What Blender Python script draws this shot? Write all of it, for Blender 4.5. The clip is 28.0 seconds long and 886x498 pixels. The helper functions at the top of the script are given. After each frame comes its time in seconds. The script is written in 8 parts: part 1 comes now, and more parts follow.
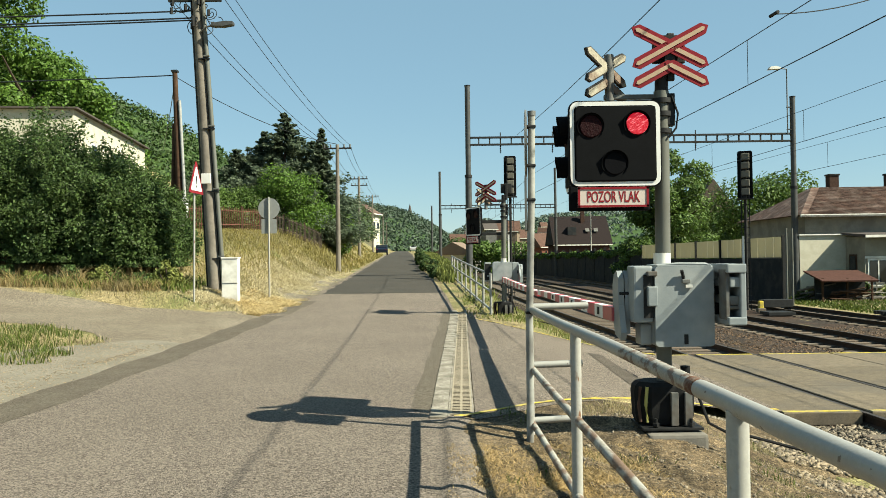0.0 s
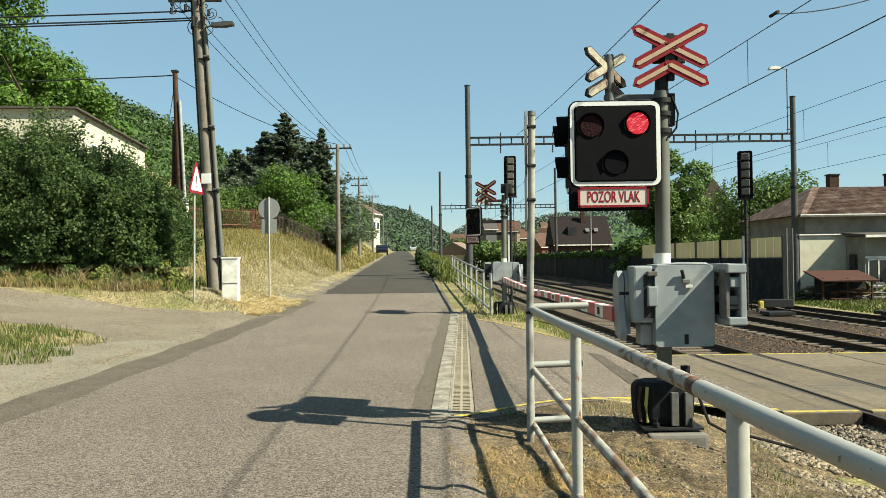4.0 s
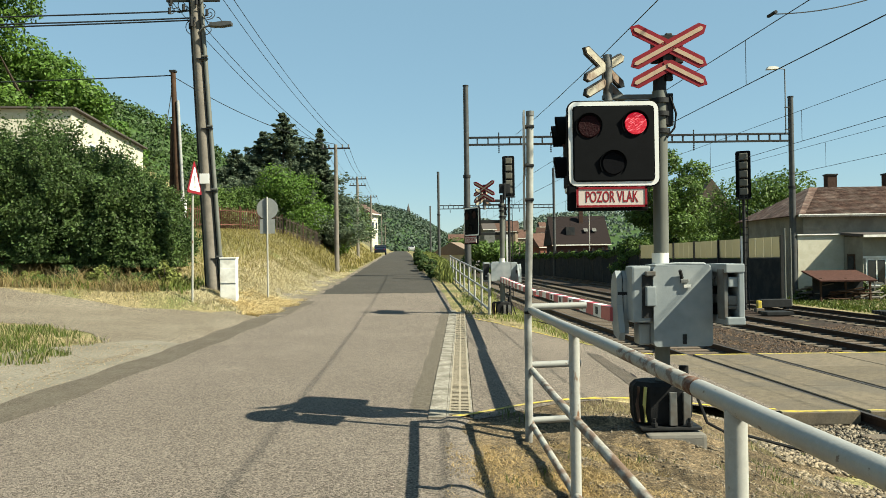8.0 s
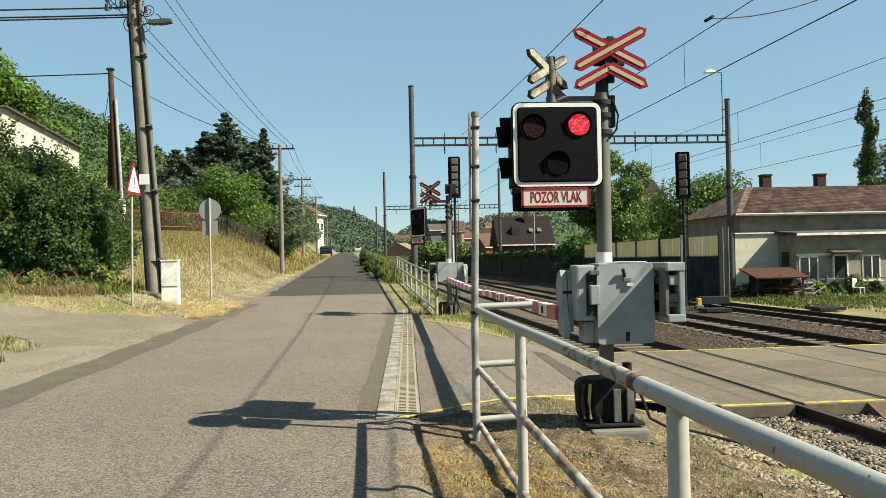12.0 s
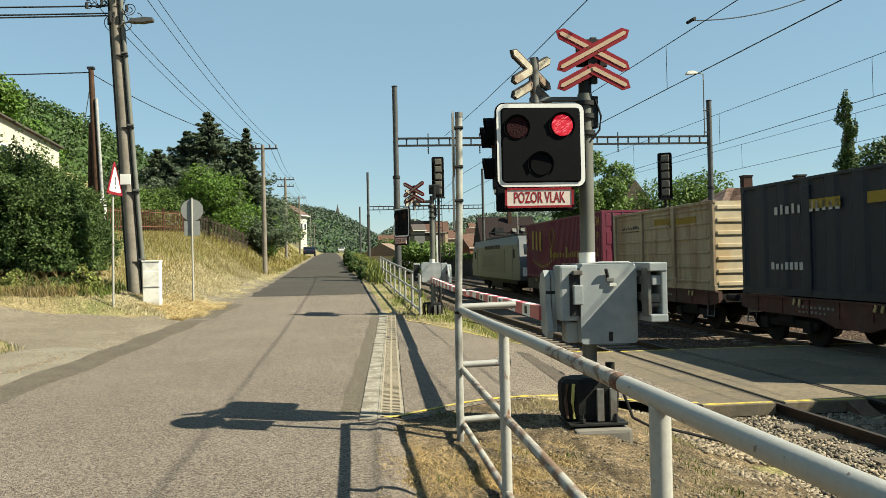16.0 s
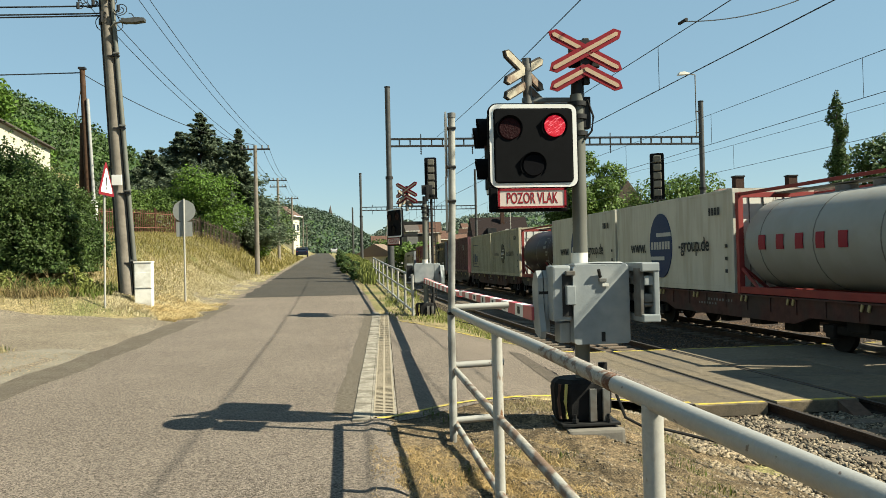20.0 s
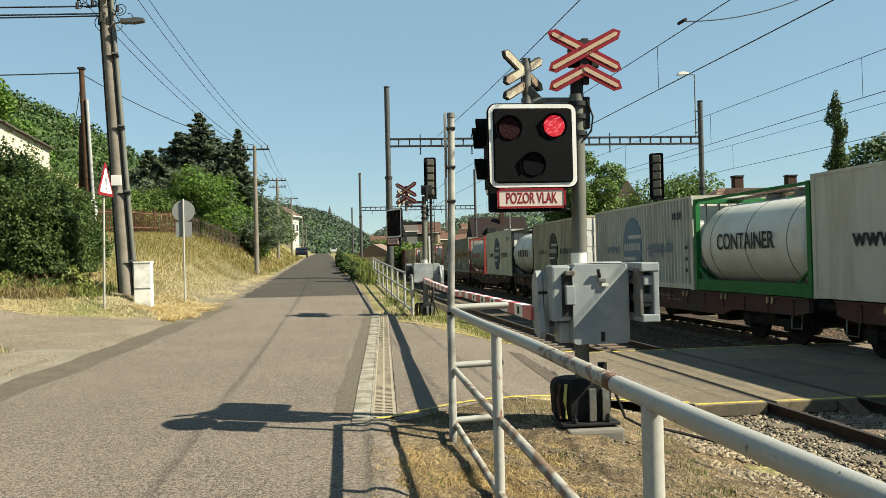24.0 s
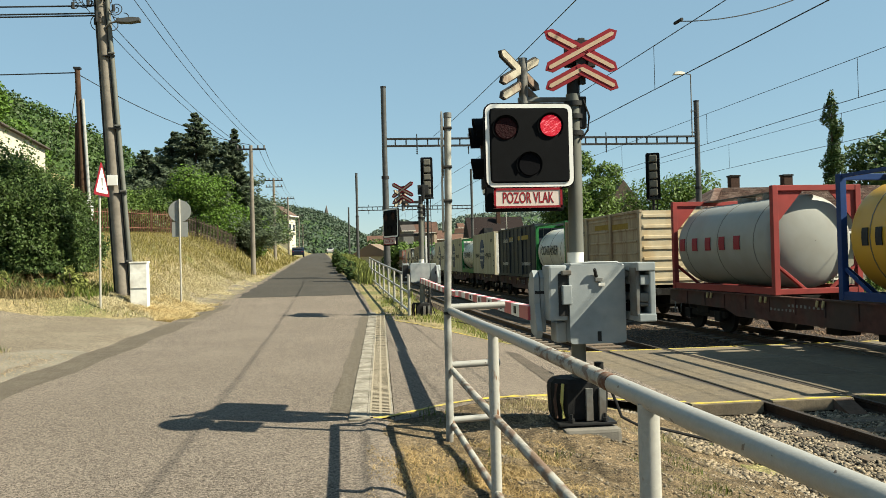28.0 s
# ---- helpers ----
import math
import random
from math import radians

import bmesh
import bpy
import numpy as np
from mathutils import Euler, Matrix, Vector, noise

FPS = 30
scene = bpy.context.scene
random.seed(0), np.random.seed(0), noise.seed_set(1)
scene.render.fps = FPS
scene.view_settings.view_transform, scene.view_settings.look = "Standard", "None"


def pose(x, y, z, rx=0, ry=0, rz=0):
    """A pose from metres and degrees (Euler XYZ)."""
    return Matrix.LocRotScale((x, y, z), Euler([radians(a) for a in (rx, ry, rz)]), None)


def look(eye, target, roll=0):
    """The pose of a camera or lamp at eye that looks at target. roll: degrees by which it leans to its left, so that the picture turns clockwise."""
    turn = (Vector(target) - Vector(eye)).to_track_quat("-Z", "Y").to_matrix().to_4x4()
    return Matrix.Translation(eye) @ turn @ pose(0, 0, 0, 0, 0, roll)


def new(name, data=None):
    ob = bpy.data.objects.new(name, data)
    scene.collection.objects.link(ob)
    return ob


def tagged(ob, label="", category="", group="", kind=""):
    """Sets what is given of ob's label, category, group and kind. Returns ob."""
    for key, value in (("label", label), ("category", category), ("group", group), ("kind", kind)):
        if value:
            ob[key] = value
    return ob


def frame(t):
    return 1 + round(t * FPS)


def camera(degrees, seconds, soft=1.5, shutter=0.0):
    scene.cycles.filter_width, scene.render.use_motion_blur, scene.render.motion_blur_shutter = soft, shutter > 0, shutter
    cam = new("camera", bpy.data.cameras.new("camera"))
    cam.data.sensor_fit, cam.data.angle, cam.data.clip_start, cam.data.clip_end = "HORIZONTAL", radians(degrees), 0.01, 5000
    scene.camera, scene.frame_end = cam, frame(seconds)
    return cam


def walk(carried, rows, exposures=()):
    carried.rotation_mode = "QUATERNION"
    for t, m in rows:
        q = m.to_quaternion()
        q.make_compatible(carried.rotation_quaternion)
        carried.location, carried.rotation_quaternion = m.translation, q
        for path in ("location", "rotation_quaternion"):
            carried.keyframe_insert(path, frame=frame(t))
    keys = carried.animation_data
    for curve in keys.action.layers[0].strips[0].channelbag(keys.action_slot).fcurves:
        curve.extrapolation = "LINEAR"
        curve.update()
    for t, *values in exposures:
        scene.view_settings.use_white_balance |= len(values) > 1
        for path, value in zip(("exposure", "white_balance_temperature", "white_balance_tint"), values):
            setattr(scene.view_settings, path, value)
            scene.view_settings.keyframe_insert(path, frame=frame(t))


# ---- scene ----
cam = camera(59.03, 28.0, soft=0.65)
PATH = [
    (0, pose(0, 0, 1.8, 90.786, 0.750, 0.010)),
    (2, pose(0, 0, 1.8, 90.787, 0.757, 0.016)),
    (3.5, pose(0, 0, 1.8, 90.787, 0.757, 0.019)),
    (5.5, pose(0, 0, 1.8, 90.787, 0.765, 0.022)),
    (7, pose(0, 0, 1.8, 90.787, 0.765, 0.022)),
    (7.5, pose(0, 0, 1.8, 90.787, 0.765, 0.022)),
    (8, pose(0, 0, 1.8, 90.787, 0.779, -0.100)),
    (8.5, pose(0, 0, 1.8, 90.788, 0.786, -0.278)),
    (9, pose(0, 0, 1.8, 90.787, 0.830, -0.533)),
    (9.5, pose(0, 0, 1.8, 90.789, 0.861, -0.913)),
    (10, pose(0, 0, 1.8, 90.783, 0.922, -1.391)),
    (10.5, pose(0, 0, 1.8, 90.783, 1.024, -2.280)),
    (11, pose(0, 0, 1.8, 90.770, 1.142, -3.202)),
    (11.5, pose(0, 0, 1.8, 90.762, 1.183, -3.601)),
    (12, pose(0, 0, 1.8, 90.761, 1.226, -4.013)),
    (12.5, pose(0, 0, 1.8, 90.764, 1.259, -4.375)),
    (14.5, pose(0, 0, 1.8, 90.755, 1.241, -4.661)),
    (15, pose(0, 0, 1.8, 90.779, 1.248, -4.658)),
    (15.5, pose(0, 0, 1.8, 90.769, 1.231, -4.789)),
    (16, pose(0, 0, 1.8, 90.758, 1.270, -5.205)),
    (16.5, pose(0, 0, 1.8, 90.763, 1.280, -5.575)),
    (17, pose(0, 0, 1.8, 90.762, 1.326, -5.905)),
    (17.5, pose(0, 0, 1.8, 90.770, 1.334, -6.011)),
    (18, pose(0, 0, 1.8, 90.777, 1.354, -6.021)),
    (18.5, pose(0, 0, 1.8, 90.778, 1.363, -5.838)),
    (19, pose(0, 0, 1.8, 90.783, 1.373, -5.768)),
    (19.5, pose(0, 0, 1.8, 90.791, 1.351, -5.729)),
    (21.5, pose(0, 0, 1.8, 90.768, 1.347, -5.724)),
    (23.5, pose(0, 0, 1.8, 90.782, 1.382, -5.837)),
    (24, pose(0, 0, 1.8, 90.789, 1.382, -5.764)),
    (24.5, pose(0, 0, 1.8, 90.784, 1.375, -5.730)),
    (25.5, pose(0, 0, 1.8, 90.765, 1.383, -5.738)),
    (26, pose(0, 0, 1.8, 90.750, 1.403, -5.921)),
    (26.5, pose(0, 0, 1.8, 90.748, 1.420, -5.999)),
    (27, pose(0, 0, 1.8, 90.760, 1.439, -5.874)),
    (27.5, pose(0, 0, 1.8, 90.762, 1.443, -5.927)),
    (28, pose(0, 0, 1.8, 90.767, 1.439, -6.006)),
]
walk(cam, PATH, exposures=[(0, 1.4, 6930, -2), (9, 1.4, 6900, -1), (12.5, 1.4, 6900, 1), (15, 1.4, 7090, 1), (28, 1.4, 7110, 2)])

# ---- light ----
SUN_DIR = Vector((0.676, -0.28, 0.702)).normalized()
world = bpy.data.worlds.new("world")
scene.world = world
world.use_nodes = True
wn = world.node_tree.nodes
sky = wn.new("ShaderNodeTexSky")
sky.sky_type = "NISHITA"
sky.sun_disc = False
sky.sun_elevation = math.asin(SUN_DIR.z)
sky.sun_rotation = math.atan2(SUN_DIR.x, SUN_DIR.y)
sky.air_density, sky.dust_density, sky.ozone_density = 1.0, 0.05, 2.6
# summer haze evens the clear sky out
haze = wn.new("ShaderNodeMix")
haze.data_type = "RGBA"
haze.inputs["Factor"].default_value = 0.6
haze.inputs["B"].default_value = (2.2, 3.66, 5.1, 1)
wn["Background"].inputs["Strength"].default_value = 0.055
world.node_tree.links.new(sky.outputs[0], haze.inputs["A"])
world.node_tree.links.new(haze.outputs["Result"], wn["Background"].inputs["Color"])
sun_data = bpy.data.lights.new("sun", "SUN")
sun_data.energy, sun_data.angle, sun_data.color = 5.0, radians(0.53), (1.0, 0.94, 0.84)
sun = new("sun", sun_data)
sun.matrix_world = look(SUN_DIR * 50, (0, 0, 0))

# ---- materials ----
MATS = {}


def mat(name, base, rough=0.7, metal=0.0, var=0.18, scale=6.0, bump=0.15, bscale=60.0, stain=None, amount=0.5, sscale=1.5, rnd=0.0, glow=0.0, speck=None, stretch=None, low=0.45, high=0.62, spec=None):
    """A procedural surface: base colour with grain, a larger stain, fine relief."""
    if name in MATS:
        return MATS[name]
    m = bpy.data.materials.new(name)
    m.use_nodes = True
    nt = m.node_tree
    N, L = nt.nodes, nt.links
    bsdf = N["Principled BSDF"]
    bsdf.inputs["Roughness"].default_value = rough
    bsdf.inputs["Metallic"].default_value = metal
    bsdf.inputs["Specular IOR Level"].default_value = spec if spec is not None else (0.5 if rough < 0.5 else 0.15)
    co = N.new("ShaderNodeTexCoord")
    n1 = N.new("ShaderNodeTexNoise")
    n1.inputs["Scale"].default_value, n1.inputs["Detail"].default_value, n1.inputs["Roughness"].default_value = scale, 6, 0.65
    L.new(co.outputs["Object"], n1.inputs["Vector"])
    mix = N.new("ShaderNodeMix")
    mix.data_type = "RGBA"
    mix.inputs["A"].default_value = (*[c * (1 - var) for c in base], 1)
    mix.inputs["B"].default_value = (*[min(1, c * (1 + var)) for c in base], 1)
    ramp = N.new("ShaderNodeMapRange")
    ramp.inputs["From Min"].default_value, ramp.inputs["From Max"].default_value = 0.3, 0.7
    L.new(n1.outputs["Fac"], ramp.inputs["Value"])
    L.new(ramp.outputs["Result"], mix.inputs["Factor"])
    col = mix.outputs["Result"]
    if stain:
        n2 = N.new("ShaderNodeTexNoise")
        n2.inputs["Scale"].default_value, n2.inputs["Detail"].default_value = sscale, 8
        if stretch:
            mp = N.new("ShaderNodeMapping")
            mp.inputs["Scale"].default_value = stretch
            L.new(co.outputs["Object"], mp.inputs["Vector"])
            L.new(mp.outputs["Vector"], n2.inputs["Vector"])
        else:
            L.new(co.outputs["Object"], n2.inputs["Vector"])
        r2 = N.new("ShaderNodeMapRange")
        r2.inputs["From Min"].default_value, r2.inputs["From Max"].default_value = low, high
        r2.inputs["To Max"].default_value = amount
        L.new(n2.outputs["Fac"], r2.inputs["Value"])
        mx = N.new("ShaderNodeMix")
        mx.data_type = "RGBA"
        mx.inputs["B"].default_value = (*stain, 1)
        L.new(r2.outputs["Result"], mx.inputs["Factor"])
        L.new(col, mx.inputs["A"])
        col = mx.outputs["Result"]
    if speck:
        for sc, am in speck:
            vo = N.new("ShaderNodeTexVoronoi")
            vo.inputs["Scale"].default_value = sc
            L.new(co.outputs["Object"], vo.inputs["Vector"])
            bw = N.new("ShaderNodeSeparateColor")
            L.new(vo.outputs["Color"], bw.inputs["Color"])
            vr = N.new("ShaderNodeMapRange")
            vr.inputs["To Min"].default_value, vr.inputs["To Max"].default_value = 1 - am, 1 + am
            L.new(bw.outputs["Red"], vr.inputs["Value"])
            hv = N.new("ShaderNodeHueSaturation")
            L.new(vr.outputs["Result"], hv.inputs["Value"])
            L.new(col, hv.inputs["Color"])
            col = hv.outputs["Color"]
    if rnd:
        oi = N.new("ShaderNodeObjectInfo")
        rr = N.new("ShaderNodeMapRange")
        rr.inputs["To Min"].default_value, rr.inputs["To Max"].default_value = 1 - rnd, 1 + rnd
        L.new(oi.outputs["Random"], rr.inputs["Value"])
        hs = N.new("ShaderNodeHueSaturation")
        L.new(rr.outputs["Result"], hs.inputs["Value"])
        L.new(col, hs.inputs["Color"])
        col = hs.outputs["Color"]
    L.new(col, bsdf.inputs["Base Color"])
    if bump:
        n3 = N.new("ShaderNodeTexNoise")
        n3.inputs["Scale"].default_value, n3.inputs["Detail"].default_value = bscale, 4
        L.new(co.outputs["Object"], n3.inputs["Vector"])
        b = N.new("ShaderNodeBump")
        b.inputs["Strength"].default_value, b.inputs["Distance"].default_value = bump, 0.02
        L.new(n3.outputs["Fac"], b.inputs["Height"])
        L.new(b.outputs["Normal"], bsdf.inputs["Normal"])
    if glow:
        bsdf.inputs["Emission Color"].default_value = (*base, 1)
        bsdf.inputs["Emission Strength"].default_value = glow
    MATS[name] = m
    return m


def leaf_mat(name, base, var=0.4, trans=0.25, patch=0.9, low=1.0, high=(1.5, 1.25, 0.9)):
    """Leaves: each piece its own tint, a little light through them."""
    if name in MATS:
        return MATS[name]
    m = bpy.data.materials.new(name)
    m.use_nodes = True
    N, L = m.node_tree.nodes, m.node_tree.links
    bsdf = N["Principled BSDF"]
    bsdf.inputs["Roughness"].default_value = 0.6
    bsdf.inputs["Specular IOR Level"].default_value = 0.25
    g = N.new("ShaderNodeNewGeometry")
    r = N.new("ShaderNodeMapRange")
    r.inputs["To Min"].default_value, r.inputs["To Max"].default_value = 1 - var, 1 + var
    L.new(g.outputs["Random Per Island"], r.inputs["Value"])
    co = N.new("ShaderNodeTexCoord")
    n = N.new("ShaderNodeTexNoise")
    n.inputs["Scale"].default_value = patch
    L.new(co.outputs["Object"], n.inputs["Vector"])
    mx = N.new("ShaderNodeMix")
    mx.data_type = "RGBA"
    mx.inputs["A"].default_value = (*[c * low for c in base], 1)
    mx.inputs["B"].default_value = (base[0] * high[0], base[1] * high[1], base[2] * high[2], 1)
    L.new(n.outputs["Fac"], mx.inputs["Factor"])
    hs = N.new("ShaderNodeHueSaturation")
    L.new(r.outputs["Result"], hs.inputs["Value"])
    L.new(mx.outputs["Result"], hs.inputs["Color"])
    L.new(hs.outputs["Color"], bsdf.inputs["Base Color"])
    t = N.new("ShaderNodeBsdfTranslucent")
    L.new(hs.outputs["Color"], t.inputs["Color"])
    ms = N.new("ShaderNodeMixShader")
    ms.inputs["Fac"].default_value = trans
    L.new(bsdf.outputs[0], ms.inputs[1])
    L.new(t.outputs[0], ms.inputs[2])
    L.new(ms.outputs[0], N["Material Output"].inputs["Surface"])
    MATS[name] = m
    return m


ASPHALT = mat("asphalt", (0.139, 0.115, 0.094), 0.95, spec=0.15, var=0.35, scale=30, bump=0.9, bscale=110, stain=(0.166, 0.138, 0.113), amount=0.5, sscale=0.5, speck=((78, 0.66), (34, 0.1)))
ASPHALT_OLD = mat("asphalt_old", (0.134, 0.111, 0.083), 0.92, var=0.35, scale=30, bump=0.6, bscale=120, stain=(0.166, 0.141, 0.107), amount=0.7, sscale=0.6, speck=((60, 0.5), (22, 0.2)))
ASPHALT_PATCH = mat("asphalt_patch", (0.089, 0.074, 0.057), 0.9, var=0.4, scale=45, bump=0.8, bscale=110, stain=(0.107, 0.092, 0.070), amount=0.7, sscale=1.6, speck=((80, 0.35), (30, 0.15)))
CONCRETE = mat("concrete", (0.1218, 0.09912, 0.07056), 0.9, var=0.25, scale=9, bump=0.35, bscale=90, stain=(0.09156, 0.07896, 0.063), amount=0.75, sscale=0.9, rnd=0.1, speck=((70, 0.14),))
KERB = mat("kerb_concrete", (0.22, 0.2, 0.165), 0.9, var=0.3, scale=14, bump=0.5, bscale=60, stain=(0.12, 0.105, 0.083), amount=0.85, sscale=3.2, rnd=0.03, speck=((70, 0.25),))
CONCRETE_GREY = mat("concrete_grey", (0.177, 0.161, 0.134), 0.9, var=0.18, scale=10, bump=0.3, bscale=70, stain=(0.091, 0.086, 0.081), amount=0.5, sscale=0.6)
GRASS_DRY = mat("dry_grass_ground", (0.193, 0.155, 0.081), 0.95, var=0.4, scale=9, bump=0.8, bscale=40, stain=(0.075, 0.091, 0.027), amount=0.75, sscale=0.45, speck=((25, 0.4), (60, 0.4)))
DIRT = mat("dirt", (0.1161, 0.08514, 0.051084), 0.95, var=0.5, scale=8, bump=1.0, bscale=55, stain=(0.04644, 0.03483, 0.021672), amount=0.85, sscale=2.2, speck=((75, 0.55), (30, 0.35)))
BALLAST = mat("ballast", (0.030, 0.023, 0.018), 0.95, var=0.6, scale=22, bump=1.0, bscale=28, stain=(0.046, 0.027, 0.018), amount=0.8, sscale=0.9, speck=((20, 0.6),))
STONE = leaf_mat("ballast_stone", (0.112, 0.1, 0.083), 0.75, 0.0)
STONE_DARK = leaf_mat("rusty_ballast_stone", (0.052, 0.034, 0.021), 0.85, 0.0)
SLEEPER = mat("sleeper_concrete", (0.107, 0.089, 0.070), 0.9, var=0.25, scale=12, stain=(0.107, 0.075, 0.054), amount=0.7, sscale=3, rnd=0.12)
RAIL = mat("rail_steel", (0.030, 0.022, 0.018), 0.6, 0.3, var=0.35, scale=12, bump=0.1, stain=(0.054, 0.032, 0.022), amount=0.6)
RAILTOP = mat("rail_head", (0.054, 0.046, 0.040), 0.55, 0.4, var=0.2, bump=0)
YELLOW = mat("yellow_paint", (0.446, 0.338, 0.043), 0.8, var=0.25, scale=20, stain=(0.19, 0.168, 0.1), amount=0.85, sscale=6, low=0.4, high=0.6)
WHITE = mat("white_paint", (0.6396, 0.6216, 0.57), 0.5, var=0.06, scale=9, bump=0.05, stain=(0.3456, 0.3108, 0.2592), amount=0.5, sscale=2.5)
RAILWHITE = mat("railing_paint", (0.245, 0.24, 0.22), 0.45, var=0.06, scale=3, bump=0.06, bscale=90, stain=(0.075, 0.052, 0.04), amount=0.9, sscale=26, low=0.675, high=0.7, stretch=(1.0, 0.8, 1.0), speck=((60, 0.04),))
RAILRUST = mat("railing_paint_rusty", (0.26, 0.245, 0.215), 0.6, var=0.12, scale=9, bump=0.2, bscale=90, stain=(0.11, 0.062, 0.042), amount=0.8, sscale=20, low=0.5, high=0.56, stretch=(1.0, 0.6, 1.0), speck=((60, 0.1),))
RAILWORN = mat("railing_paint_worn", (0.27, 0.26, 0.23), 0.55, var=0.14, scale=7, bump=0.3, bscale=70, stain=(0.115, 0.062, 0.036), amount=0.85, sscale=6, low=0.47, high=0.58, stretch=(1.6, 0.7, 1.6), speck=((60, 0.08),))
RAILPOST = mat("railing_post_paint", (0.295, 0.287, 0.26), 0.5, var=0.06, scale=18, bump=0.06, bscale=90, stain=(0.143, 0.071, 0.038), amount=0.95, sscale=5, low=0.64, high=0.69, stretch=(2.5, 2.5, 0.9), speck=((60, 0.05),))
RED = mat("sign_red", (0.19, 0.007, 0.014), 0.5, spec=0.2, var=0.12, scale=10, bump=0.03, stain=(0.17, 0.016, 0.02), amount=0.5)
CREAM = mat("sign_cream", (0.4, 0.29, 0.2), 0.5, var=0.1, scale=9, bump=0.03)
SIGNWHITE = mat("sign_white", (0.630, 0.621, 0.598), 0.45, var=0.05, scale=6, bump=0.02, stain=(0.445, 0.404, 0.347), amount=0.4)
BLACK = mat("black_paint", (0.003, 0.0033, 0.004), 0.85, var=0.25, scale=8, bump=0.05, spec=0.1)
RUBBER = mat("black_rubber", (0.010, 0.010, 0.010), 0.8, var=0.3, scale=8, bump=0.2)
BOXGREY = mat("grey_cabinet_paint", (0.2, 0.22, 0.226), 0.5, var=0.1, scale=5, bump=0.06, bscale=50, stain=(0.31, 0.32, 0.31), amount=0.6, sscale=2.2)
STEELGREY = mat("grey_steel", (0.134, 0.134, 0.126), 0.55, 0.2, var=0.2, scale=9, bump=0.1, stain=(0.075, 0.054, 0.038), amount=0.6, sscale=4)
POSTGREY = mat("grey_post", (0.118, 0.121, 0.107), 0.6, 0.1, var=0.12, scale=6, bump=0.08, stain=(0.081, 0.075, 0.059), amount=0.5)
MASTPOLE = mat("mast_pole_steel", (0.064, 0.066, 0.066), 0.55, 0.2, var=0.25, scale=5, bump=0.1, stain=(0.054, 0.051, 0.047), amount=0.6, sscale=0.8)
MAST = mat("mast_steel", (0.027, 0.027, 0.027), 0.65, 0.2, var=0.3, scale=5, bump=0.1, stain=(0.027, 0.024, 0.022), amount=0.6)
DARKSTEEL = mat("dark_steel", (0.022, 0.022, 0.022), 0.6, 0.3, var=0.3, scale=6, bump=0.1)
WIRE = mat("wire", (0.027, 0.030, 0.032), 0.5, 0.4, var=0.1, bump=0)
LAMP_ON = mat("red_lamp_lit", (0.160, 0.005, 0.010), 0.35, var=0.3, scale=60, bump=0.4, bscale=50)
ln = LAMP_ON.node_tree
lc, lm = ln.nodes.new("ShaderNodeTexCoord"), ln.nodes.new("ShaderNodeMapping")
lm.vector_type = "TEXTURE"
lm.inputs["Rotation"].default_value, lm.inputs["Scale"].default_value = (0, radians(-30), 0), (1.0, 1.0, 0.2)
lv, lr = ln.nodes.new("ShaderNodeTexVoronoi"), ln.nodes.new("ShaderNodeValToRGB")
lv.inputs["Scale"].default_value = 13
lr.color_ramp.elements[0].position, lr.color_ramp.elements[0].color = 0.06, (1.0, 0.25, 0.3, 1)
lr.color_ramp.elements[1].position, lr.color_ramp.elements[1].color = 0.4, (0.36, 0.0, 0.012, 1)
ln.links.new(lc.outputs["Object"], lm.inputs["Vector"])
ln.links.new(lm.outputs["Vector"], lv.inputs["Vector"])
ln.links.new(lv.outputs["Distance"], lr.inputs["Fac"])
ln.links.new(lr.outputs["Color"], ln.nodes["Principled BSDF"].inputs["Emission Color"])
ln.nodes["Principled BSDF"].inputs["Emission Strength"].default_value = 0.5
LAMP_DIM = mat("red_lamp_dim", (0.012, 0.001, 0.0018), 0.6, var=0.4, scale=40, bump=0.4, bscale=50, spec=0.1)
LENS_DARK = mat("dark_lens", (0.003, 0.003, 0.004), 0.7, var=0.2, bump=0.1, spec=0.05)
POLECON = mat("pole_concrete", (0.161, 0.142, 0.118), 0.9, var=0.2, scale=7, bump=0.3, bscale=50, stain=(0.102, 0.089, 0.075), amount=0.6, sscale=1.2)
WOODBROWN = mat("brown_wood", (0.054, 0.030, 0.018), 0.85, var=0.35, scale=5, bump=0.3, bscale=30)
BARK = mat("bark", (0.054, 0.040, 0.030), 0.95, var=0.35, scale=7, bump=0.8, bscale=18)
GOLDSTRAW = leaf_mat("golden_straw", (0.27, 0.215, 0.12), 0.4, 0.25)
LEAF = leaf_mat("bush_leaf", (0.056, 0.1, 0.036), 0.65, 0.45, 0.7, 0.75)
LEAF_LIGHT = leaf_mat("tree_leaf", (0.058, 0.105, 0.026), 0.5, 0.35)
LEAF_BRIGHT = leaf_mat("bright_tree_leaf", (0.0748, 0.1496, 0.02992), 0.5, 0.4, 0.4, 0.75)
LEAF_SPRUCE = leaf_mat("spruce_needles", (0.084, 0.12, 0.09), 0.35, 0.5)
LEAF_FAR = leaf_mat("wood_leaf", (0.034, 0.066, 0.021), 0.45, 0.15, 0.22, 0.35, (2.0, 1.75, 1.3))
GRASSBLADE = leaf_mat("grass_blade", (0.054, 0.081, 0.016), 0.4, 0.3)
STRAW = leaf_mat("straw_blade", (0.235, 0.205, 0.12), 0.25, 0.35, high=(1.25, 1.18, 1.0))
SAND = mat("pale_gravel", (0.1634, 0.1462, 0.1161), 0.95, var=0.3, scale=20, bump=0.6, bscale=70, stain=(0.1118, 0.0989, 0.0774), amount=0.6, sscale=0.9)
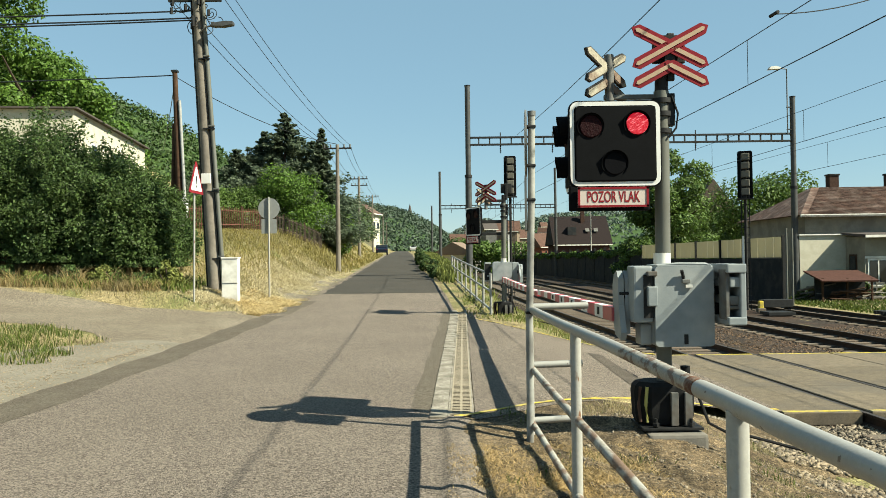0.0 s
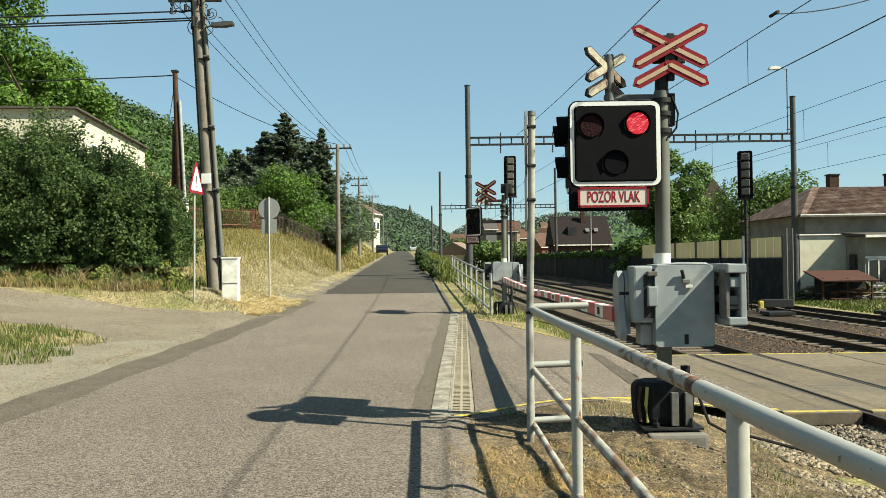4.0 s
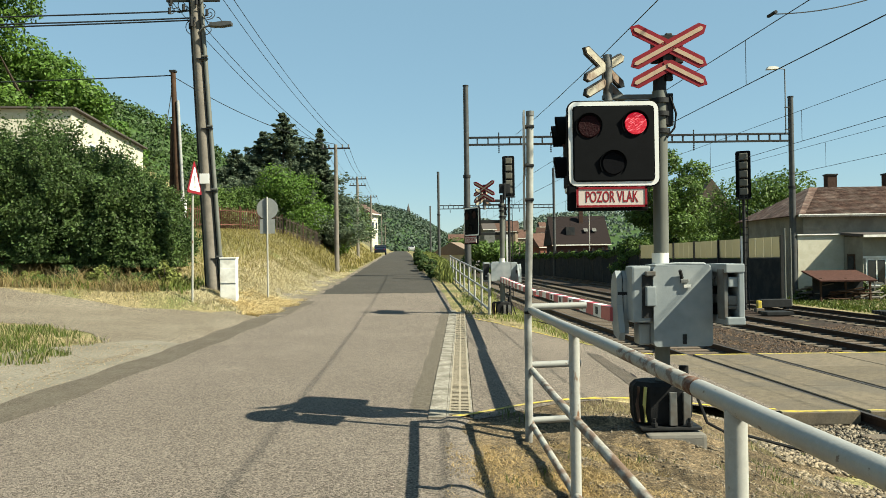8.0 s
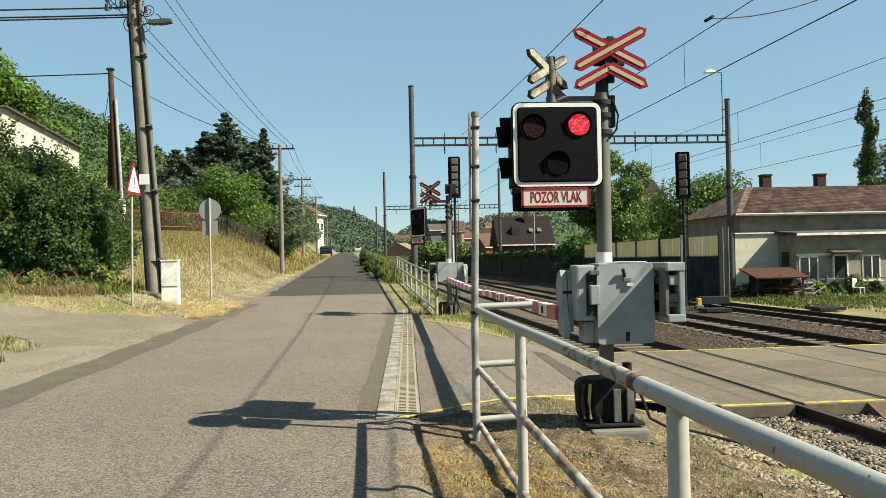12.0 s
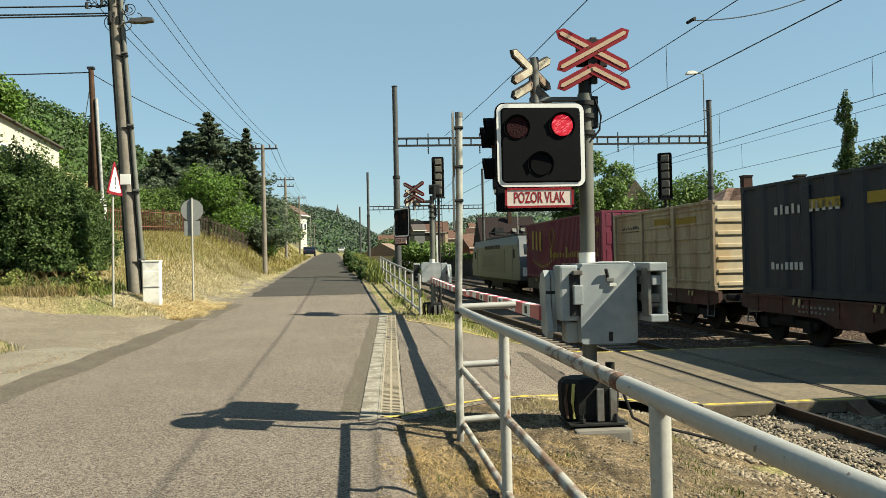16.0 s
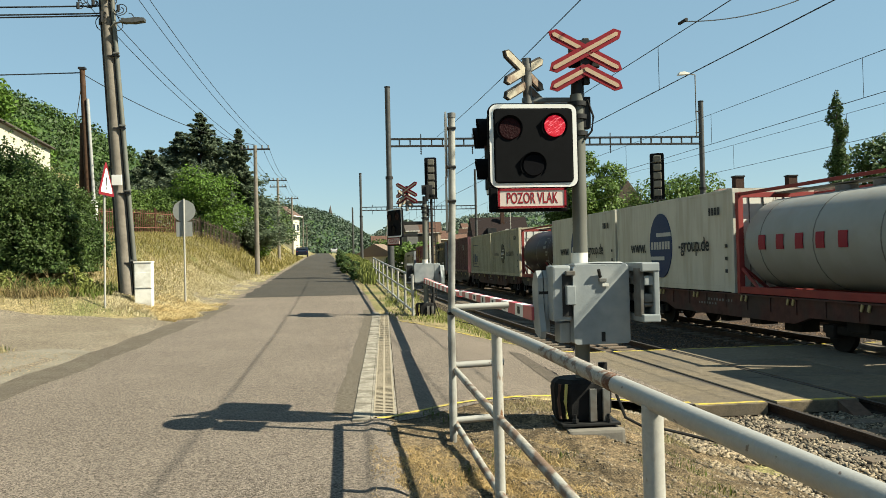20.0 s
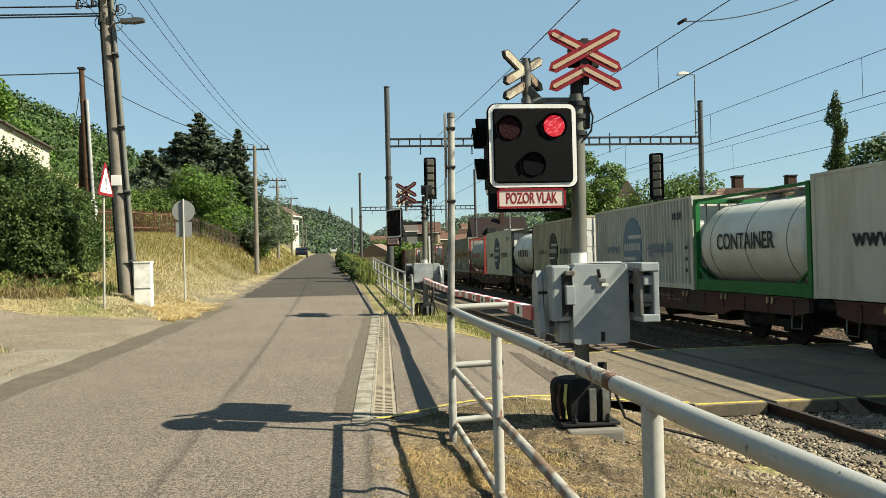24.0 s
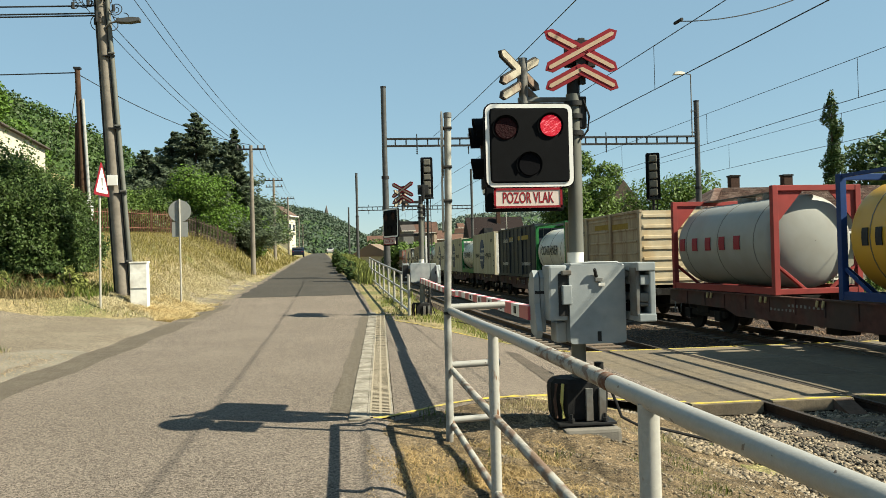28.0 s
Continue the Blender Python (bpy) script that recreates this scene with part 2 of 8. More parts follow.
MOWN = leaf_mat("mown_straw_blade", (0.43, 0.375, 0.245), 0.2, 0.35, high=(1.2, 1.18, 1.1))
BANKBLADE = leaf_mat("bank_grass_blade", (0.15, 0.14, 0.052), 0.35, 0.3)
PALE_STONE = leaf_mat("pale_stone", (0.1458, 0.1266, 0.0978), 0.45, 0.0)
WEED = leaf_mat("weed_leaf", (0.112, 0.140, 0.042), 0.4, 0.3)

# ---- builders ----


def link_mesh(name, verts, faces, material, parent=None, label="", smooth=False, loc=None):
    me = bpy.data.meshes.new(name)
    me.from_pydata([tuple(v) for v in verts], [], faces)
    me.materials.append(material)
    if smooth:
        me.polygons.foreach_set("use_smooth", [True] * len(me.polygons))
    ob = new(name, me)
    if parent:
        ob.parent = parent
    if loc is not None:
        ob.location = loc
    if label:
        ob["label"] = label
    return ob


def part(name, bm, material, parent=None, label="", smooth=False):
    """Links a bmesh as one mesh object under a thing or a part."""
    me = bpy.data.meshes.new(name)
    bmesh.ops.recalc_face_normals(bm, faces=bm.faces)
    bm.to_mesh(me)
    bm.free()
    mats = material if isinstance(material, (list, tuple)) else [material]
    for m in mats:
        me.materials.append(m)
    if smooth:
        me.polygons.foreach_set("use_smooth", [True] * len(me.polygons))
        me.set_sharp_from_angle(angle=radians(40))
    ob = new(name, me)
    if parent:
        ob.parent = parent
    if label:
        ob["label"] = label
    return ob


def thing(name, label, category, loc=(0, 0, 0), rz=0.0, group="", kind=""):
    e = new(name)
    e.empty_display_size = 0.2
    e.location = loc
    e.rotation_euler = (0, 0, radians(rz))
    return tagged(e, label, category, group, kind)


def add_box(bm, c, s, bevel=0.0, m=None, mi=0):
    r = bmesh.ops.create_cube(bm, size=1.0)
    vs = r["verts"]
    bmesh.ops.scale(bm, vec=s, verts=vs)
    if bevel:
        es = list({e for v in vs for e in v.link_edges})
        g = bmesh.ops.bevel(bm, geom=es, offset=bevel, segments=2, affect="EDGES", profile=0.6)
        vs = list({v for f in g["faces"] for v in f.verts} | {v for v in vs if v.is_valid})
    if m is not None:
        bmesh.ops.transform(bm, matrix=m, verts=vs)
    bmesh.ops.translate(bm, vec=c, verts=vs)
    if mi:
        for f in {f for v in vs for f in v.link_faces}:
            f.material_index = mi
    return vs


def add_tube(bm, a, b, r, r2=None, seg=10):
    a, b = Vector(a), Vector(b)
    d = b - a
    res = bmesh.ops.create_cone(bm, cap_ends=True, segments=seg, radius1=r, radius2=r if r2 is None else r2, depth=d.length)
    m = Matrix.Translation((a + b) / 2) @ d.to_track_quat("Z", "Y").to_matrix().to_4x4()
    bmesh.ops.transform(bm, matrix=m, verts=res["verts"])
    return res["verts"]


def box(name, c, s, material, parent=None, label="", bevel=0.0, m=None):
    bm = bmesh.new()
    add_box(bm, c, s, bevel, m)
    return part(name, bm, material, parent, label)


def tube(name, a, b, r, material, parent=None, label="", r2=None, seg=12):
    bm = bmesh.new()
    add_tube(bm, a, b, r, r2, seg)
    return part(name, bm, material, parent, label, smooth=True)


def bent(name, pts, r, material, parent=None, label="", seg=8):
    """A bent tube through points."""
    bm = bmesh.new()
    pts = [Vector(p) for p in pts]
    rings = []
    for i, p in enumerate(pts):
        d = (pts[min(i + 1, len(pts) - 1)] - pts[max(i - 1, 0)]).normalized()
        q = d.to_track_quat("Z", "Y")
        rings.append([bm.verts.new(p + q @ Vector((r * math.cos(2 * math.pi * k / seg), r * math.sin(2 * math.pi * k / seg), 0))) for k in range(seg)])
    for a, b in zip(rings, rings[1:]):
        for k in range(seg):
            bm.faces.new((a[k], a[(k + 1) % seg], b[(k + 1) % seg], b[k]))
    bm.faces.new(rings[0])
    bm.faces.new(rings[-1])
    return part(name, bm, material, parent, label, smooth=True)


def prism(name, outline, depth, material, parent=None, label="", plane="xz", at=0.0):
    """A plate: an outline in a plane, pushed back by depth."""
    bm = bmesh.new()

    def P(u, v, w):
        return {"xz": (u, w, v), "yz": (w, u, v), "xy": (u, v, w)}[plane]
    a = [bm.verts.new(P(u, v, at)) for u, v in outline]
    b = [bm.verts.new(P(u, v, at + depth)) for u, v in outline]
    bm.faces.new(a)
    bm.faces.new(b[::-1])
    n = len(a)
    for i in range(n):
        bm.faces.new((a[i], a[(i + 1) % n], b[(i + 1) % n], b[i]))
    return part(name, bm, material, parent, label)


def round_rect(x0, z0, x1, z1, r, seg=5):
    out = []
    for cx, cz, a0 in ((x1 - r, z1 - r, 0), (x0 + r, z1 - r, 90), (x0 + r, z0 + r, 180), (x1 - r, z0 + r, 270)):
        for k in range(seg + 1):
            a = radians(a0 + 90 * k / seg)
            out.append((cx + r * math.cos(a), cz + r * math.sin(a)))
    return out


def text_mesh(name, body, size, material, parent, m, depth=0.002, label=""):
    cu = bpy.data.curves.new(name, "FONT")
    cu.body, cu.size, cu.extrude, cu.offset = body, size, depth, size * 0.012
    cu.align_x, cu.align_y = "CENTER", "CENTER"
    tmp = bpy.data.objects.new(name, cu)
    me = bpy.data.meshes.new_from_object(tmp)
    bpy.data.objects.remove(tmp)
    me.materials.append(material)
    ob = new(name, me)
    ob.parent = parent
    ob.matrix_local = m
    if label:
        ob["label"] = label
    return ob


def lerp_table(y, table):
    return float(np.interp(y, [a for a, _ in table], [b for _, b in table]))


# ---- the lie of the land ----
ROAD_Z = ((-60, -0.2), (0, 0.0), (16, 0.0), (25, 0.1), (35, 0.4), (45, 0.76), (60, 1.2), (80, 1.75), (115, 2.6), (165, 3.4), (250, 4.7), (420, 6.5))
ROAD_L = ((-60, -5.6), (10, -5.75), (24, -5.75), (34, -5.6), (45, -5.75), (60, -6.3), (80, -7.0), (115, -8.6), (165, -11.0), (420, -24))
ROAD_R = ((-60, -0.3), (9, -0.02), (25, 0.38), (33, 0.1), (42, -0.5), (60, -1.7), (100, -3.7), (165, -7.0), (420, -19.5))
RAIL_Z = -0.5
CURVE_Y = np.arange(-420, 701, 1.0)
_slope = np.interp(CURVE_Y, [24, 52, 160, 400], [-0.055, -0.024, -0.024, -0.06])
_x = np.concatenate([[0], np.cumsum((_slope[1:] + _slope[:-1]) / 2)])
CURVE_X = _x - np.interp(20.0, CURVE_Y, _x)
TRACK_X = (6.4, 11.33, 16.0)


def track_x(i, y):
    return TRACK_X[i] + float(np.interp(y, CURVE_Y, CURVE_X))


def ztable(y, t):
    return np.interp(y, [a for a, _ in t], [b for _, b in t])


def smooth01(v):
    v = np.clip(v, 0, 1)
    return v * v * (3 - 2 * v)


def land(x, y):
    """Height of the ground, arrays."""
    x, y = np.asarray(x, float), np.asarray(y, float)
    zr, xl, xr = ztable(y, ROAD_Z), ztable(y, ROAD_L), ztable(y, ROAD_R)
    tx = TRACK_X[0] + np.interp(y, CURVE_Y, CURVE_X)
    bed = RAIL_Z - 0.2
    # right of the road down to the ballast
    foot = np.where(y > 30, tx - 2.6, tx - 1.9)
    u = smooth01((x - (xr + 1.6)) / np.maximum(foot - xr - 1.6, 0.5))
    right = zr * (1 - u) + bed * u - 0.07 * smooth01((x - xr) / 0.5) * (y < 8.6)
    ramp = 0.012 - 0.485 * smooth01((x - 1.1) / 4.0)
    right = np.where((y > np.interp(x, [0, 0.25, 1.0, 1.8, 2.65, 3.3, 4.9], [8.95, 9.05, 9.67, 10.2, 10.85, 11.25, 11.6])) & (y < np.interp(x, [0, 0.45, 1.0, 2.2, 3.2, 4.9], [26.5, 25, 22.4, 20.1, 19.0, 18.1])) & (x > xr + 0.3), np.minimum(right, ramp - 0.06), right)
    # left: bank beside the road, then the hillside
    d = xl - x
    bank = zr + 0.75 * smooth01((d - 0.25) / 3.2) * smooth01((y - 23.8) / 2.0) + 2.05 * smooth01((d - 1.1) / 4.6) * smooth01((y - 27) / 8)
    bank = bank + 0.07 * np.clip(d, 0, 14) * (1 - smooth01((y - 24) / 3))
    hill = np.clip(d - 12, 0, 150) * 0.32 * smooth01((y - 26) / 40) + np.clip(d - 26, 0, 400) * 0.22 * smooth01((y - 40) / 60)
    left = bank + hill - 0.03 * (1 - smooth01(d / 0.5))
    z = np.where(x > xr, right, np.where(x < xl, left, zr - 0.03))
    return z


def land1(x, y):
    return float(land(np.array([x]), np.array([y]))[0])


def sheet(name, xs, ys, zf, material, label, category, kind="structure"):
    X, Y = np.meshgrid(xs, ys)
    Z = zf(X, Y)
    v = np.stack([X, Y, Z], -1).reshape(-1, 3)
    nx, ny = len(xs), len(ys)
    idx = np.arange(nx * ny).reshape(ny, nx)
    f = np.stack([idx[:-1, :-1], idx[:-1, 1:], idx[1:, 1:], idx[1:, :-1]], -1).reshape(-1, 4)
    ob = link_mesh(name, v.tolist(), f.tolist(), material, smooth=True)
    return tagged(ob, label, category, "", kind)


def strip(name, ys, left, right, zf, material, parent=None, label="", category="", kind="structure", cols=6):
    """A ribbon along y between two edges."""
    v, f = [], []
    for y in ys:
        a, b = left(y), right(y)
        for k in range(cols + 1):
            x = a + (b - a) * k / cols
            v.append((x, y, zf(x, y)))
    n = cols + 1
    for j in range(len(ys) - 1):
        for k in range(cols):
            f.append((j * n + k, j * n + k + 1, (j + 1) * n + k + 1, (j + 1) * n + k))
    ob = link_mesh(name, v, f, material, parent, smooth=True)
    if parent is None:
        tagged(ob, label, category, "", kind)
    return ob

# ---- ground, roads, crossing ----
gx = np.unique(np.concatenate([np.linspace(-600, -60, 28), np.linspace(-60, -12, 33), np.linspace(-12, 14, 105), np.linspace(14, 60, 24), np.linspace(60, 900, 22)]))
gy = np.unique(np.concatenate([np.linspace(-120, -4, 20), np.linspace(-4, 34, 115), np.linspace(34, 120, 60), np.linspace(120, 500, 40), np.linspace(500, 3000, 26)]))


def rough_land(X, Y):
    n = 0.025 * np.sin(X * 5.1 + np.cos(Y * 3.3)) * np.cos(Y * 4.7 + X) + 0.02 * np.sin(X * 11.0 + Y * 8.0)
    off = ((X < ztable(Y, ROAD_L) - 0.5) & ((Y > 26) | (Y < 17))) | ((X > 0.75) & (X < 4.4) & (Y < 8))
    return land(X, Y) + n * off * np.where(X < -5, np.where(Y < 18, 0.08, 0.35), 1.0)


ground = sheet("ground", gx, gy, lambda X, Y: rough_land(X, Y) - 0.15 * ((X > -0.4) & (X < 4.2) & (Y > -5.8) & (Y < 10.2)) - 0.2 * ((X > ztable(Y, ROAD_R) - 0.3) & (X < ztable(Y, ROAD_R) + 0.55) & (Y > 8.4) & (Y < 25.8)), GRASS_DRY, "dry summer grass and earth sloping up from the road", "ground")
ys_road = [float(y) for y in np.concatenate([np.arange(-60, 60, 1.5), np.arange(60, 420, 6)])]
road = strip("road", ys_road, lambda y: lerp_table(y, ROAD_L), lambda y: lerp_table(y, ROAD_R), lambda x, y: lerp_table(y, ROAD_Z), ASPHALT, None, "worn grey asphalt country road rising gently", "road", cols=8)


def patch(name, ys, left, right, lift, material, wob=0.03):
    r = random.Random(name)
    ph = r.uniform(0, 9)
    return strip(name, ys, lambda y: left(y) + wob * math.sin(2.1 * y + ph), lambda y: right(y) + wob * math.sin(1.7 * y + ph + 2), lambda x, y: lerp_table(y, ROAD_Z) + lift, material, road, cols=2)


YS = [float(y) for y in np.arange(-20, 60, 0.6)]
patch("edge_repair", [y for y in YS if y < 31], lambda y: lerp_table(y, ROAD_L) - 0.02, lambda y: lerp_table(y, ROAD_L) + 0.75, 0.004, ASPHALT_PATCH, 0.05)
patch("kerb_repair", [y for y in YS if 9 < y < 27], lambda y: lerp_table(y, ROAD_R) - 0.42, lambda y: lerp_table(y, ROAD_R) - 0.16, 0.005, mat("kerb_tar", (0.102, 0.086, 0.066), 0.9, var=0.4, scale=20, bump=0.8, bscale=110, speck=((80, 0.35),)), 0.015)
patch("far_repair", [y for y in YS if y > 34] + [float(y) for y in np.arange(60, 419, 5)], lambda y: lerp_table(y, ROAD_L) + 0.3, lambda y: lerp_table(y, ROAD_R) - 0.1, 0.006, mat("far_asphalt", (0.043, 0.039, 0.033), 0.9, var=0.3, scale=20, bump=0.6, bscale=80, stain=(0.058, 0.051, 0.042), amount=0.5, sscale=0.6), 0.08)


def ragged_edge(x, y):
    """The asphalt thins out and dips under the earth in an uneven line."""
    d = x - lerp_table(y, ROAD_R)
    n = math.sin(4.3 * y + 5 * x) + 0.7 * math.sin(9.7 * y - 7 * x + 1) + 0.5 * math.sin(23 * y + 31 * x)
    return lerp_table(y, ROAD_Z) + 0.004 - 0.02 * max(0.0, -d - 0.1) - 0.07 * float(smooth01(np.array(d / 0.5))) + 0.036 * float(smooth01(np.array(d / 0.25))) + (0.009 * n - 0.13 * (d - 0.3) if d > 0.06 else 0.13 * 0.24 * max(0.0, d) / 0.06)


strip("broken_edge", [float(y) for y in np.arange(-6, 8.9, 0.08)], lambda y: lerp_table(y, ROAD_R) - 0.3, lambda y: lerp_table(y, ROAD_R) + 0.62, ragged_edge, ASPHALT, road, cols=23)

# side road climbing to the left
SIDE_NEAR = ((-60, 21.5), (-20, 20.2), (-10, 19.2), (-8.2, 18.3), (-7.0, 16.4), (-5.7, 13.0))
SIDE_FAR = ((-60, 29), (-16, 25.6), (-9.5, 24.2), (-7.2, 24.4), (-6.2, 26.0), (-5.7, 29.5))
v, f = [], []
sxs = np.concatenate([np.linspace(-45, -12, 16), np.linspace(-11.5, -7.5, 14), np.linspace(-7.4, -5.72, 60)])
for x in sxs:
    a, b = lerp_table(x, SIDE_NEAR), lerp_table(x, SIDE_FAR)
    for k in range(13):
        y = a + (b - a) * k / 12
        v.append((x, y, max(land1(x, y), land1(x, min(y, 23.0))) + 0.012))
for i in range(len(sxs) - 1):
    for k in range(12):
        f.append((i * 13 + k, (i + 1) * 13 + k, (i + 1) * 13 + k + 1, i * 13 + k + 1))
tagged(link_mesh("side_road", v, f, ASPHALT_OLD, smooth=True), "pale worn asphalt side road climbing past a bank", "road", "", "structure")

strip("gravel_edge", [float(y) for y in np.arange(25.5, 46, 0.25)], lambda y: lerp_table(y, ROAD_L) - 1.5, lambda y: lerp_table(y, ROAD_L) + 0.1 + 0.14 * math.sin(1.9 * y) + 0.07 * math.sin(5.7 * y),
      lambda x, y: max(land1(x, y) + (0.03 + 0.02 * math.sin(3 * x + 2 * y)) * min(1.0, (y - 25.4) / 3), lerp_table(y, ROAD_Z) + 0.012 * min(1.0, (y - 25.4) / 2)), mat("gravel_edge", (0.125, 0.107, 0.082), 0.95, var=0.4, scale=14, bump=0.8, bscale=60, stain=(0.2, 0.165, 0.1), amount=0.7, sscale=1.6, speck=((50, 0.4), (18, 0.3))), road, cols=6)

# ballast bed and tracks
DECK_Y = (11.4, 18.3)


def bed_edge(y, side):
    return track_x(0, y) - 2.3 if side < 0 else track_x(2, y) + 2.2


strip("ballast_bed", [float(y) for y in np.concatenate([np.arange(-120, 60, 2.0), np.arange(60, 500, 8)])], lambda y: bed_edge(y, -1), lambda y: bed_edge(y, 1),
      lambda x, y: RAIL_Z - 0.19 + 0.012 * math.sin(7 * x + 3 * y), BALLAST, None, "brown stone ballast under railway tracks", "ballast", cols=26)

RAIL_SEC = ((-0.075, -0.17), (0.075, -0.17), (0.07, -0.15), (0.012, -0.135), (0.012, -0.045), (0.036, -0.035), (0.036, 0.0), (-0.036, 0.0), (-0.036, -0.035), (-0.012, -0.045), (-0.012, -0.135), (-0.07, -0.15))


def rail_mesh(i, side, parent):
    ys = np.concatenate([np.arange(-120, 0, 6.0), np.arange(0, 60, 2.0), np.arange(60, 481, 8.0)])
    v, f = [], []
    n = len(RAIL_SEC)
    for y in ys:
        x0 = track_x(i, y) + side * 0.755
        for dx, dz in RAIL_SEC:
            v.append((x0 + dx, float(y), RAIL_Z + dz))
    for j in range(len(ys) - 1):
        for k in range(n):
            f.append((j * n + k, j * n + (k + 1) % n, (j + 1) * n + (k + 1) % n, (j + 1) * n + k))
    ob = link_mesh("rail", v, f, RAIL, parent)
    ob.data.materials.append(RAILTOP)
    for p in ob.data.polygons:
        if p.index % n == 6:
            p.material_index = 1
    return ob


def sleeper_mesh():
    bm = bmesh.new()
    add_box(bm, (0, 0, -0.2), (2.5, 0.26, 0.1), 0.012)
    for s in (-1, 1):
        add_box(bm, (s * 0.755, 0, -0.155), (0.34, 0.16, 0.03), 0.0)
    me = bpy.data.meshes.new("sleeper")
    bm.to_mesh(me)
    bm.free()
    me.materials.append(SLEEPER)
    return me


SLEEPER_ME = sleeper_mesh()
for i in range(3):
    tr = thing("railway_track", "rusty steel rails on concrete sleepers in ballast", "track", group="railway tracks")
    for side in (-1, 1):
        rail_mesh(i, side, tr)
    y = -8.0
    while y < 75:
        if not DECK_Y[0] - 0.2 < y < DECK_Y[1] + 0.2:
            s = new("sleeper", SLEEPER_ME)
            s.parent = tr
            s.location = (track_x(i, y), y, RAIL_Z + 0.0)
            s.rotation_euler = (0, 0, math.atan(-float(np.interp(y, CURVE_Y, _slope))))
        y += 0.62


def stones(name, n, area, label, size=(0.02, 0.045), seed=1, material=STONE, zf=None):
    """Many loose stones as one stuff mesh; area(rng, n) gives xy."""
    rng = np.random.RandomState(seed)
    xy = area(rng, n)
    base = np.array([(1, 0, 0), (-1, 0, 0), (0, 1, 0), (0, -1, 0), (0, 0, 1), (0, 0, -1)], float)
    tri = np.array([(0, 2, 4), (2, 1, 4), (1, 3, 4), (3, 0, 4), (2, 0, 5), (1, 2, 5), (3, 1, 5), (0, 3, 5)])
    s = rng.uniform(size[0], size[1], (n, 1, 1)) * rng.uniform(0.6, 1.3, (n, 1, 3))
    jit = base[None] * s + rng.normal(0, 0.25, (n, 6, 3)) * s
    rot = np.linalg.qr(rng.normal(size=(n, 3, 3)))[0]
    jit = np.einsum("nij,nkj->nki", rot, jit) * np.array([1.0, 1.0, 0.75])
    z0 = zf(xy[:, 0], xy[:, 1])
    V = (jit + np.concatenate([xy, z0[:, None] + size[0] * 0.3], 1)[:, None]).reshape(-1, 3)
    F = (tri[None] + 6 * np.arange(n)[:, None, None]).reshape(-1, 3)
    ob = raw_mesh(name, V, F, material)
    return tagged(ob, label, "stones", "", "stuff")


def raw_mesh(name, V, F, material, parent=None):
    """A mesh from arrays, quick for many faces."""
    me = bpy.data.meshes.new(name)
    k = F.shape[1]
    me.vertices.add(len(V))
    me.vertices.foreach_set("co", V.astype(np.float32).ravel())
    me.loops.add(F.size)
    me.loops.foreach_set("vertex_index", F.astype(np.int32).ravel())
    me.polygons.add(len(F))
    me.polygons.foreach_set("loop_start", np.arange(0, F.size, k, dtype=np.int32))
    me.update(calc_edges=True)
    me.materials.append(material)
    ob = new(name, me)
    if parent:
        ob.parent = parent
    return ob


def deck_z(x, y=0):
    return 0.012 - 0.485 * float(smooth01(np.array((x - 1.1) / 4.0)))


# approach: asphalt from the road down to the panels
AP_N = ((-0.0, 8.75), (0.25, 8.85), (1.0, 9.47), (1.8, 10.0), (2.65, 10.65), (3.3, 11.05), (4.9, 11.4))
AP_F = ((-0.0, 27), (0.45, 25.2), (1.0, 22.6), (2.2, 20.3), (3.2, 19.2), (4.9, 18.3))
v, f = [], []
axs = np.concatenate([[0.0], np.linspace(0.12, 4.9, 24)])
for x in axs:
    a, b = lerp_table(x, AP_N), lerp_table(x, AP_F)
    for k in range(9):
        y = a + (b - a) * k / 8
        xx = x + (lerp_table(y, ROAD_R) + 0.36) * max(0, 1 - x / 2)
        v.append((xx, y, deck_z(xx) + 0.006 + lerp_table(y, ROAD_Z) * max(0, 1 - xx / 3)))
for i in range(len(axs) - 1):
    for k in range(8):
        f.append((i * 9 + k, (i + 1) * 9 + k, (i + 1) * 9 + k + 1, i * 9 + k + 1))
approach = tagged(link_mesh("crossing_approach", v, f, ASPHALT, smooth=True), "grey asphalt ramp from the road to the level crossing", "road", "", "structure")


strip("duct_patch", [float(y) for y in np.arange(11.5, 16.9, 0.3)], lambda y: 2.86 + 0.035 * (y - 11.5), lambda y: 3.26 + 0.012 * (y - 11.5) + 0.015 * math.sin(9 * y),
      lambda x, y: deck_z(x) + 0.013, mat("duct_asphalt", (0.081, 0.067, 0.053), 0.9, var=0.35, scale=30, bump=0.8, bscale=110, stain=(0.054, 0.046, 0.038), amount=0.7, sscale=2.5, speck=((80, 0.35),)), approach, cols=2)
strip("duct_gap", [float(y) for y in np.arange(11.5, 14.6, 0.15)], lambda y: 3.265 + 0.012 * (y - 11.5) + 0.02 * math.sin(11 * y), lambda y: 3.295 + 0.012 * (y - 11.5) + 0.03 * math.sin(7 * y),
      lambda x, y: deck_z(x) + 0.015, mat("tar_gap", (0.016, 0.014, 0.013), 0.9), approach, cols=1)


def line_along(name, tab, off, w, material, parent, zf, x0, x1, n=30):
    v, f = [], []
    for k in range(n + 1):
        x = x0 + (x1 - x0) * k / n
        y = lerp_table(x, tab) + off
        v += [(x, y - w / 2, zf(x) + 0.006), (x, y + w / 2, zf(x) + 0.006)]
    for k in range(n):
        f.append((2 * k, 2 * k + 2, 2 * k + 3, 2 * k + 1))
    return link_mesh(name, v, f, material, parent)


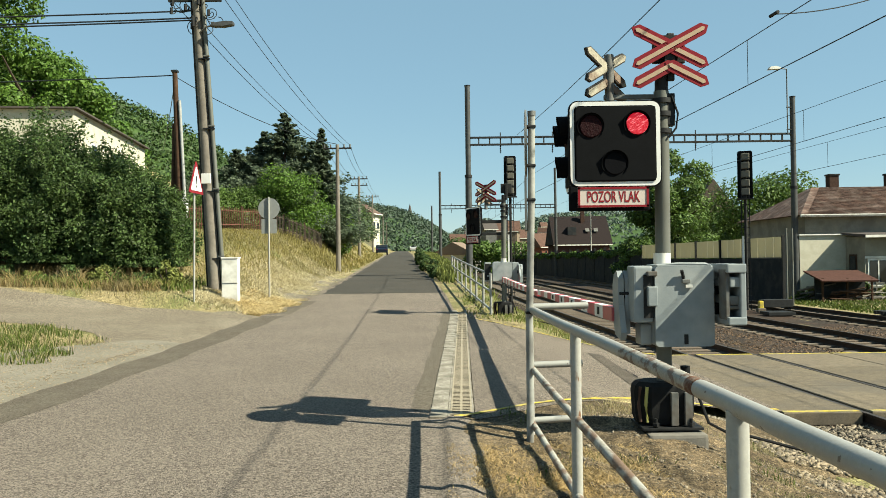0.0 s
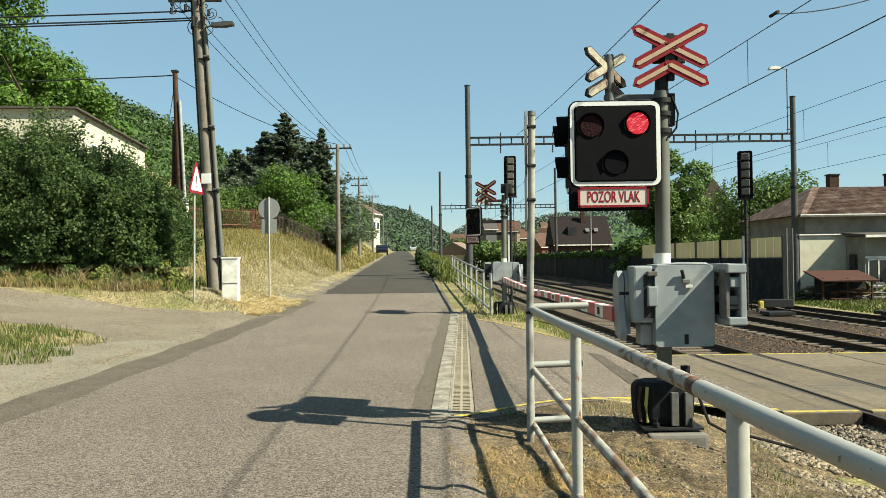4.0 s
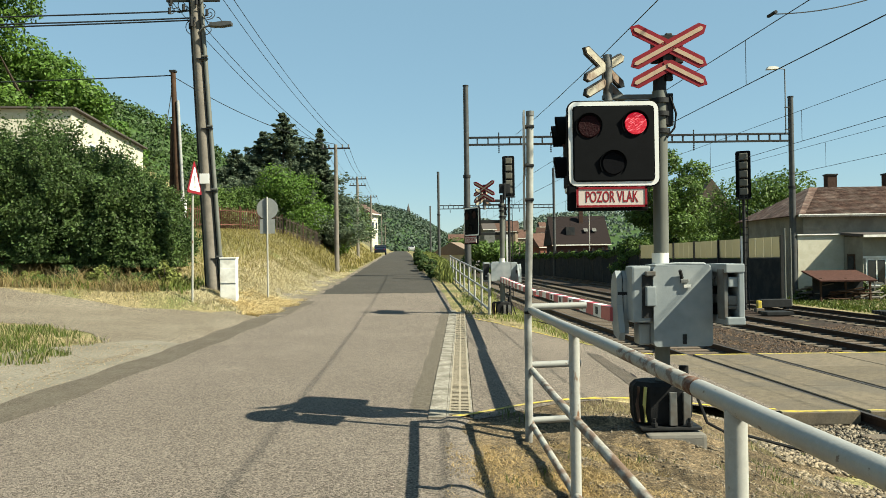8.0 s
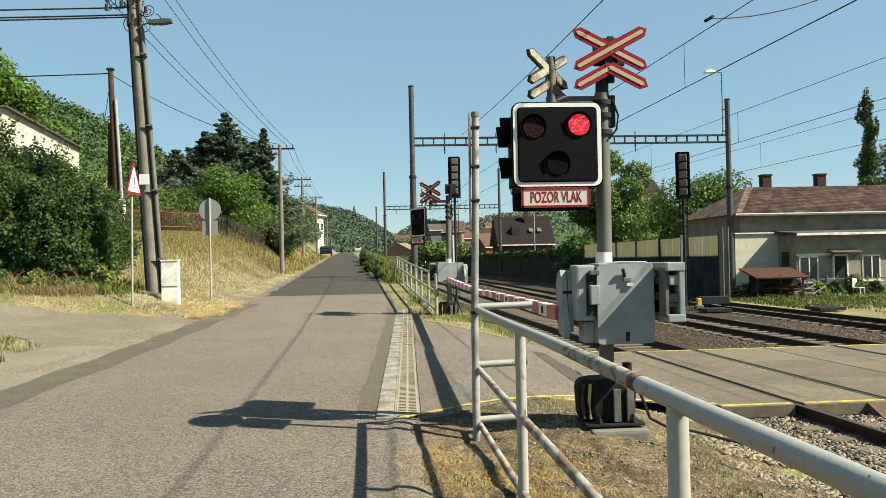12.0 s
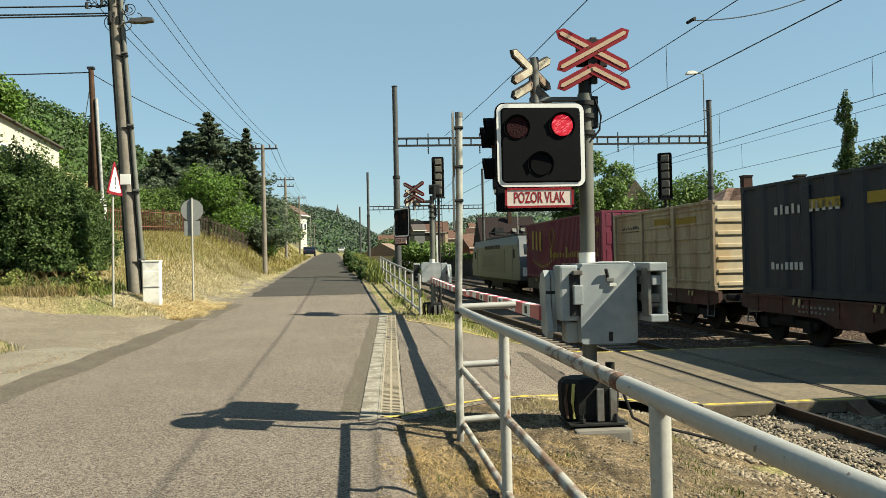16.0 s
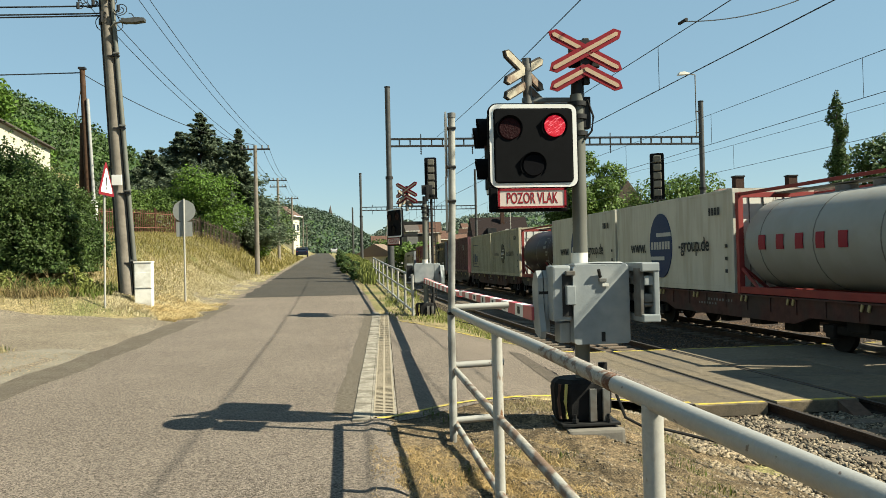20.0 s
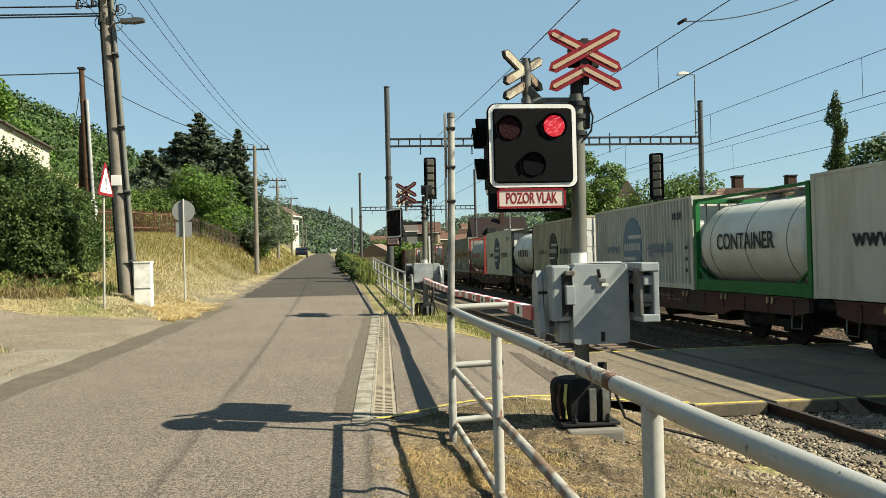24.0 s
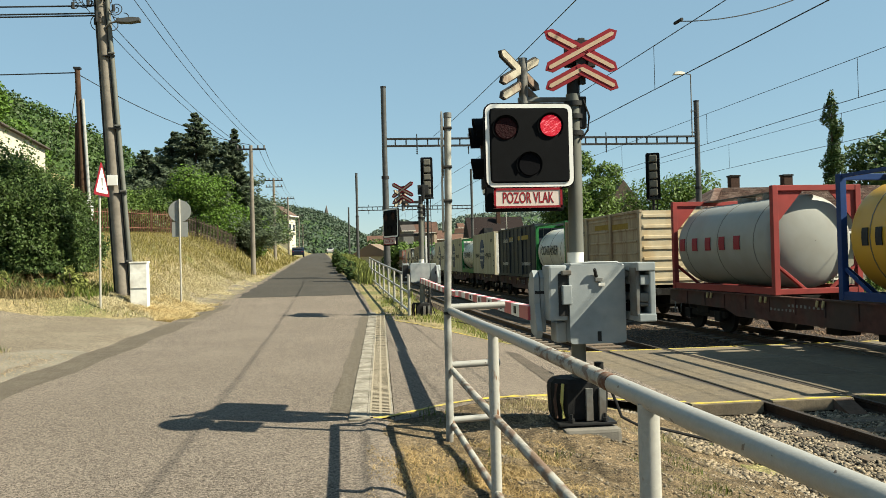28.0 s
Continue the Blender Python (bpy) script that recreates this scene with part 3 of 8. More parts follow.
line_along("edge_line", AP_N, 0.12, 0.095, YELLOW, approach, lambda x: deck_z(x) + 0.008, 0.1, 4.88)
line_along("edge_line", AP_F, -0.15, 0.16, YELLOW, approach, lambda x: deck_z(x) + 0.012 + lerp_table(lerp_table(x, AP_F), ROAD_Z) * max(0, 1 - x / 3), 0.75, 4.88)

deck = thing("crossing_deck", "concrete slabs of the level crossing with yellow edges", "level crossing", kind="structure")


def panel(x0f, x1f, y0, y1, z0=RAIL_Z - 0.17, z1=RAIL_Z + 0.012):
    bm = bmesh.new()
    pts = [(x0f(y0), y0), (x1f(y0), y0), (x1f(y1), y1), (x0f(y1), y1)]
    lo = [bm.verts.new((x, y, z0)) for x, y in pts]
    hi = [bm.verts.new((x, y, z1)) for x, y in pts]
    bm.faces.new(lo[::-1])
    top = bm.faces.new(hi)
    for k in range(4):
        bm.faces.new((lo[k], lo[(k + 1) % 4], hi[(k + 1) % 4], hi[k]))
    bmesh.ops.bevel(bm, geom=list(top.edges), offset=0.012, segments=1, affect="EDGES")
    return part("panel", bm, CONCRETE, deck)


segs = [(lambda y: 4.92, lambda y: track_x(0, y) - 0.81)]
for i in range(3):
    segs.append((lambda y, i=i: track_x(i, y) - 0.66, lambda y, i=i: track_x(i, y) + 0.66))
    if i < 2:
        mid = lambda y, i=i: (track_x(i, y) + track_x(i + 1, y)) / 2
        segs.append((lambda y, i=i: track_x(i, y) + 0.81, lambda y, m=mid: m(y) - 0.012))
        segs.append((lambda y, m=mid: m(y) + 0.012, lambda y, i=i: track_x(i + 1, y) - 0.81))
segs.append((lambda y: track_x(2, y) + 0.81, lambda y: track_x(2, y) + 3.5))
for a, b in segs:
    ny = 3
    for k in range(ny):
        y0 = DECK_Y[0] + (DECK_Y[1] - DECK_Y[0]) * k / ny
        y1 = DECK_Y[0] + (DECK_Y[1] - DECK_Y[0]) * (k + 1) / ny - 0.006
        panel(a, b, y0, y1)
    for yy in (DECK_Y[0] + 0.08, DECK_Y[1] - 0.08):
        xa, xb = a(yy), b(yy)
        bm = bmesh.new()
        add_box(bm, ((xa + xb) / 2, yy, RAIL_Z + 0.014), (xb - xa - 0.03, 0.1, 0.006))
        part("edge_line", bm, YELLOW, deck)
# steel deflectors at the near edge between the rails
for i in (0, 1):
    x = track_x(i, 11.1) + 0.47
    prism("deflector", [(11.4, RAIL_Z), (11.4, RAIL_Z - 0.18), (10.95, RAIL_Z - 0.18)], 0.3, mat("rust_steel", (0.086, 0.054, 0.038), 0.8, 0.2, var=0.3, scale=9, stain=(0.161, 0.134, 0.107), amount=0.5), deck, plane="yz", at=x - 0.17)

# drain with kerb
drain = thing("drain_channel", "concrete drainage channel with slotted grates beside the road", "drain")


def kerb_x(y):
    return lerp_table(y, ROAD_R)


y = 8.9
k = 0
while y < 25.2:
    dy = 1.0
    z = lerp_table(y + 0.5, ROAD_Z)
    wob = random.uniform(-0.006, 0.006)
    for nm, u0, u1, top in (("kerb_stone", -0.16, 0.04, 0.018), ("channel_lip", 0.045, 0.075, 0.012), ("channel_lip", 0.32, 0.35, 0.012)):
        ya, yb = y + 0.004, y + dy - 0.008
        prism(nm, [(kerb_x(ya) + u0 + wob, ya), (kerb_x(ya) + u1 + wob, ya), (kerb_x(yb) + u1 + wob, yb), (kerb_x(yb) + u0 + wob, yb)], -0.1, KERB, drain, plane="xy", at=z + top)
    y += dy
GRATE = mat("drain_grate", (0.26, 0.22, 0.16), 0.8, 0.1, var=0.2, scale=12, stain=(0.2, 0.172, 0.132), amount=0.7, sscale=3)
bm = bmesh.new()
add_box(bm, (-0.118, 0.25, 0), (0.02, 0.5, 0.03))
add_box(bm, (0.118, 0.25, 0), (0.02, 0.5, 0.03))
add_box(bm, (0.0, 0.25, 0), (0.03, 0.5, 0.03))
for j in range(5):
    add_box(bm, (0, 0.025 + j * 0.1, 0.0125), (0.22, 0.052, 0.003))
gm = bpy.data.meshes.new("grate")
bm.to_mesh(gm)
bm.free()
gm.materials.append(GRATE)
y = 9.05
while y < 25:
    g = new("grate", gm)
    g.parent = drain
    g.location = (kerb_x(y + 0.25) + 0.198, y, lerp_table(y, ROAD_Z) + 0.002)
    g.rotation_euler = (0, 0, radians(-1.3))
    y += 0.503
# channel bottom below the grates, one even near-black colour
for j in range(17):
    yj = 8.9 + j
    box("channel_bottom", (kerb_x(yj + 0.5) + 0.198, yj + 0.5, lerp_table(yj, ROAD_Z) - 0.06), (0.25, 1.0, 0.05), mat("drain_bottom_dark", (0.014, 0.010, 0.009), 0.95), drain)

# ---- railings ----


def near_railing():
    rl = thing("guard_railing", "white painted tubular railing with rust spots at the crossing", "railing")
    x0, y0, x1, y1 = 0.9, 8.25, 1.16, -2.0

    def px(y):
        return x0 + (x1 - x0) * (y - y0) / (y1 - y0)
    def rail_run(z, fall, r, paint, ya, yb, n, label=""):
        bent("rail", [(px(y), y, z - fall * (y0 - y) + 0.004 * math.sin(y * 1.7)) for y in np.linspace(ya, yb, n)], r, paint, rl, label, seg=16)
    rail_run(1.27, 0.0, 0.038, RAILWHITE, y0, 4.35, 8)
    rail_run(1.27, 0.0, 0.0379, RAILRUST, 4.35, 3.17, 4, "rail length with rust along its top")
    rail_run(1.27, 0.0, 0.038, RAILWHITE, 3.17, y1, 9)
    rail_run(1.27, 0.0, 0.0392, mat("weld_rust", (0.1, 0.046, 0.028), 0.85, var=0.4, scale=30, bump=0.3, stain=(0.2, 0.17, 0.14), amount=0.8, sscale=20), 3.25, 3.16, 2, "rusty weld in the rail")
    rail_run(0.665, 0.018, 0.032, RAILWORN, y0, y1, 18)
    rail_run(0.1, 0.016, 0.031, RAILWORN, y0, y1, 18)
    for y in (8.25, 5.75, 2.79, 0.2, -1.9):
        tube("post", (px(y), y, land1(px(y), y) - 0.15), (px(y), y, 1.25), 0.04, RAILPOST, rl)
    for z, L in ((1.29, 0.62), (0.68, 0.55), (0.1, 0.42)):
        tube("end_stub", (px(8.2), 8.24, z), (px(8.2) + L, 8.28, z + 0.01), 0.036, RAILWHITE, rl)
    return rl


near_railing()
tp = thing("tall_post", "tall slim white steel post tied to a railing", "post", (0.865, 8.0, 0.0))
bent("pole", [(0, 0, -0.2), (0.01, 0, 1.2), (0.045, 0, 2.4), (0.06, 0.0, 3.28)], 0.037, mat("post_paint", (0.259, 0.259, 0.238), 0.55, var=0.2, scale=8, bump=0.1, stain=(0.086, 0.079, 0.072), amount=0.85, sscale=2.5), tp, seg=12)
tube("cap", (0.06, 0, 3.26), (0.06, 0, 3.31), 0.042, STEELGREY, tp)
rsgn = Matrix.Rotation(radians(-5.5), 4, "Z")
bm = bmesh.new()
add_tube(bm, (-0.012, 0, 2.98), (0.006, 0, 2.98), 0.34, seg=36)
sd = part("round_sign_plate", bm, STEELGREY, tp, "round sign plate facing the side road")
sd.matrix_local = rsgn
rm = bmesh.new()
add_tube(rm, (-0.017, 0, 2.98), (-0.0125, 0, 2.98), 0.32, seg=36)
part("sign_face", rm, SIGNWHITE, sd)
sp = box("small_sign_plate", (-0.012, 0, 2.36), (0.018, 0.5, 0.55), STEELGREY, tp, "small sign plate under the round sign")
sp.matrix_local = rsgn
for z in (1.25, 2.4, 2.75, 3.15):
    box("clamp", (-0.005 + 0.018 * z, 0.0, z), (0.095, 0.09, 0.03), DARKSTEEL, tp, bevel=0.01)


def far_railing():
    rl = thing("guard_railing", "white tubular railing among weeds by the road", "railing")
    pts = [(1.45, 24.0), (1.35, 26.6), (1.22, 29.2), (1.1, 31.8), (0.98, 34.4), (0.86, 37.0), (0.72, 39.8), (0.6, 42.4), (0.5, 45.0)]
    g = [lerp_table(y, ROAD_Z) for x, y in pts]
    for z in (1.25, 0.72, 0.15):
        bent("rail", [(x, y, h + z) for (x, y), h in zip(pts, g)], 0.04, RAILWHITE, rl)
    for (x, y), h in zip(pts, g):
        tube("post", (x, y, land1(x, y) - 0.3), (x, y, h + 1.25), 0.042, RAILWHITE, rl)


far_railing()

# earth beside the railing, gravel shoulder at the side road
vx, vy = np.linspace(-0.3, 4.4, 48), np.linspace(-6, 10.4, 120)


def verge_z(X, Y):
    """Bare earth, rising flush to the asphalt of the ramp."""
    edge = np.interp(X, [a for a, _ in AP_N], [b for _, b in AP_N])
    w = smooth01((Y - edge + 1.4) / 1.1)
    ramp = 0.008 - 0.485 * smooth01((X - 1.1) / 4.0)
    z = rough_land(X, Y) * (1 - w) + ramp * w + 0.1 * np.exp(-((X - 2.25) ** 2 + (Y - 8.2) ** 2) / 0.5)
    return z - 0.05 + 0.085 * smooth01((X - 0.02) / 0.16) - 0.034 * smooth01((Y - 7.2) / 1.6) - 0.4 * (Y > edge + 0.45)


sheet("earth_verge", vx, vy, verge_z, DIRT, "trodden bare earth with dry straw beside the railing", "ground")
v, f = [], []
for i, y in enumerate(np.linspace(6, 17.5, 24)):
    for k in range(9):
        x = lerp_table(float(y), ROAD_L) - k * 0.32 * (0.55 + 0.45 * math.sin(y * 0.5 + 1)) - 0.01
        v.append((x, float(y), land1(x, float(y)) + 0.014))
for i in range(23):
    for k in range(8):
        f.append((i * 9 + k, i * 9 + k + 1, (i + 1) * 9 + k + 1, (i + 1) * 9 + k))
tagged(link_mesh("gravel_shoulder", v, f, SAND, smooth=True), "pale gravel shoulder beside the road", "shoulder", "", "structure")

# ---- level crossing signals ----


def cross_parts(sig, at, m, rim=RED, mid=CREAM):
    """St Andrew's cross with a half cross below, red rim and pale middle; m turns it."""
    piv = box("warning_cross", (0, 0.03, 0), (0.1, 0.02, 0.3), DARKSTEEL, sig)
    piv.matrix_local = Matrix.Translation(at) @ m
    piv["label"] = "red and cream warning cross"

    def arm(pts, w):
        (xa, za), (xb, zb) = pts
        d = Vector((xb - xa, zb - za)).normalized()
        n = Vector((-d.y, d.x)) * w / 2
        e = d * w * 0.5
        o = [(xa - n.x, za - n.y), (xa - e.x, za - e.y), (xa + n.x, za + n.y), (xb + n.x, zb + n.y), (xb + e.x, zb + e.y), (xb - n.x, zb - n.y)]
        return o
    A = [((-0.34, 0.21), (0.34, -0.15)), ((-0.34, -0.15), (0.34, 0.21)), ((-0.34, -0.35), (0.0, -0.17)), ((0.0, -0.17), (0.34, -0.35))]
    for k, pts in enumerate(A):
        y = -0.006 * (k % 2)
        prism("arm", arm(pts, 0.125), 0.02 if rim is RED else 0.05, rim, piv, at=y)
        prism("stripe", arm(pts, 0.042), 0.004, mid, piv, at=y - 0.006)
        if rim is not RED:
            prism("back_sheet", arm(pts, 0.09), 0.005, mid, piv, at=y + 0.052)
    return piv


def lamp_head(sig, name, x0, z0, x1, z1, y, lit, hood=0.05):
    """Board with white rim, three lamps with hoods."""
    hd = prism(name, round_rect(x0, z0, x1, z1, 0.09), 0.05, BLACK, sig, at=y)
    inner = round_rect(x0 + 0.055, z0 + 0.055, x1 - 0.055, z1 - 0.055, 0.05)
    bm = bmesh.new()
    a = [bm.verts.new((u, y - 0.006, w)) for u, w in round_rect(x0 + 0.012, z0 + 0.012, x1 - 0.012, z1 - 0.012, 0.085)]
    b = [bm.verts.new((u, y - 0.006, w)) for u, w in inner]
    for k in range(len(a)):
        bm.faces.new((a[k], a[(k + 1) % len(a)], b[(k + 1) % len(a)], b[k]))
    part("white_rim", bm, SIGNWHITE, hd, "white reflective rim")
    box("front_cover", ((x0 + x1) / 2, y - 0.012, (z0 + z1) / 2), (x1 - x0 - 0.13, 0.02, z1 - z0 - 0.13), BLACK, hd, bevel=0.008)
    w, h = x1 - x0, z1 - z0
    lip = 0.35 if hood < 0.1 else 0.8
    for nm, u, q, m in (("red_lamp", 0.235, 0.7, lit[0]), ("red_lamp", 0.735, 0.725, lit[1]), ("lower_lamp", 0.49, 0.27, LENS_DARK)):
        cx, cz, r = x0 + w * u, z0 + h * q, 0.122
        bm = bmesh.new()
        add_tube(bm, (cx, y - 0.02, cz), (cx, y - 0.034, cz), r, r * 0.9, 28)
        part(nm, bm, m, hd)
        bm = bmesh.new()
        seg = 18
        rim = []
        for k in range(seg + 1):
            a2 = radians(-35 + 250 * k / seg)
            L = hood * (lip + (1 - lip) * max(0, math.sin(a2)))
            c, s = math.cos(a2) * (r + 0.02), math.sin(a2) * (r + 0.02)
            rim.append((bm.verts.new((cx + c, y - 0.02, cz + s)), bm.verts.new((cx + c, y - 0.02 - L, cz + s)), bm.verts.new((cx + c * 0.95, y - 0.02 - L, cz + s * 0.95)), bm.verts.new((cx + c * 0.95, y - 0.02, cz + s * 0.95))))
        for p, q2 in zip(rim, rim[1:]):
            for k in range(3):
                bm.faces.new((p[k], p[k + 1], q2[k + 1], q2[k]))
        part("hood", bm, BLACK, hd, smooth=True)
    return hd


BLINK = []


def crossing_signal(lit, head_turn=0, cross_turn=-2, shift=0.0):
    sg = thing("crossing_signal", "level crossing warning light with red crosses on a grey post", "signal", group="crossing signals")
    tube("post", (0.02, 0, -0.1), (0.04, 0, 3.55), 0.078, POSTGREY, sg, seg=20)
    tube("sleeve", (0.02, 0, 1.7), (0.02, 0, 1.84), 0.088, WHITE, sg, seg=20)
    tube("post_head", (0.04, 0, 3.5), (0.05, 0, 3.8), 0.07, DARKSTEEL, sg, seg=16)
    for z in (3.1, 3.28, 3.42):
        tube("clamp", (0.04, 0, z), (0.04, 0, z + 0.05), 0.105, DARKSTEEL, sg, seg=16)
    box("mount", (0.12, 0.0, 3.35), (0.1, 0.12, 0.34), DARKSTEEL, sg, bevel=0.01)
    bent("cable", [(0.13, -0.06, 3.5), (0.19, -0.08, 3.3), (0.17, -0.08, 3.15), (0.09, -0.08, 3.05)], 0.012, RUBBER, sg, seg=6)
    box("cross_arm", (0.13, -0.05, 3.9), (0.07, 0.06, 0.5), DARKSTEEL, sg, bevel=0.01)
    cross_parts(sg, Vector((0.11 + shift * 1.5, -0.12, 3.97)), Matrix.Rotation(radians(cross_turn), 4, "Z"))
    box("backplate", (0.13, 0.02, 4.0), (0.34, 0.05, 0.3), DARKSTEEL, sg, "dark square plate behind the cross", bevel=0.01)
    # bracket to the second cross
    box("bracket", (-0.25, 0.03, 3.5), (0.62, 0.06, 0.05), STEELGREY, sg, bevel=0.008)
    tube("bracket_post", (-0.5, 0.03, 3.36), (-0.5, 0.03, 3.95), 0.05, STEELGREY, sg)
    cross_parts(sg, Vector((-0.55, 0.03, 3.79)), Matrix.Rotation(radians(-142), 4, "Z") @ Matrix.Scale(0.8, 4), mat("weathered_frame", (0.03, 0.026, 0.023), 0.7, var=0.3, scale=12), mat("weathered_white", (0.3, 0.27, 0.21), 0.8, var=0.25, scale=9, stain=(0.1, 0.05, 0.033), amount=0.8, sscale=4))
    at = Matrix.Translation((-0.49 + shift, -0.16, 2.98)) @ Matrix.Rotation(radians(head_turn), 4, "Z")
    main = lamp_head(sg, "lamp_head", -0.48, -0.45, 0.48, 0.45, 0.0, (LAMP_DIM, LAMP_DIM))
    main.matrix_local = at
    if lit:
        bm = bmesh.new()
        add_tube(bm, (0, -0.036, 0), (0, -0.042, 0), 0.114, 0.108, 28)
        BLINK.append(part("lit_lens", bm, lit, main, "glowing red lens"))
    if shift:
        box("long_bracket", (shift / 2, -0.02, 3.62), (abs(shift) + 0.2, 0.08, 0.08), DARKSTEEL, sg, bevel=0.01)
    # second head turned to the side road
    side = lamp_head(sg, "side_lamp_head", -0.46, -0.45, 0.46, 0.45, 0.0, (LAMP_DIM, LAMP_DIM), 0.15)
    side.matrix_local = Matrix.Translation((-0.86, 0.42, 2.99)) @ Matrix.Rotation(radians(-93), 4, "Z")
    box("head_bracket", (-0.45, 0.05, 2.98), (0.95, 0.08, 0.1), DARKSTEEL, sg, bevel=0.01)
    box("head_bracket", (-0.45, 0.05, 2.6), (0.95, 0.08, 0.08), DARKSTEEL, sg, bevel=0.01)
    # plate with writing
    pl = prism("warning_plate", [(-0.365, -0.105), (0.365, -0.105), (0.365, 0.105), (-0.365, 0.105)], 0.012, mat("plate_pinkish_white", (0.47, 0.4, 0.36), 0.5, var=0.06, scale=6, bump=0.02), sg, at=-0.03)
    pl.matrix_local = at @ Matrix.Translation((-0.035, 0, -0.556))
    bm = bmesh.new()
    for c, s in (((0, -0.034, 0.093), (0.73, 0.006, 0.022)), ((0, -0.034, -0.093), (0.73, 0.006, 0.022)), ((-0.354, -0.034, 0), (0.022, 0.006, 0.21)), ((0.354, -0.034, 0), (0.022, 0.006, 0.21))):
        add_box(bm, c, s)
    part("red_border", bm, RED, pl)
    text_mesh("lettering", "POZOR VLAK", 0.16, RED, pl, Matrix.Translation((0, -0.032, -0.002)) @ Matrix.Rotation(radians(90), 4, "X") @ Matrix.Diagonal((0.56, 1.0, 1, 1)), 0.0015, "red words POZOR VLAK")
    box("plate_casing", (-0.03, 0.03, -0.005), (0.84, 0.06, 0.27), BLACK, pl, bevel=0.02)
    box("plate_bracket", (0, 0.09, 0.0), (0.5, 0.1, 0.05), DARKSTEEL, pl)
    # skirt and foot
    bm = bmesh.new()
    o = [(-0.3, -0.06), (-0.16, -0.2), (0.2, -0.2), (0.3, -0.08), (0.3, 0.12), (0.16, 0.22), (-0.16, 0.22), (-0.3, 0.1)]
    rings = [[bm.verts.new((x * k, y * k, z)) for x, y in o] for z, k in ((0.07, 0.92), (0.14, 1.0), (0.4, 1.04), (0.46, 1.0), (0.5, 0.86))]
    for p, q in zip(rings, rings[1:]):
        for k in range(8):
            bm.faces.new((p[k], p[(k + 1) % 8], q[(k + 1) % 8], q[k]))
    bm.faces.new(rings[-1])
    part("foot_skirt", bm, RUBBER, sg, "black moulded skirt round the post foot")
    for x in (0.06, 0.2):
        box("foot_column", (x, -0.23, 0.24), (0.075, 0.04, 0.34), STEELGREY, sg, bevel=0.006)
    box("base_plate", (0.03, -0.02, 0.045), (0.62, 0.52, 0.03), DARKSTEEL, sg, bevel=0.006)
    for dx in (-0.14, 0.22):
        tube("anchor_bolt", (dx, -0.25, 0.05), (dx, -0.25, 0.15), 0.018, DARKSTEEL, sg, seg=6)
        tube("anchor_nut", (dx, -0.25, 0.07), (dx, -0.25, 0.105), 0.035, DARKSTEEL, sg, seg=6)
    for x, m in ((-0.225, mat("yellow_strip", (0.354, 0.322, 0.107), 0.5)), (-0.29, mat("brown_strip", (0.064, 0.038, 0.027), 0.7))):
        bent("edge_strip", [(x + 0.02, -0.175 - 0.3 * (x + 0.225), 0.1), (x, -0.19 - 0.6 * (x + 0.225), 0.28), (x + 0.02, -0.175 - 0.3 * (x + 0.225), 0.46)], 0.018, m, sg, seg=6)
    box("foundation", (0.06, -0.1, -0.11), (0.6, 0.56, 0.24), CONCRETE_GREY, sg, bevel=0.035)
    box("loose_slab", (-0.02, -0.42, -0.15), (0.34, 0.12, 0.18), KERB, sg, bevel=0.02, m=Matrix.Rotation(radians(6), 4, "Z"))
    tube("cable_gland", (0.22, -0.08, 0.5), (0.22, -0.08, 0.66), 0.05, RUBBER, sg)
    bent("ground_cable", [(0.25, -0.1, 0.55), (0.33, -0.16, 0.35), (0.4, -0.25, 0.1), (0.55, -0.32, 0.02), (0.8, -0.3, -0.03), (1.5, -0.5, -0.2)], 0.016, RUBBER, sg, seg=6)
    return sg


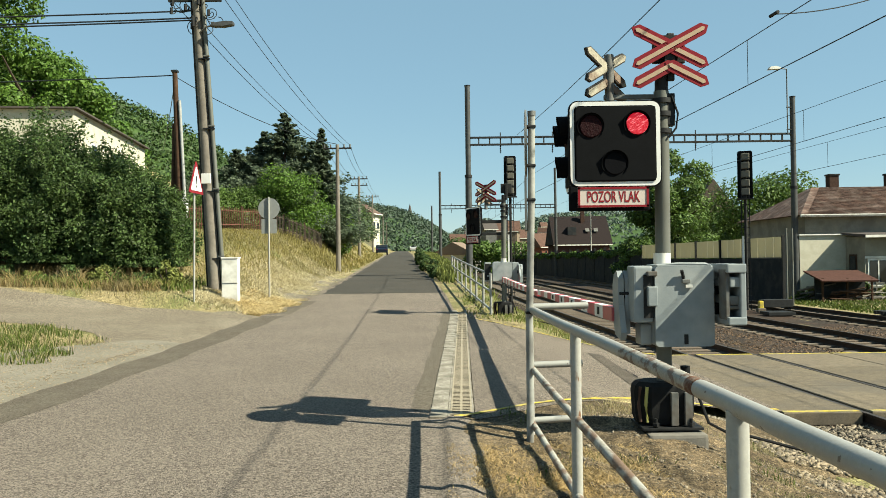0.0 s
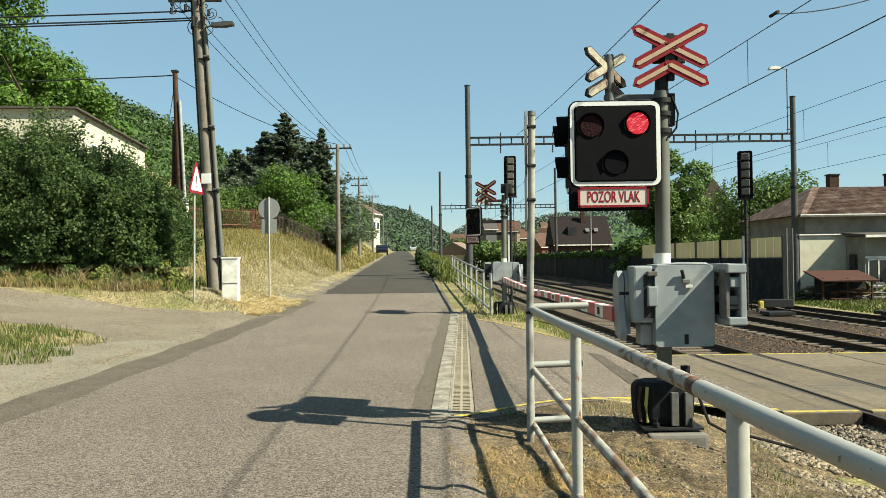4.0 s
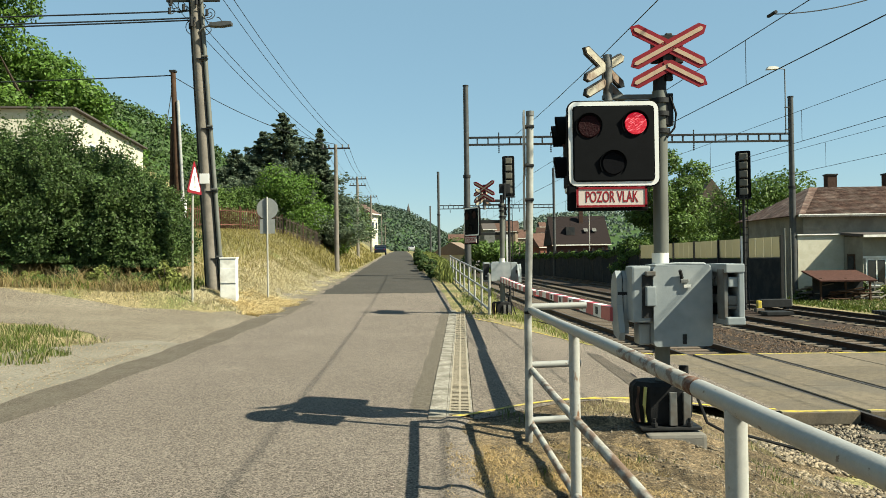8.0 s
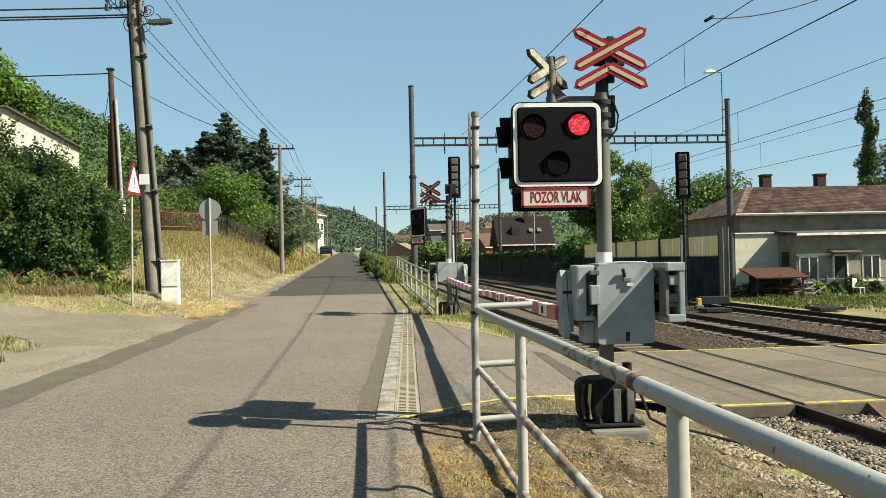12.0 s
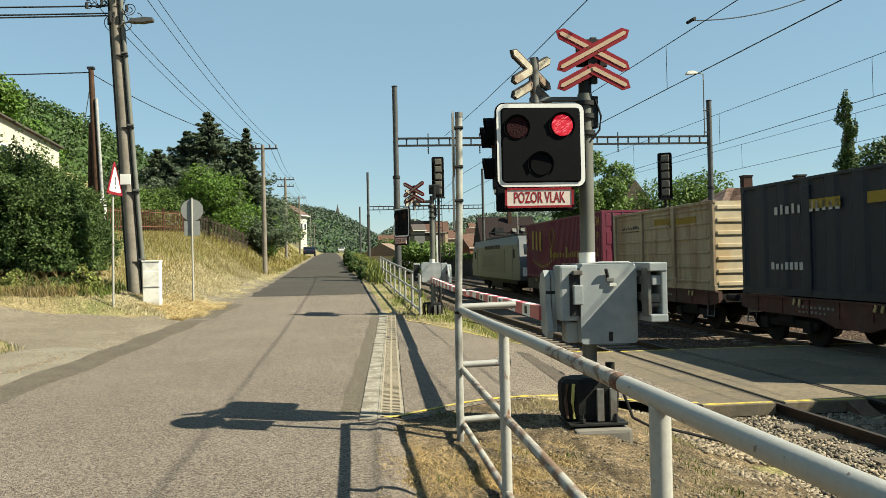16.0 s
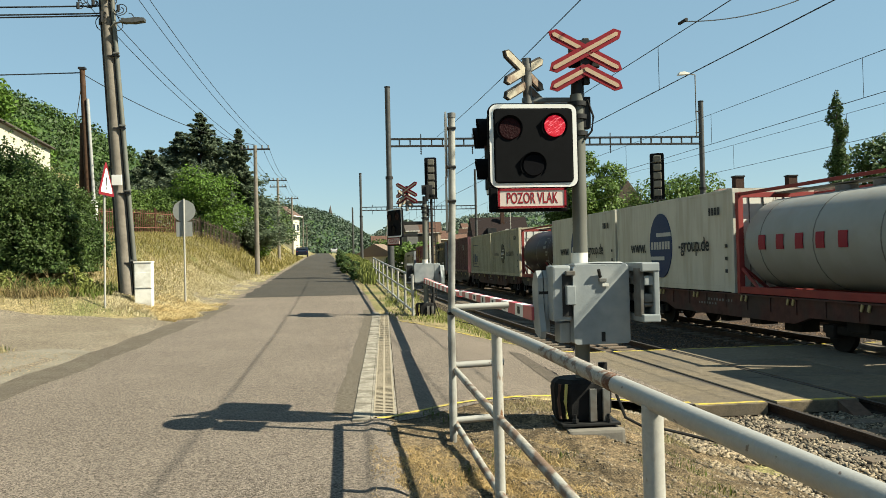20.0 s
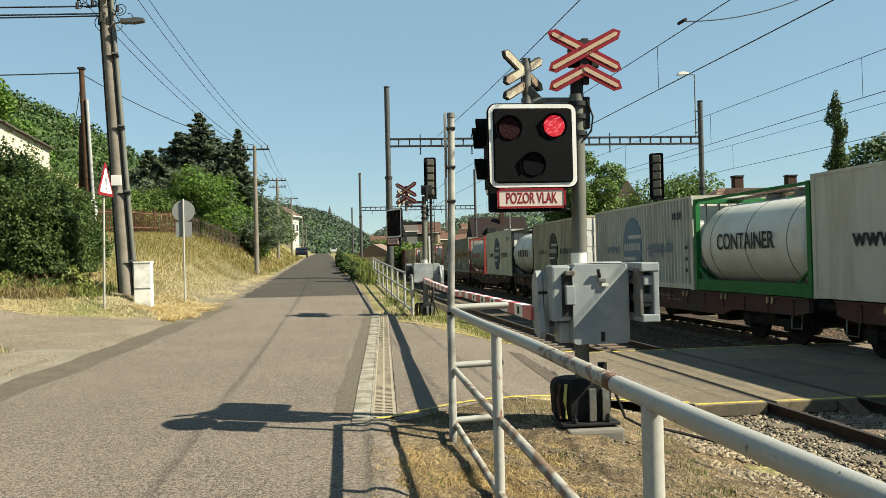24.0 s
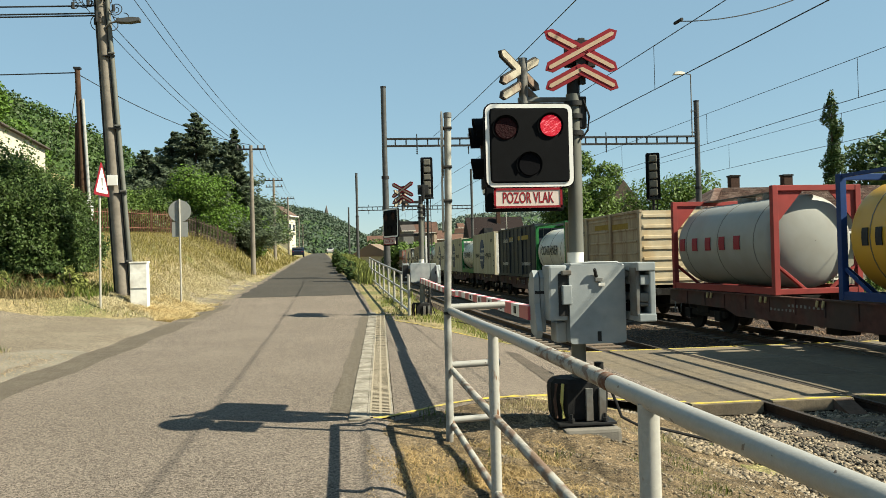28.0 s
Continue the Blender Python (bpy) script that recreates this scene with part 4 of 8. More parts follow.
def barrier(n_boom=14, length=6.6, boom_x=-0.44, low=0.885):
    """Barrier drive on the post: cabinet, swing arm, striped boom, counterweight."""
    b = thing("crossing_barrier", "grey barrier machine with lowered red and white boom", "barrier", group="crossing barriers")
    prism("cabinet", round_rect(-0.14, low, 0.46, 1.7, 0.04), 0.42, BOXGREY, b, at=-0.3)
    bm = bmesh.new()
    add_box(bm, (0.16, -0.09, 1.708), (0.56, 0.4, 0.03), 0.01)
    part("cabinet_lid", bm, BOXGREY, b)
    box("handle", (0.17, -0.315, 1.55), (0.08, 0.035, 0.04), STEELGREY, b, bevel=0.005)
    tube("lock_lever", (0.15, -0.31, 1.58), (0.12, -0.345, 1.66), 0.018, DARKSTEEL, b, seg=8)
    box("latch", (0.2, -0.32, 1.5), (0.07, 0.02, 0.03), WHITE, b)
    box("vent", (0.17, -0.302, 0.96), (0.04, 0.008, 0.1), DARKSTEEL, b)
    box("side_housing", (-0.25, -0.12, 1.42), (0.2, 0.3, 0.58), BOXGREY, b, bevel=0.025)
    # thin dark plate on the housing face imitates the shade of a recess
    box("recess", (-0.2, -0.275, 1.4), (0.1, 0.012, 0.44), DARKSTEEL, b)
    bent("lid_pipe", [(-0.12, -0.27, 1.715), (0.1, -0.28, 1.73), (0.38, -0.28, 1.725), (0.45, -0.27, 1.69)], 0.014, BOXGREY, b, seg=6)
    box("housing_step", (-0.17, -0.3, 1.4), (0.1, 0.08, 0.2), BOXGREY, b, bevel=0.01)
    box("housing_step", (-0.17, -0.3, 1.63), (0.1, 0.06, 0.05), STEELGREY, b, bevel=0.01)
    if low < 1:
        box("lower_housing", (-0.2, -0.05, 1.0), (0.12, 0.24, 0.22), BOXGREY, b, bevel=0.02)
    tube("axle", (-0.45, 0.0, 1.42), (-0.3, 0.0, 1.42), 0.06, DARKSTEEL, b)
    prism("swing_arm", [(0.15, 1.62), (0.22, 1.5), (0.2, 1.1), (0.12, 0.98), (-0.12, 0.94), (-0.16, 1.02), (-0.06, 1.3), (-0.05, 1.58), (0.02, 1.66)], 0.06, BOXGREY, b, plane="yz", at=-0.46)
    prism("swing_arm", [(0.15, 1.62), (0.22, 1.5), (0.5, 1.28), (0.5, 1.1), (0.12, 0.98), (-0.06, 1.0), (-0.06, 1.3), (-0.05, 1.58), (0.02, 1.66)], 0.05, BOXGREY, b, plane="yz", at=-0.39)
    # boom of alternate red and white lengths, tapering
    L = length / n_boom
    for k in range(n_boom):
        y0, y1 = 0.15 + k * L, 0.15 + (k + 1) * L
        h0, h1 = 0.15 - 0.06 * k / n_boom, 0.15 - 0.06 * (k + 1) / n_boom
        bm = bmesh.new()
        zc = 1.19
        vs = []
        for y, h in ((y0, h0), (y1, h1)):
            vs.append([bm.verts.new((boom_x + dx * 0.1, y, zc + dz * h / 2 - 0.006 * (y - 0.15))) for dx, dz in ((-0.5, -1), (0.5, -1), (0.5, 1), (-0.5, 1))])
        for q in range(4):
            bm.faces.new((vs[0][q], vs[0][(q + 1) % 4], vs[1][(q + 1) % 4], vs[1][q]))
        bm.faces.new(vs[0][::-1])
        bm.faces.new(vs[1])
        part("boom_red" if k % 2 == 0 else "boom_white", bm, mat("boom_red_paint", (0.345, 0.031, 0.046), 0.45, var=0.15, scale=8, bump=0.03, stain=(0.383, 0.153, 0.153), amount=0.4) if k % 2 == 0 else SIGNWHITE, b)
        if k % 2 == 1 and k < 11:
            box("boom_mark", (boom_x - 0.055, (y0 + y1) / 2, zc - 0.006 * y0), (0.008, L * 0.22, h1 * 0.6), DARKSTEEL, b)
    # counterweight: a bracketed frame with blocks
    box("counter_arm", (0.52, -0.12, 1.6), (0.14, 0.1, 0.075), BOXGREY, b, bevel=0.01)
    box("counter_arm", (0.54, -0.05, 1.3), (0.18, 0.05, 0.05), BOXGREY, b, bevel=0.01)
    bm = bmesh.new()
    add_box(bm, (0.655, -0.32, 1.42), (0.06, 0.505, 0.588), 0.012)
    add_box(bm, (0.592, -0.32, 1.677), (0.19, 0.52, 0.09), 0.012)
    add_box(bm, (0.596, -0.32, 1.157), (0.182, 0.52, 0.08), 0.012)
    part("counterweight", bm, BOXGREY, b)
    box("weight_bar", (0.515, -0.43, 1.42), (0.04, 0.2, 0.5), STEELGREY, b, bevel=0.008)
    box("weight_block", (0.585, -0.32, 1.54), (0.1, 0.46, 0.1), BOXGREY, b, bevel=0.01)
    box("weight_block", (0.585, -0.3, 1.36), (0.1, 0.46, 0.09), STEELGREY, b, bevel=0.01)
    tube("weight_pin", (0.52, -0.5, 1.29), (0.68, -0.5, 1.29), 0.022, STEELGREY, b, seg=8)
    box("weight_back", (0.6, -0.06, 1.42), (0.18, 0.03, 0.5), DARKSTEEL, b)
    return b


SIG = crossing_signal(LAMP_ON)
FAR_SIG = crossing_signal(None, -64, -38, -0.42)
FAR_SIG.location = (1.85, 24.2, -0.02)
BAR = barrier()
FAR_BAR = barrier(19, 8.98, 0.13, 1.14)
FAR_BAR.location, FAR_BAR.rotation_euler = (1.98, 24.2, -0.02), (0, 0, math.pi)
SIG.location = (2.29, 8.26, 0.0)
BAR.location = (2.29, 8.26, 0.0)

# ---- the freight train ----
FLOOR = 1.2
SPEED = 16.77
MOVERS = []
WAGON_RED = mat("wagon_brown", (0.0717187, 0.03375, 0.0274219), 0.75, 0.1, var=0.3, scale=4, bump=0.1, stain=(0.050625, 0.0421875, 0.0358594), amount=0.7, sscale=1.2)
WAGON_GREY = mat("wagon_grey", (0.078975, 0.0605476, 0.0500176), 0.75, 0.1, var=0.3, scale=4, bump=0.1, stain=(0.057915, 0.0500176, 0.04212), amount=0.7, sscale=1.2)
C_WINE = mat("wine_steel", (0.1188, 0.02288, 0.04048), 0.5, var=0.12, scale=2, bump=0.04, stain=(0.088, 0.0264, 0.03696), amount=0.5, sscale=3.0, stretch=(1.0, 1.0, 0.14))
C_PURPLE = mat("brown_purple_steel", (0.107, 0.048, 0.054), 0.55, var=0.12, scale=2, bump=0.04, stain=(0.058, 0.031, 0.031), amount=0.75, sscale=3.0, stretch=(1.0, 1.0, 0.14))
C_GREYCREAM = mat("grey_cream_steel", (0.2328, 0.2244, 0.1896), 0.55, var=0.12, scale=1.5, bump=0.04, stain=(0.1728, 0.1596, 0.1344), amount=0.6, sscale=3.0, stretch=(1.0, 1.0, 0.14))
C_CREAM = mat("cream_steel", (0.34545, 0.31395, 0.2289), 0.5, var=0.08, scale=1.5, bump=0.04, stain=(0.2415, 0.20895, 0.14805), amount=0.7, sscale=3.0, stretch=(1.0, 1.0, 0.14))
C_WHITE = mat("white_steel", (0.383, 0.374, 0.325), 0.45, var=0.06, scale=1.5, bump=0.03, stain=(0.275, 0.253, 0.203), amount=0.65, sscale=3.0, stretch=(1.0, 1.0, 0.14))
C_DOOR = mat("pale_door_steel", (0.504, 0.497, 0.461), 0.45, var=0.06, scale=2, bump=0.03)
C_DARK = mat("dark_blue_grey_steel", (0.018975, 0.024035, 0.03289), 0.5, var=0.15, scale=2, bump=0.04, stain=(0.026565, 0.031625, 0.039215), amount=0.5, sscale=3.0, stretch=(1.0, 1.0, 0.14))
C_TAN = mat("tan_steel", (0.2716, 0.224, 0.154), 0.6, var=0.14, scale=2.5, bump=0.06, stain=(0.161, 0.1008, 0.0602), amount=0.7, sscale=3.0, stretch=(1.0, 1.0, 0.14))
C_TANIN = mat("pale_tan_steel", (0.383, 0.321, 0.221), 0.6, var=0.12, scale=2.5, bump=0.06, stain=(0.306, 0.191, 0.077), amount=0.5, sscale=1.2)
TANKWHITE = mat("tank_white", (0.4824, 0.4716, 0.4164), 0.45, var=0.06, scale=1.5, bump=0.02, stain=(0.3696, 0.3384, 0.2868), amount=0.6)
TANKGREY = mat("tank_grey", (0.238, 0.241, 0.223), 0.5, 0.0, var=0.06, scale=1.5, bump=0.02, stain=(0.194, 0.187, 0.166), amount=0.5)
TANKDARK = mat("tank_dark_red", (0.026, 0.015, 0.017), 0.5, var=0.15, scale=1.5, bump=0.03)
TANKYELLOW = mat("tank_yellow", (0.446, 0.251, 0.024), 0.4, var=0.08, scale=1.5, bump=0.02)
FR_RED = mat("frame_red", (0.216, 0.036, 0.033), 0.55, var=0.15, scale=3, bump=0.04, stain=(0.120, 0.030, 0.027), amount=0.5)
FR_GREEN = mat("frame_green", (0.01625, 0.1075, 0.0325), 0.5, var=0.15, scale=3, bump=0.04)
FR_BLUE = mat("frame_blue", (0.011, 0.034, 0.112), 0.5, var=0.15, scale=3, bump=0.04)
INK_YELLOW = mat("yellow_ink", (0.220, 0.158, 0.026), 0.5, var=0.05)
BOGIE = mat("bogie_grime", (0.010, 0.009, 0.008), 0.85, 0.0, var=0.4, scale=8, bump=0.2, stain=(0.018, 0.014, 0.010), amount=0.5)
INK_BLUE = mat("blue_ink", (0.014, 0.032, 0.085), 0.5, var=0.08)
INK_FADED = mat("faded_blue_ink", (0.109, 0.160, 0.211), 0.6, var=0.1)
INK_DARK = mat("dark_ink", (0.017, 0.020, 0.026), 0.5, var=0.1)
INK_WHITE = mat("white_ink", (0.360, 0.360, 0.342), 0.5, var=0.05)
INK_STENCIL = mat("worn_white_ink", (0.146, 0.140, 0.129), 0.7, var=0.3)
INK_RED = mat("red_ink", (0.2, 0.018, 0.03), 0.5, var=0.05)
INK_ORANGE = mat("orange_band", (0.1477, 0.063, 0.0224), 0.55, var=0.12, scale=4, stain=(0.1344, 0.0672, 0.0357), amount=0.6)
LOCO_SILVER = mat("loco_silver", (0.0884, 0.0936, 0.0988), 0.45, 0.1, var=0.06, scale=2, bump=0.02, stain=(0.0676, 0.0702, 0.0728), amount=0.4)
LOCO_WHITE = mat("loco_white", (0.667, 0.667, 0.650), 0.35, var=0.03, bump=0)
GLASS_DARK = mat("dark_window", (0.015, 0.017, 0.020), 0.08, var=0.1, bump=0)
W2 = 1.22


def side_sheet(bm, L, z0, z1, x, n, depth, sgn):
    """Corrugated side: trapezoid ribs along the length."""
    step = L / n
    prof = []
    for k in range(n):
        y = -L / 2 + k * step
        prof += [(y, 0), (y + step * 0.34, 0), (y + step * 0.46, depth), (y + step * 0.88, depth)]
    prof.append((L / 2, 0))
    lo = [bm.verts.new((x + sgn * d * -1, y, z0)) for y, d in prof]
    hi = [bm.verts.new((x + sgn * d * -1, y, z1)) for y, d in prof]
    for k in range(len(prof) - 1):
        bm.faces.new((lo[k], lo[k + 1], hi[k + 1], hi[k]))


def bars(name, parent, rows, material, x=-W2 - 0.012):
    """Plain blocks of colour on the near side: (y, z, width, height)."""
    one = {"lettering": "letter", "small_lettering": "small_letter", "logo_lettering": "logo_letter", "stencils": "stencil", "end_marks": "end_mark", "logo_bars": "logo_bar"}
    for y, z, w, h in rows:
        box(one.get(name, name), (x, y, z), (0.008, w, h), material, parent)


def word(y0, z, n, w, h, gap=0.35, seed=3):
    """Blocks the size of letters, running with the reading direction."""
    r = random.Random(seed)
    out = []
    for k in range(n):
        hh = h * r.choice((1.0, 0.8, 0.8, 1.0))
        out.append((y0 - k * w, z - (h - hh) / 2, w * (1 - gap) * r.choice((0.55, 0.8, 0.8)), hh))
    return out


def disc_logo(parent, y, z, r, material, rz=1.25, x=-W2 - 0.01):
    """An upright oval with two pale bars cut through it."""
    bm = bmesh.new()
    n = 36
    pts = [(y + r * math.cos(2 * math.pi * k / n), z + r * rz * math.sin(2 * math.pi * k / n)) for k in range(n)]
    a = [bm.verts.new((x, u, w)) for u, w in pts]
    b = [bm.verts.new((x + 0.05, u, w)) for u, w in pts]
    bm.faces.new(a)
    for k in range(n):
        bm.faces.new((a[k], a[(k + 1) % n], b[(k + 1) % n], b[k]))
    part("round_logo", bm, material, parent)
    bars("logo_bars", parent, [(y - r * 0.3, z + r * 0.42, r * 1.3, r * 0.15), (y + r * 0.3, z - r * 0.5, r * 1.3, r * 0.15)], INK_WHITE, x - 0.006)
    bars("logo_lettering", parent, [(y + r * 0.75 - k * r * 0.25, z, r * 0.17, r * 0.3) for k in range(7)], INK_WHITE, x - 0.006)


def container(name, label, L, H, material, ribs=40, depth=0.07, door=None, smooth=False):
    """Box container: frame, sides, ends, roof, on its corner castings."""
    e = thing(name, label, "container", group="freight containers")
    z0, z1 = FLOOR, FLOOR + H
    bm = bmesh.new()
    for s in (-1, 1):
        for y in (-1, 1):
            add_box(bm, (s * (W2 - 0.06), y * (L / 2 - 0.07), (z0 + z1) / 2), (0.12, 0.14, H), 0.01)
            for z in (z0 + 0.06, z1 - 0.06):
                add_box(bm, (s * (W2 - 0.08), y * (L / 2 - 0.09), z), (0.17, 0.185, 0.12), 0.008)
        add_box(bm, (s * (W2 - 0.04), 0, z0 + 0.1), (0.08, L - 0.2, 0.16), 0.008)
        add_box(bm, (s * (W2 - 0.04), 0, z1 - 0.04), (0.07, L - 0.2, 0.08), 0.008)
    for y in (-1, 1):
        add_box(bm, (0, y * (L / 2 - 0.06), z0 + 0.08), (2 * W2 - 0.2, 0.1, 0.14))
        add_box(bm, (0, y * (L / 2 - 0.06), z1 - 0.05), (2 * W2 - 0.2, 0.1, 0.1))
    part("frame", bm, material, e)
    for s in (-1, 1):
        bm = bmesh.new()
        if smooth:
            side_sheet(bm, L - 0.26, z0 + 0.17, z1 - 0.07, s * (W2 - 0.012), max(4, int(L / 1.2)), 0.012, s)
        else:
            side_sheet(bm, L - 0.26, z0 + 0.17, z1 - 0.07, s * (W2 - 0.012), ribs, depth, s)
        part("side_wall", bm, material, e)
    bm = bmesh.new()
    add_box(bm, (0, 0, z1 - 0.03), (2 * W2 - 0.12, L - 0.2, 0.03))
    part("roof", bm, material, e)
    bm = bmesh.new()
    add_box(bm, (0, 0, z0 + 0.12), (2 * W2 - 0.12, L - 0.2, 0.06))
    part("floor", bm, DARKSTEEL, e)
    dm = door or material
    for y in (-1, 1):
        for s in (-1, 1):
            bm = bmesh.new()
            add_box(bm, (s * 0.555, y * (L / 2 - 0.045), (z0 + z1) / 2), (1.09, 0.05, H - 0.26), 0.01)
            for k in range(4):
                add_box(bm, (s * 0.555, y * (L / 2 - 0.018), z0 + 0.35 + k * (H - 0.6) / 3.2), (0.95, 0.02, (H - 0.6) / 4.6), 0.008)
            d = part("door_leaf", bm, dm, e)
            for q in (0.25, 0.75):
                bm = bmesh.new()
                add_tube(bm, (s * (0.1 + q * 0.85), y * (L / 2 + 0.005), z0 + 0.1), (s * (0.1 + q * 0.85), y * (L / 2 + 0.005), z1 - 0.08), 0.017, seg=6)
                part("lock_rod", bm, STEELGREY, d)
    return e


def ribbed_bin(name, label, L, H, material, endmat):
    """Open-topped bulk container: horizontal ribs, broad uprights."""
    e = thing(name, label, "container", group="freight containers")
    z0, z1 = FLOOR, FLOOR + H
    for s in (-1, 1):
        bm = bmesh.new()
        add_box(bm, (s * (W2 - 0.06), 0, (z0 + z1) / 2), (0.04, L - 0.1, H - 0.05))
        part("side_wall", bm, material, e)
        for k in range(6):
            z = z0 + 0.22 + k * (H - 0.3) / 5.4
            for q in range(3):
                y0 = -L / 2 + 0.25 + q * (L - 0.3) / 3
                bm = bmesh.new()
                add_box(bm, (s * (W2 - 0.03), y0 + (L - 0.3) / 6 - 0.05, z + 0.04), (0.05, (L - 0.3) / 3 - 0.4, 0.07), 0.02)
                part("rib", bm, material, e)
        for q in range(4):
            y = -L / 2 + 0.12 + q * (L - 0.24) / 3
            bm = bmesh.new()
            add_box(bm, (s * (W2 - 0.015), y, (z0 + z1) / 2), (0.1, 0.24 if 0 < q < 3 else 0.2, H), 0.02)
            if 0 < q < 3:
                add_box(bm, (s * (W2 - 0.01), y, z0 + 0.2), (0.14, 0.44, 0.3), 0.05)
            part("upright", bm, material, e)
        bm = bmesh.new()
        add_box(bm, (s * (W2 - 0.03), 0, z1 - 0.04), (0.1, L, 0.1), 0.015)
        add_box(bm, (s * (W2 - 0.03), 0, z0 + 0.08), (0.1, L, 0.16), 0.015)
        part("side_rail", bm, material, e)
    for y in (-1, 1):
        bm = bmesh.new()
        add_box(bm, (0, y * (L / 2 - 0.05), (z0 + z1) / 2), (2 * W2 - 0.12, 0.06, H - 0.04))
        ew = part("end_wall", bm, endmat, e)
        for k in range(7):
            box("end_rib", (0, y * (L / 2 - 0.01), z0 + 0.2 + k * (H - 0.3) / 6.3), (2 * W2 - 0.2, 0.05, 0.12), endmat, ew, bevel=0.02)
    bm = bmesh.new()
    add_box(bm, (0, 0, z0 + 0.1), (2 * W2 - 0.15, L - 0.1, 0.1))
    part("floor", bm, material, e)
    bm = bmesh.new()
    add_box(bm, (0, 0, z1 - 0.25), (2 * W2 - 0.2, L - 0.2, 0.05))
    part("cover", bm, DARKSTEEL, e)
    return e


def tank(name, label, L, H, shell, fr, r=1.2, brace=True, top=True):
    """Tank container: round shell with dished ends and bands in a steel frame."""
    e = thing(name, label, "tank container", group="tank containers")
    z0, z1 = FLOOR, FLOOR + H
    zc = z0 + 0.14 + r
    bm = bmesh.new()
    seg, prof = 32, []
    h = L / 2 - 0.13
    for k in range(1, 10):
        a = k / 9 * math.pi / 2
        prof.append((-h + 0.34 * (1 - math.cos(a)), r * math.sin(a)))
    prof = [(-h, 0.01)] + prof
    prof = prof + [(-y, q) for y, q in reversed(prof)]
    rings = [[bm.verts.new((q * math.cos(2 * math.pi * k / seg), y, zc + q * math.sin(2 * math.pi * k / seg))) for k in range(seg)] for y, q in prof]
    for a, b in zip(rings, rings[1:]):
        for k in range(seg):
            bm.faces.new((a[k], a[(k + 1) % seg], b[(k + 1) % seg], b[k]))
    sh = part("shell", bm, shell, e, smooth=True)
    for q in (-0.33, 0.0, 0.33):
        bm = bmesh.new()
        add_tube(bm, (0, q * L - 0.014, zc), (0, q * L + 0.014, zc), r + 0.007, seg=32)
        part("band", bm, STEELGREY, sh, smooth=True)
    for y in (-1, 1):
        for s in (-1, 1):
            box("corner_post", (s * (W2 - 0.08), y * (L / 2 - 0.08), (z0 + z1) / 2), (0.15, 0.15, H), fr, e, bevel=0.01)
            tube("end_brace", (s * (W2 - 0.1), y * (L / 2 - 0.08), z0 + 0.75), (s * 0.35, y * (L / 2 - 0.08), z0 + 0.12), 0.05, fr, e, seg=6)
        for z in (z0 + 0.08, z1 - 0.07):
            box("end_beam", (0, y * (L / 2 - 0.08), z), (2 * W2 - 0.2, 0.13, 0.14), fr, e, bevel=0.01)
    for s in (-1, 1):
        box("side_beam", (s * (W2 - 0.08), 0, z0 + (0.17 if fr is FR_GREEN else 0.1)), (0.12, L - 0.3, 0.32 if fr is FR_GREEN else 0.18), fr, e, bevel=0.01)
        if top:
            box("top_beam", (s * (W2 - 0.08), 0, z1 - 0.05), (0.07, L - 0.3, 0.08), fr, e, bevel=0.008)
        if brace:
            for y in (-1, 1):
                tube("side_brace", (s * (W2 - 0.09), y * (L / 2 - 0.1), z0 + 0.7), (s * (W2 - 0.09), y * (L / 2 - 0.95), z0 + 0.14), 0.045, fr, e, seg=6)
    if not top:
        for y in (-1, 1):
            for s in (-1, 1):
                prism("gusset", [(s * (W2 - 0.1), z1 - 0.12), (s * 0.35, z1 - 0.12), (s * (W2 - 0.1), z1 - 1.0)], 0.04, fr, e, at=y * (L / 2 - 0.08) - 0.02)
    box("walkway", (0.1, 0, z1 - 0.03), (0.5, L - 0.3, 0.03), STEELGREY, e)
    for y in (-0.9, 0.4):
        tube("manhole", (0, y, zc + r - 0.05), (0, y, zc + r + 0.12), 0.26, STEELGREY, e)
    return e




def bogie(parent, y):
    bm = bmesh.new()
    for s in (-1, 1):
        add_box(bm, (s * 1.0, y, 0.52), (0.12, 2.5, 0.2), 0.04)
        add_box(bm, (s * 1.0, y, 0.66), (0.2, 0.7, 0.3), 0.04)
        for q in (-0.9, 0.9):
            add_box(bm, (s * 1.02, y + q, 0.48), (0.22, 0.32, 0.3), 0.04)
    add_box(bm, (0, y, 0.6), (1.9, 0.5, 0.22))
    b = part("bogie", bm, BOGIE, parent)
    for q in (-0.9, 0.9):
        bm = bmesh.new()
        for s in (-1, 1):
            add_tube(bm, (s * 0.7, y + q, 0.46), (s * 0.83, y + q, 0.46), 0.46, seg=28)
        add_tube(bm, (-0.7, y + q, 0.46), (0.7, y + q, 0.46), 0.08, seg=10)
        part("wheelset", bm, BOGIE, b)


LEVER = mat("pale_yellow_lever", (0.3, 0.24, 0.12), 0.6, var=0.2, scale=9)


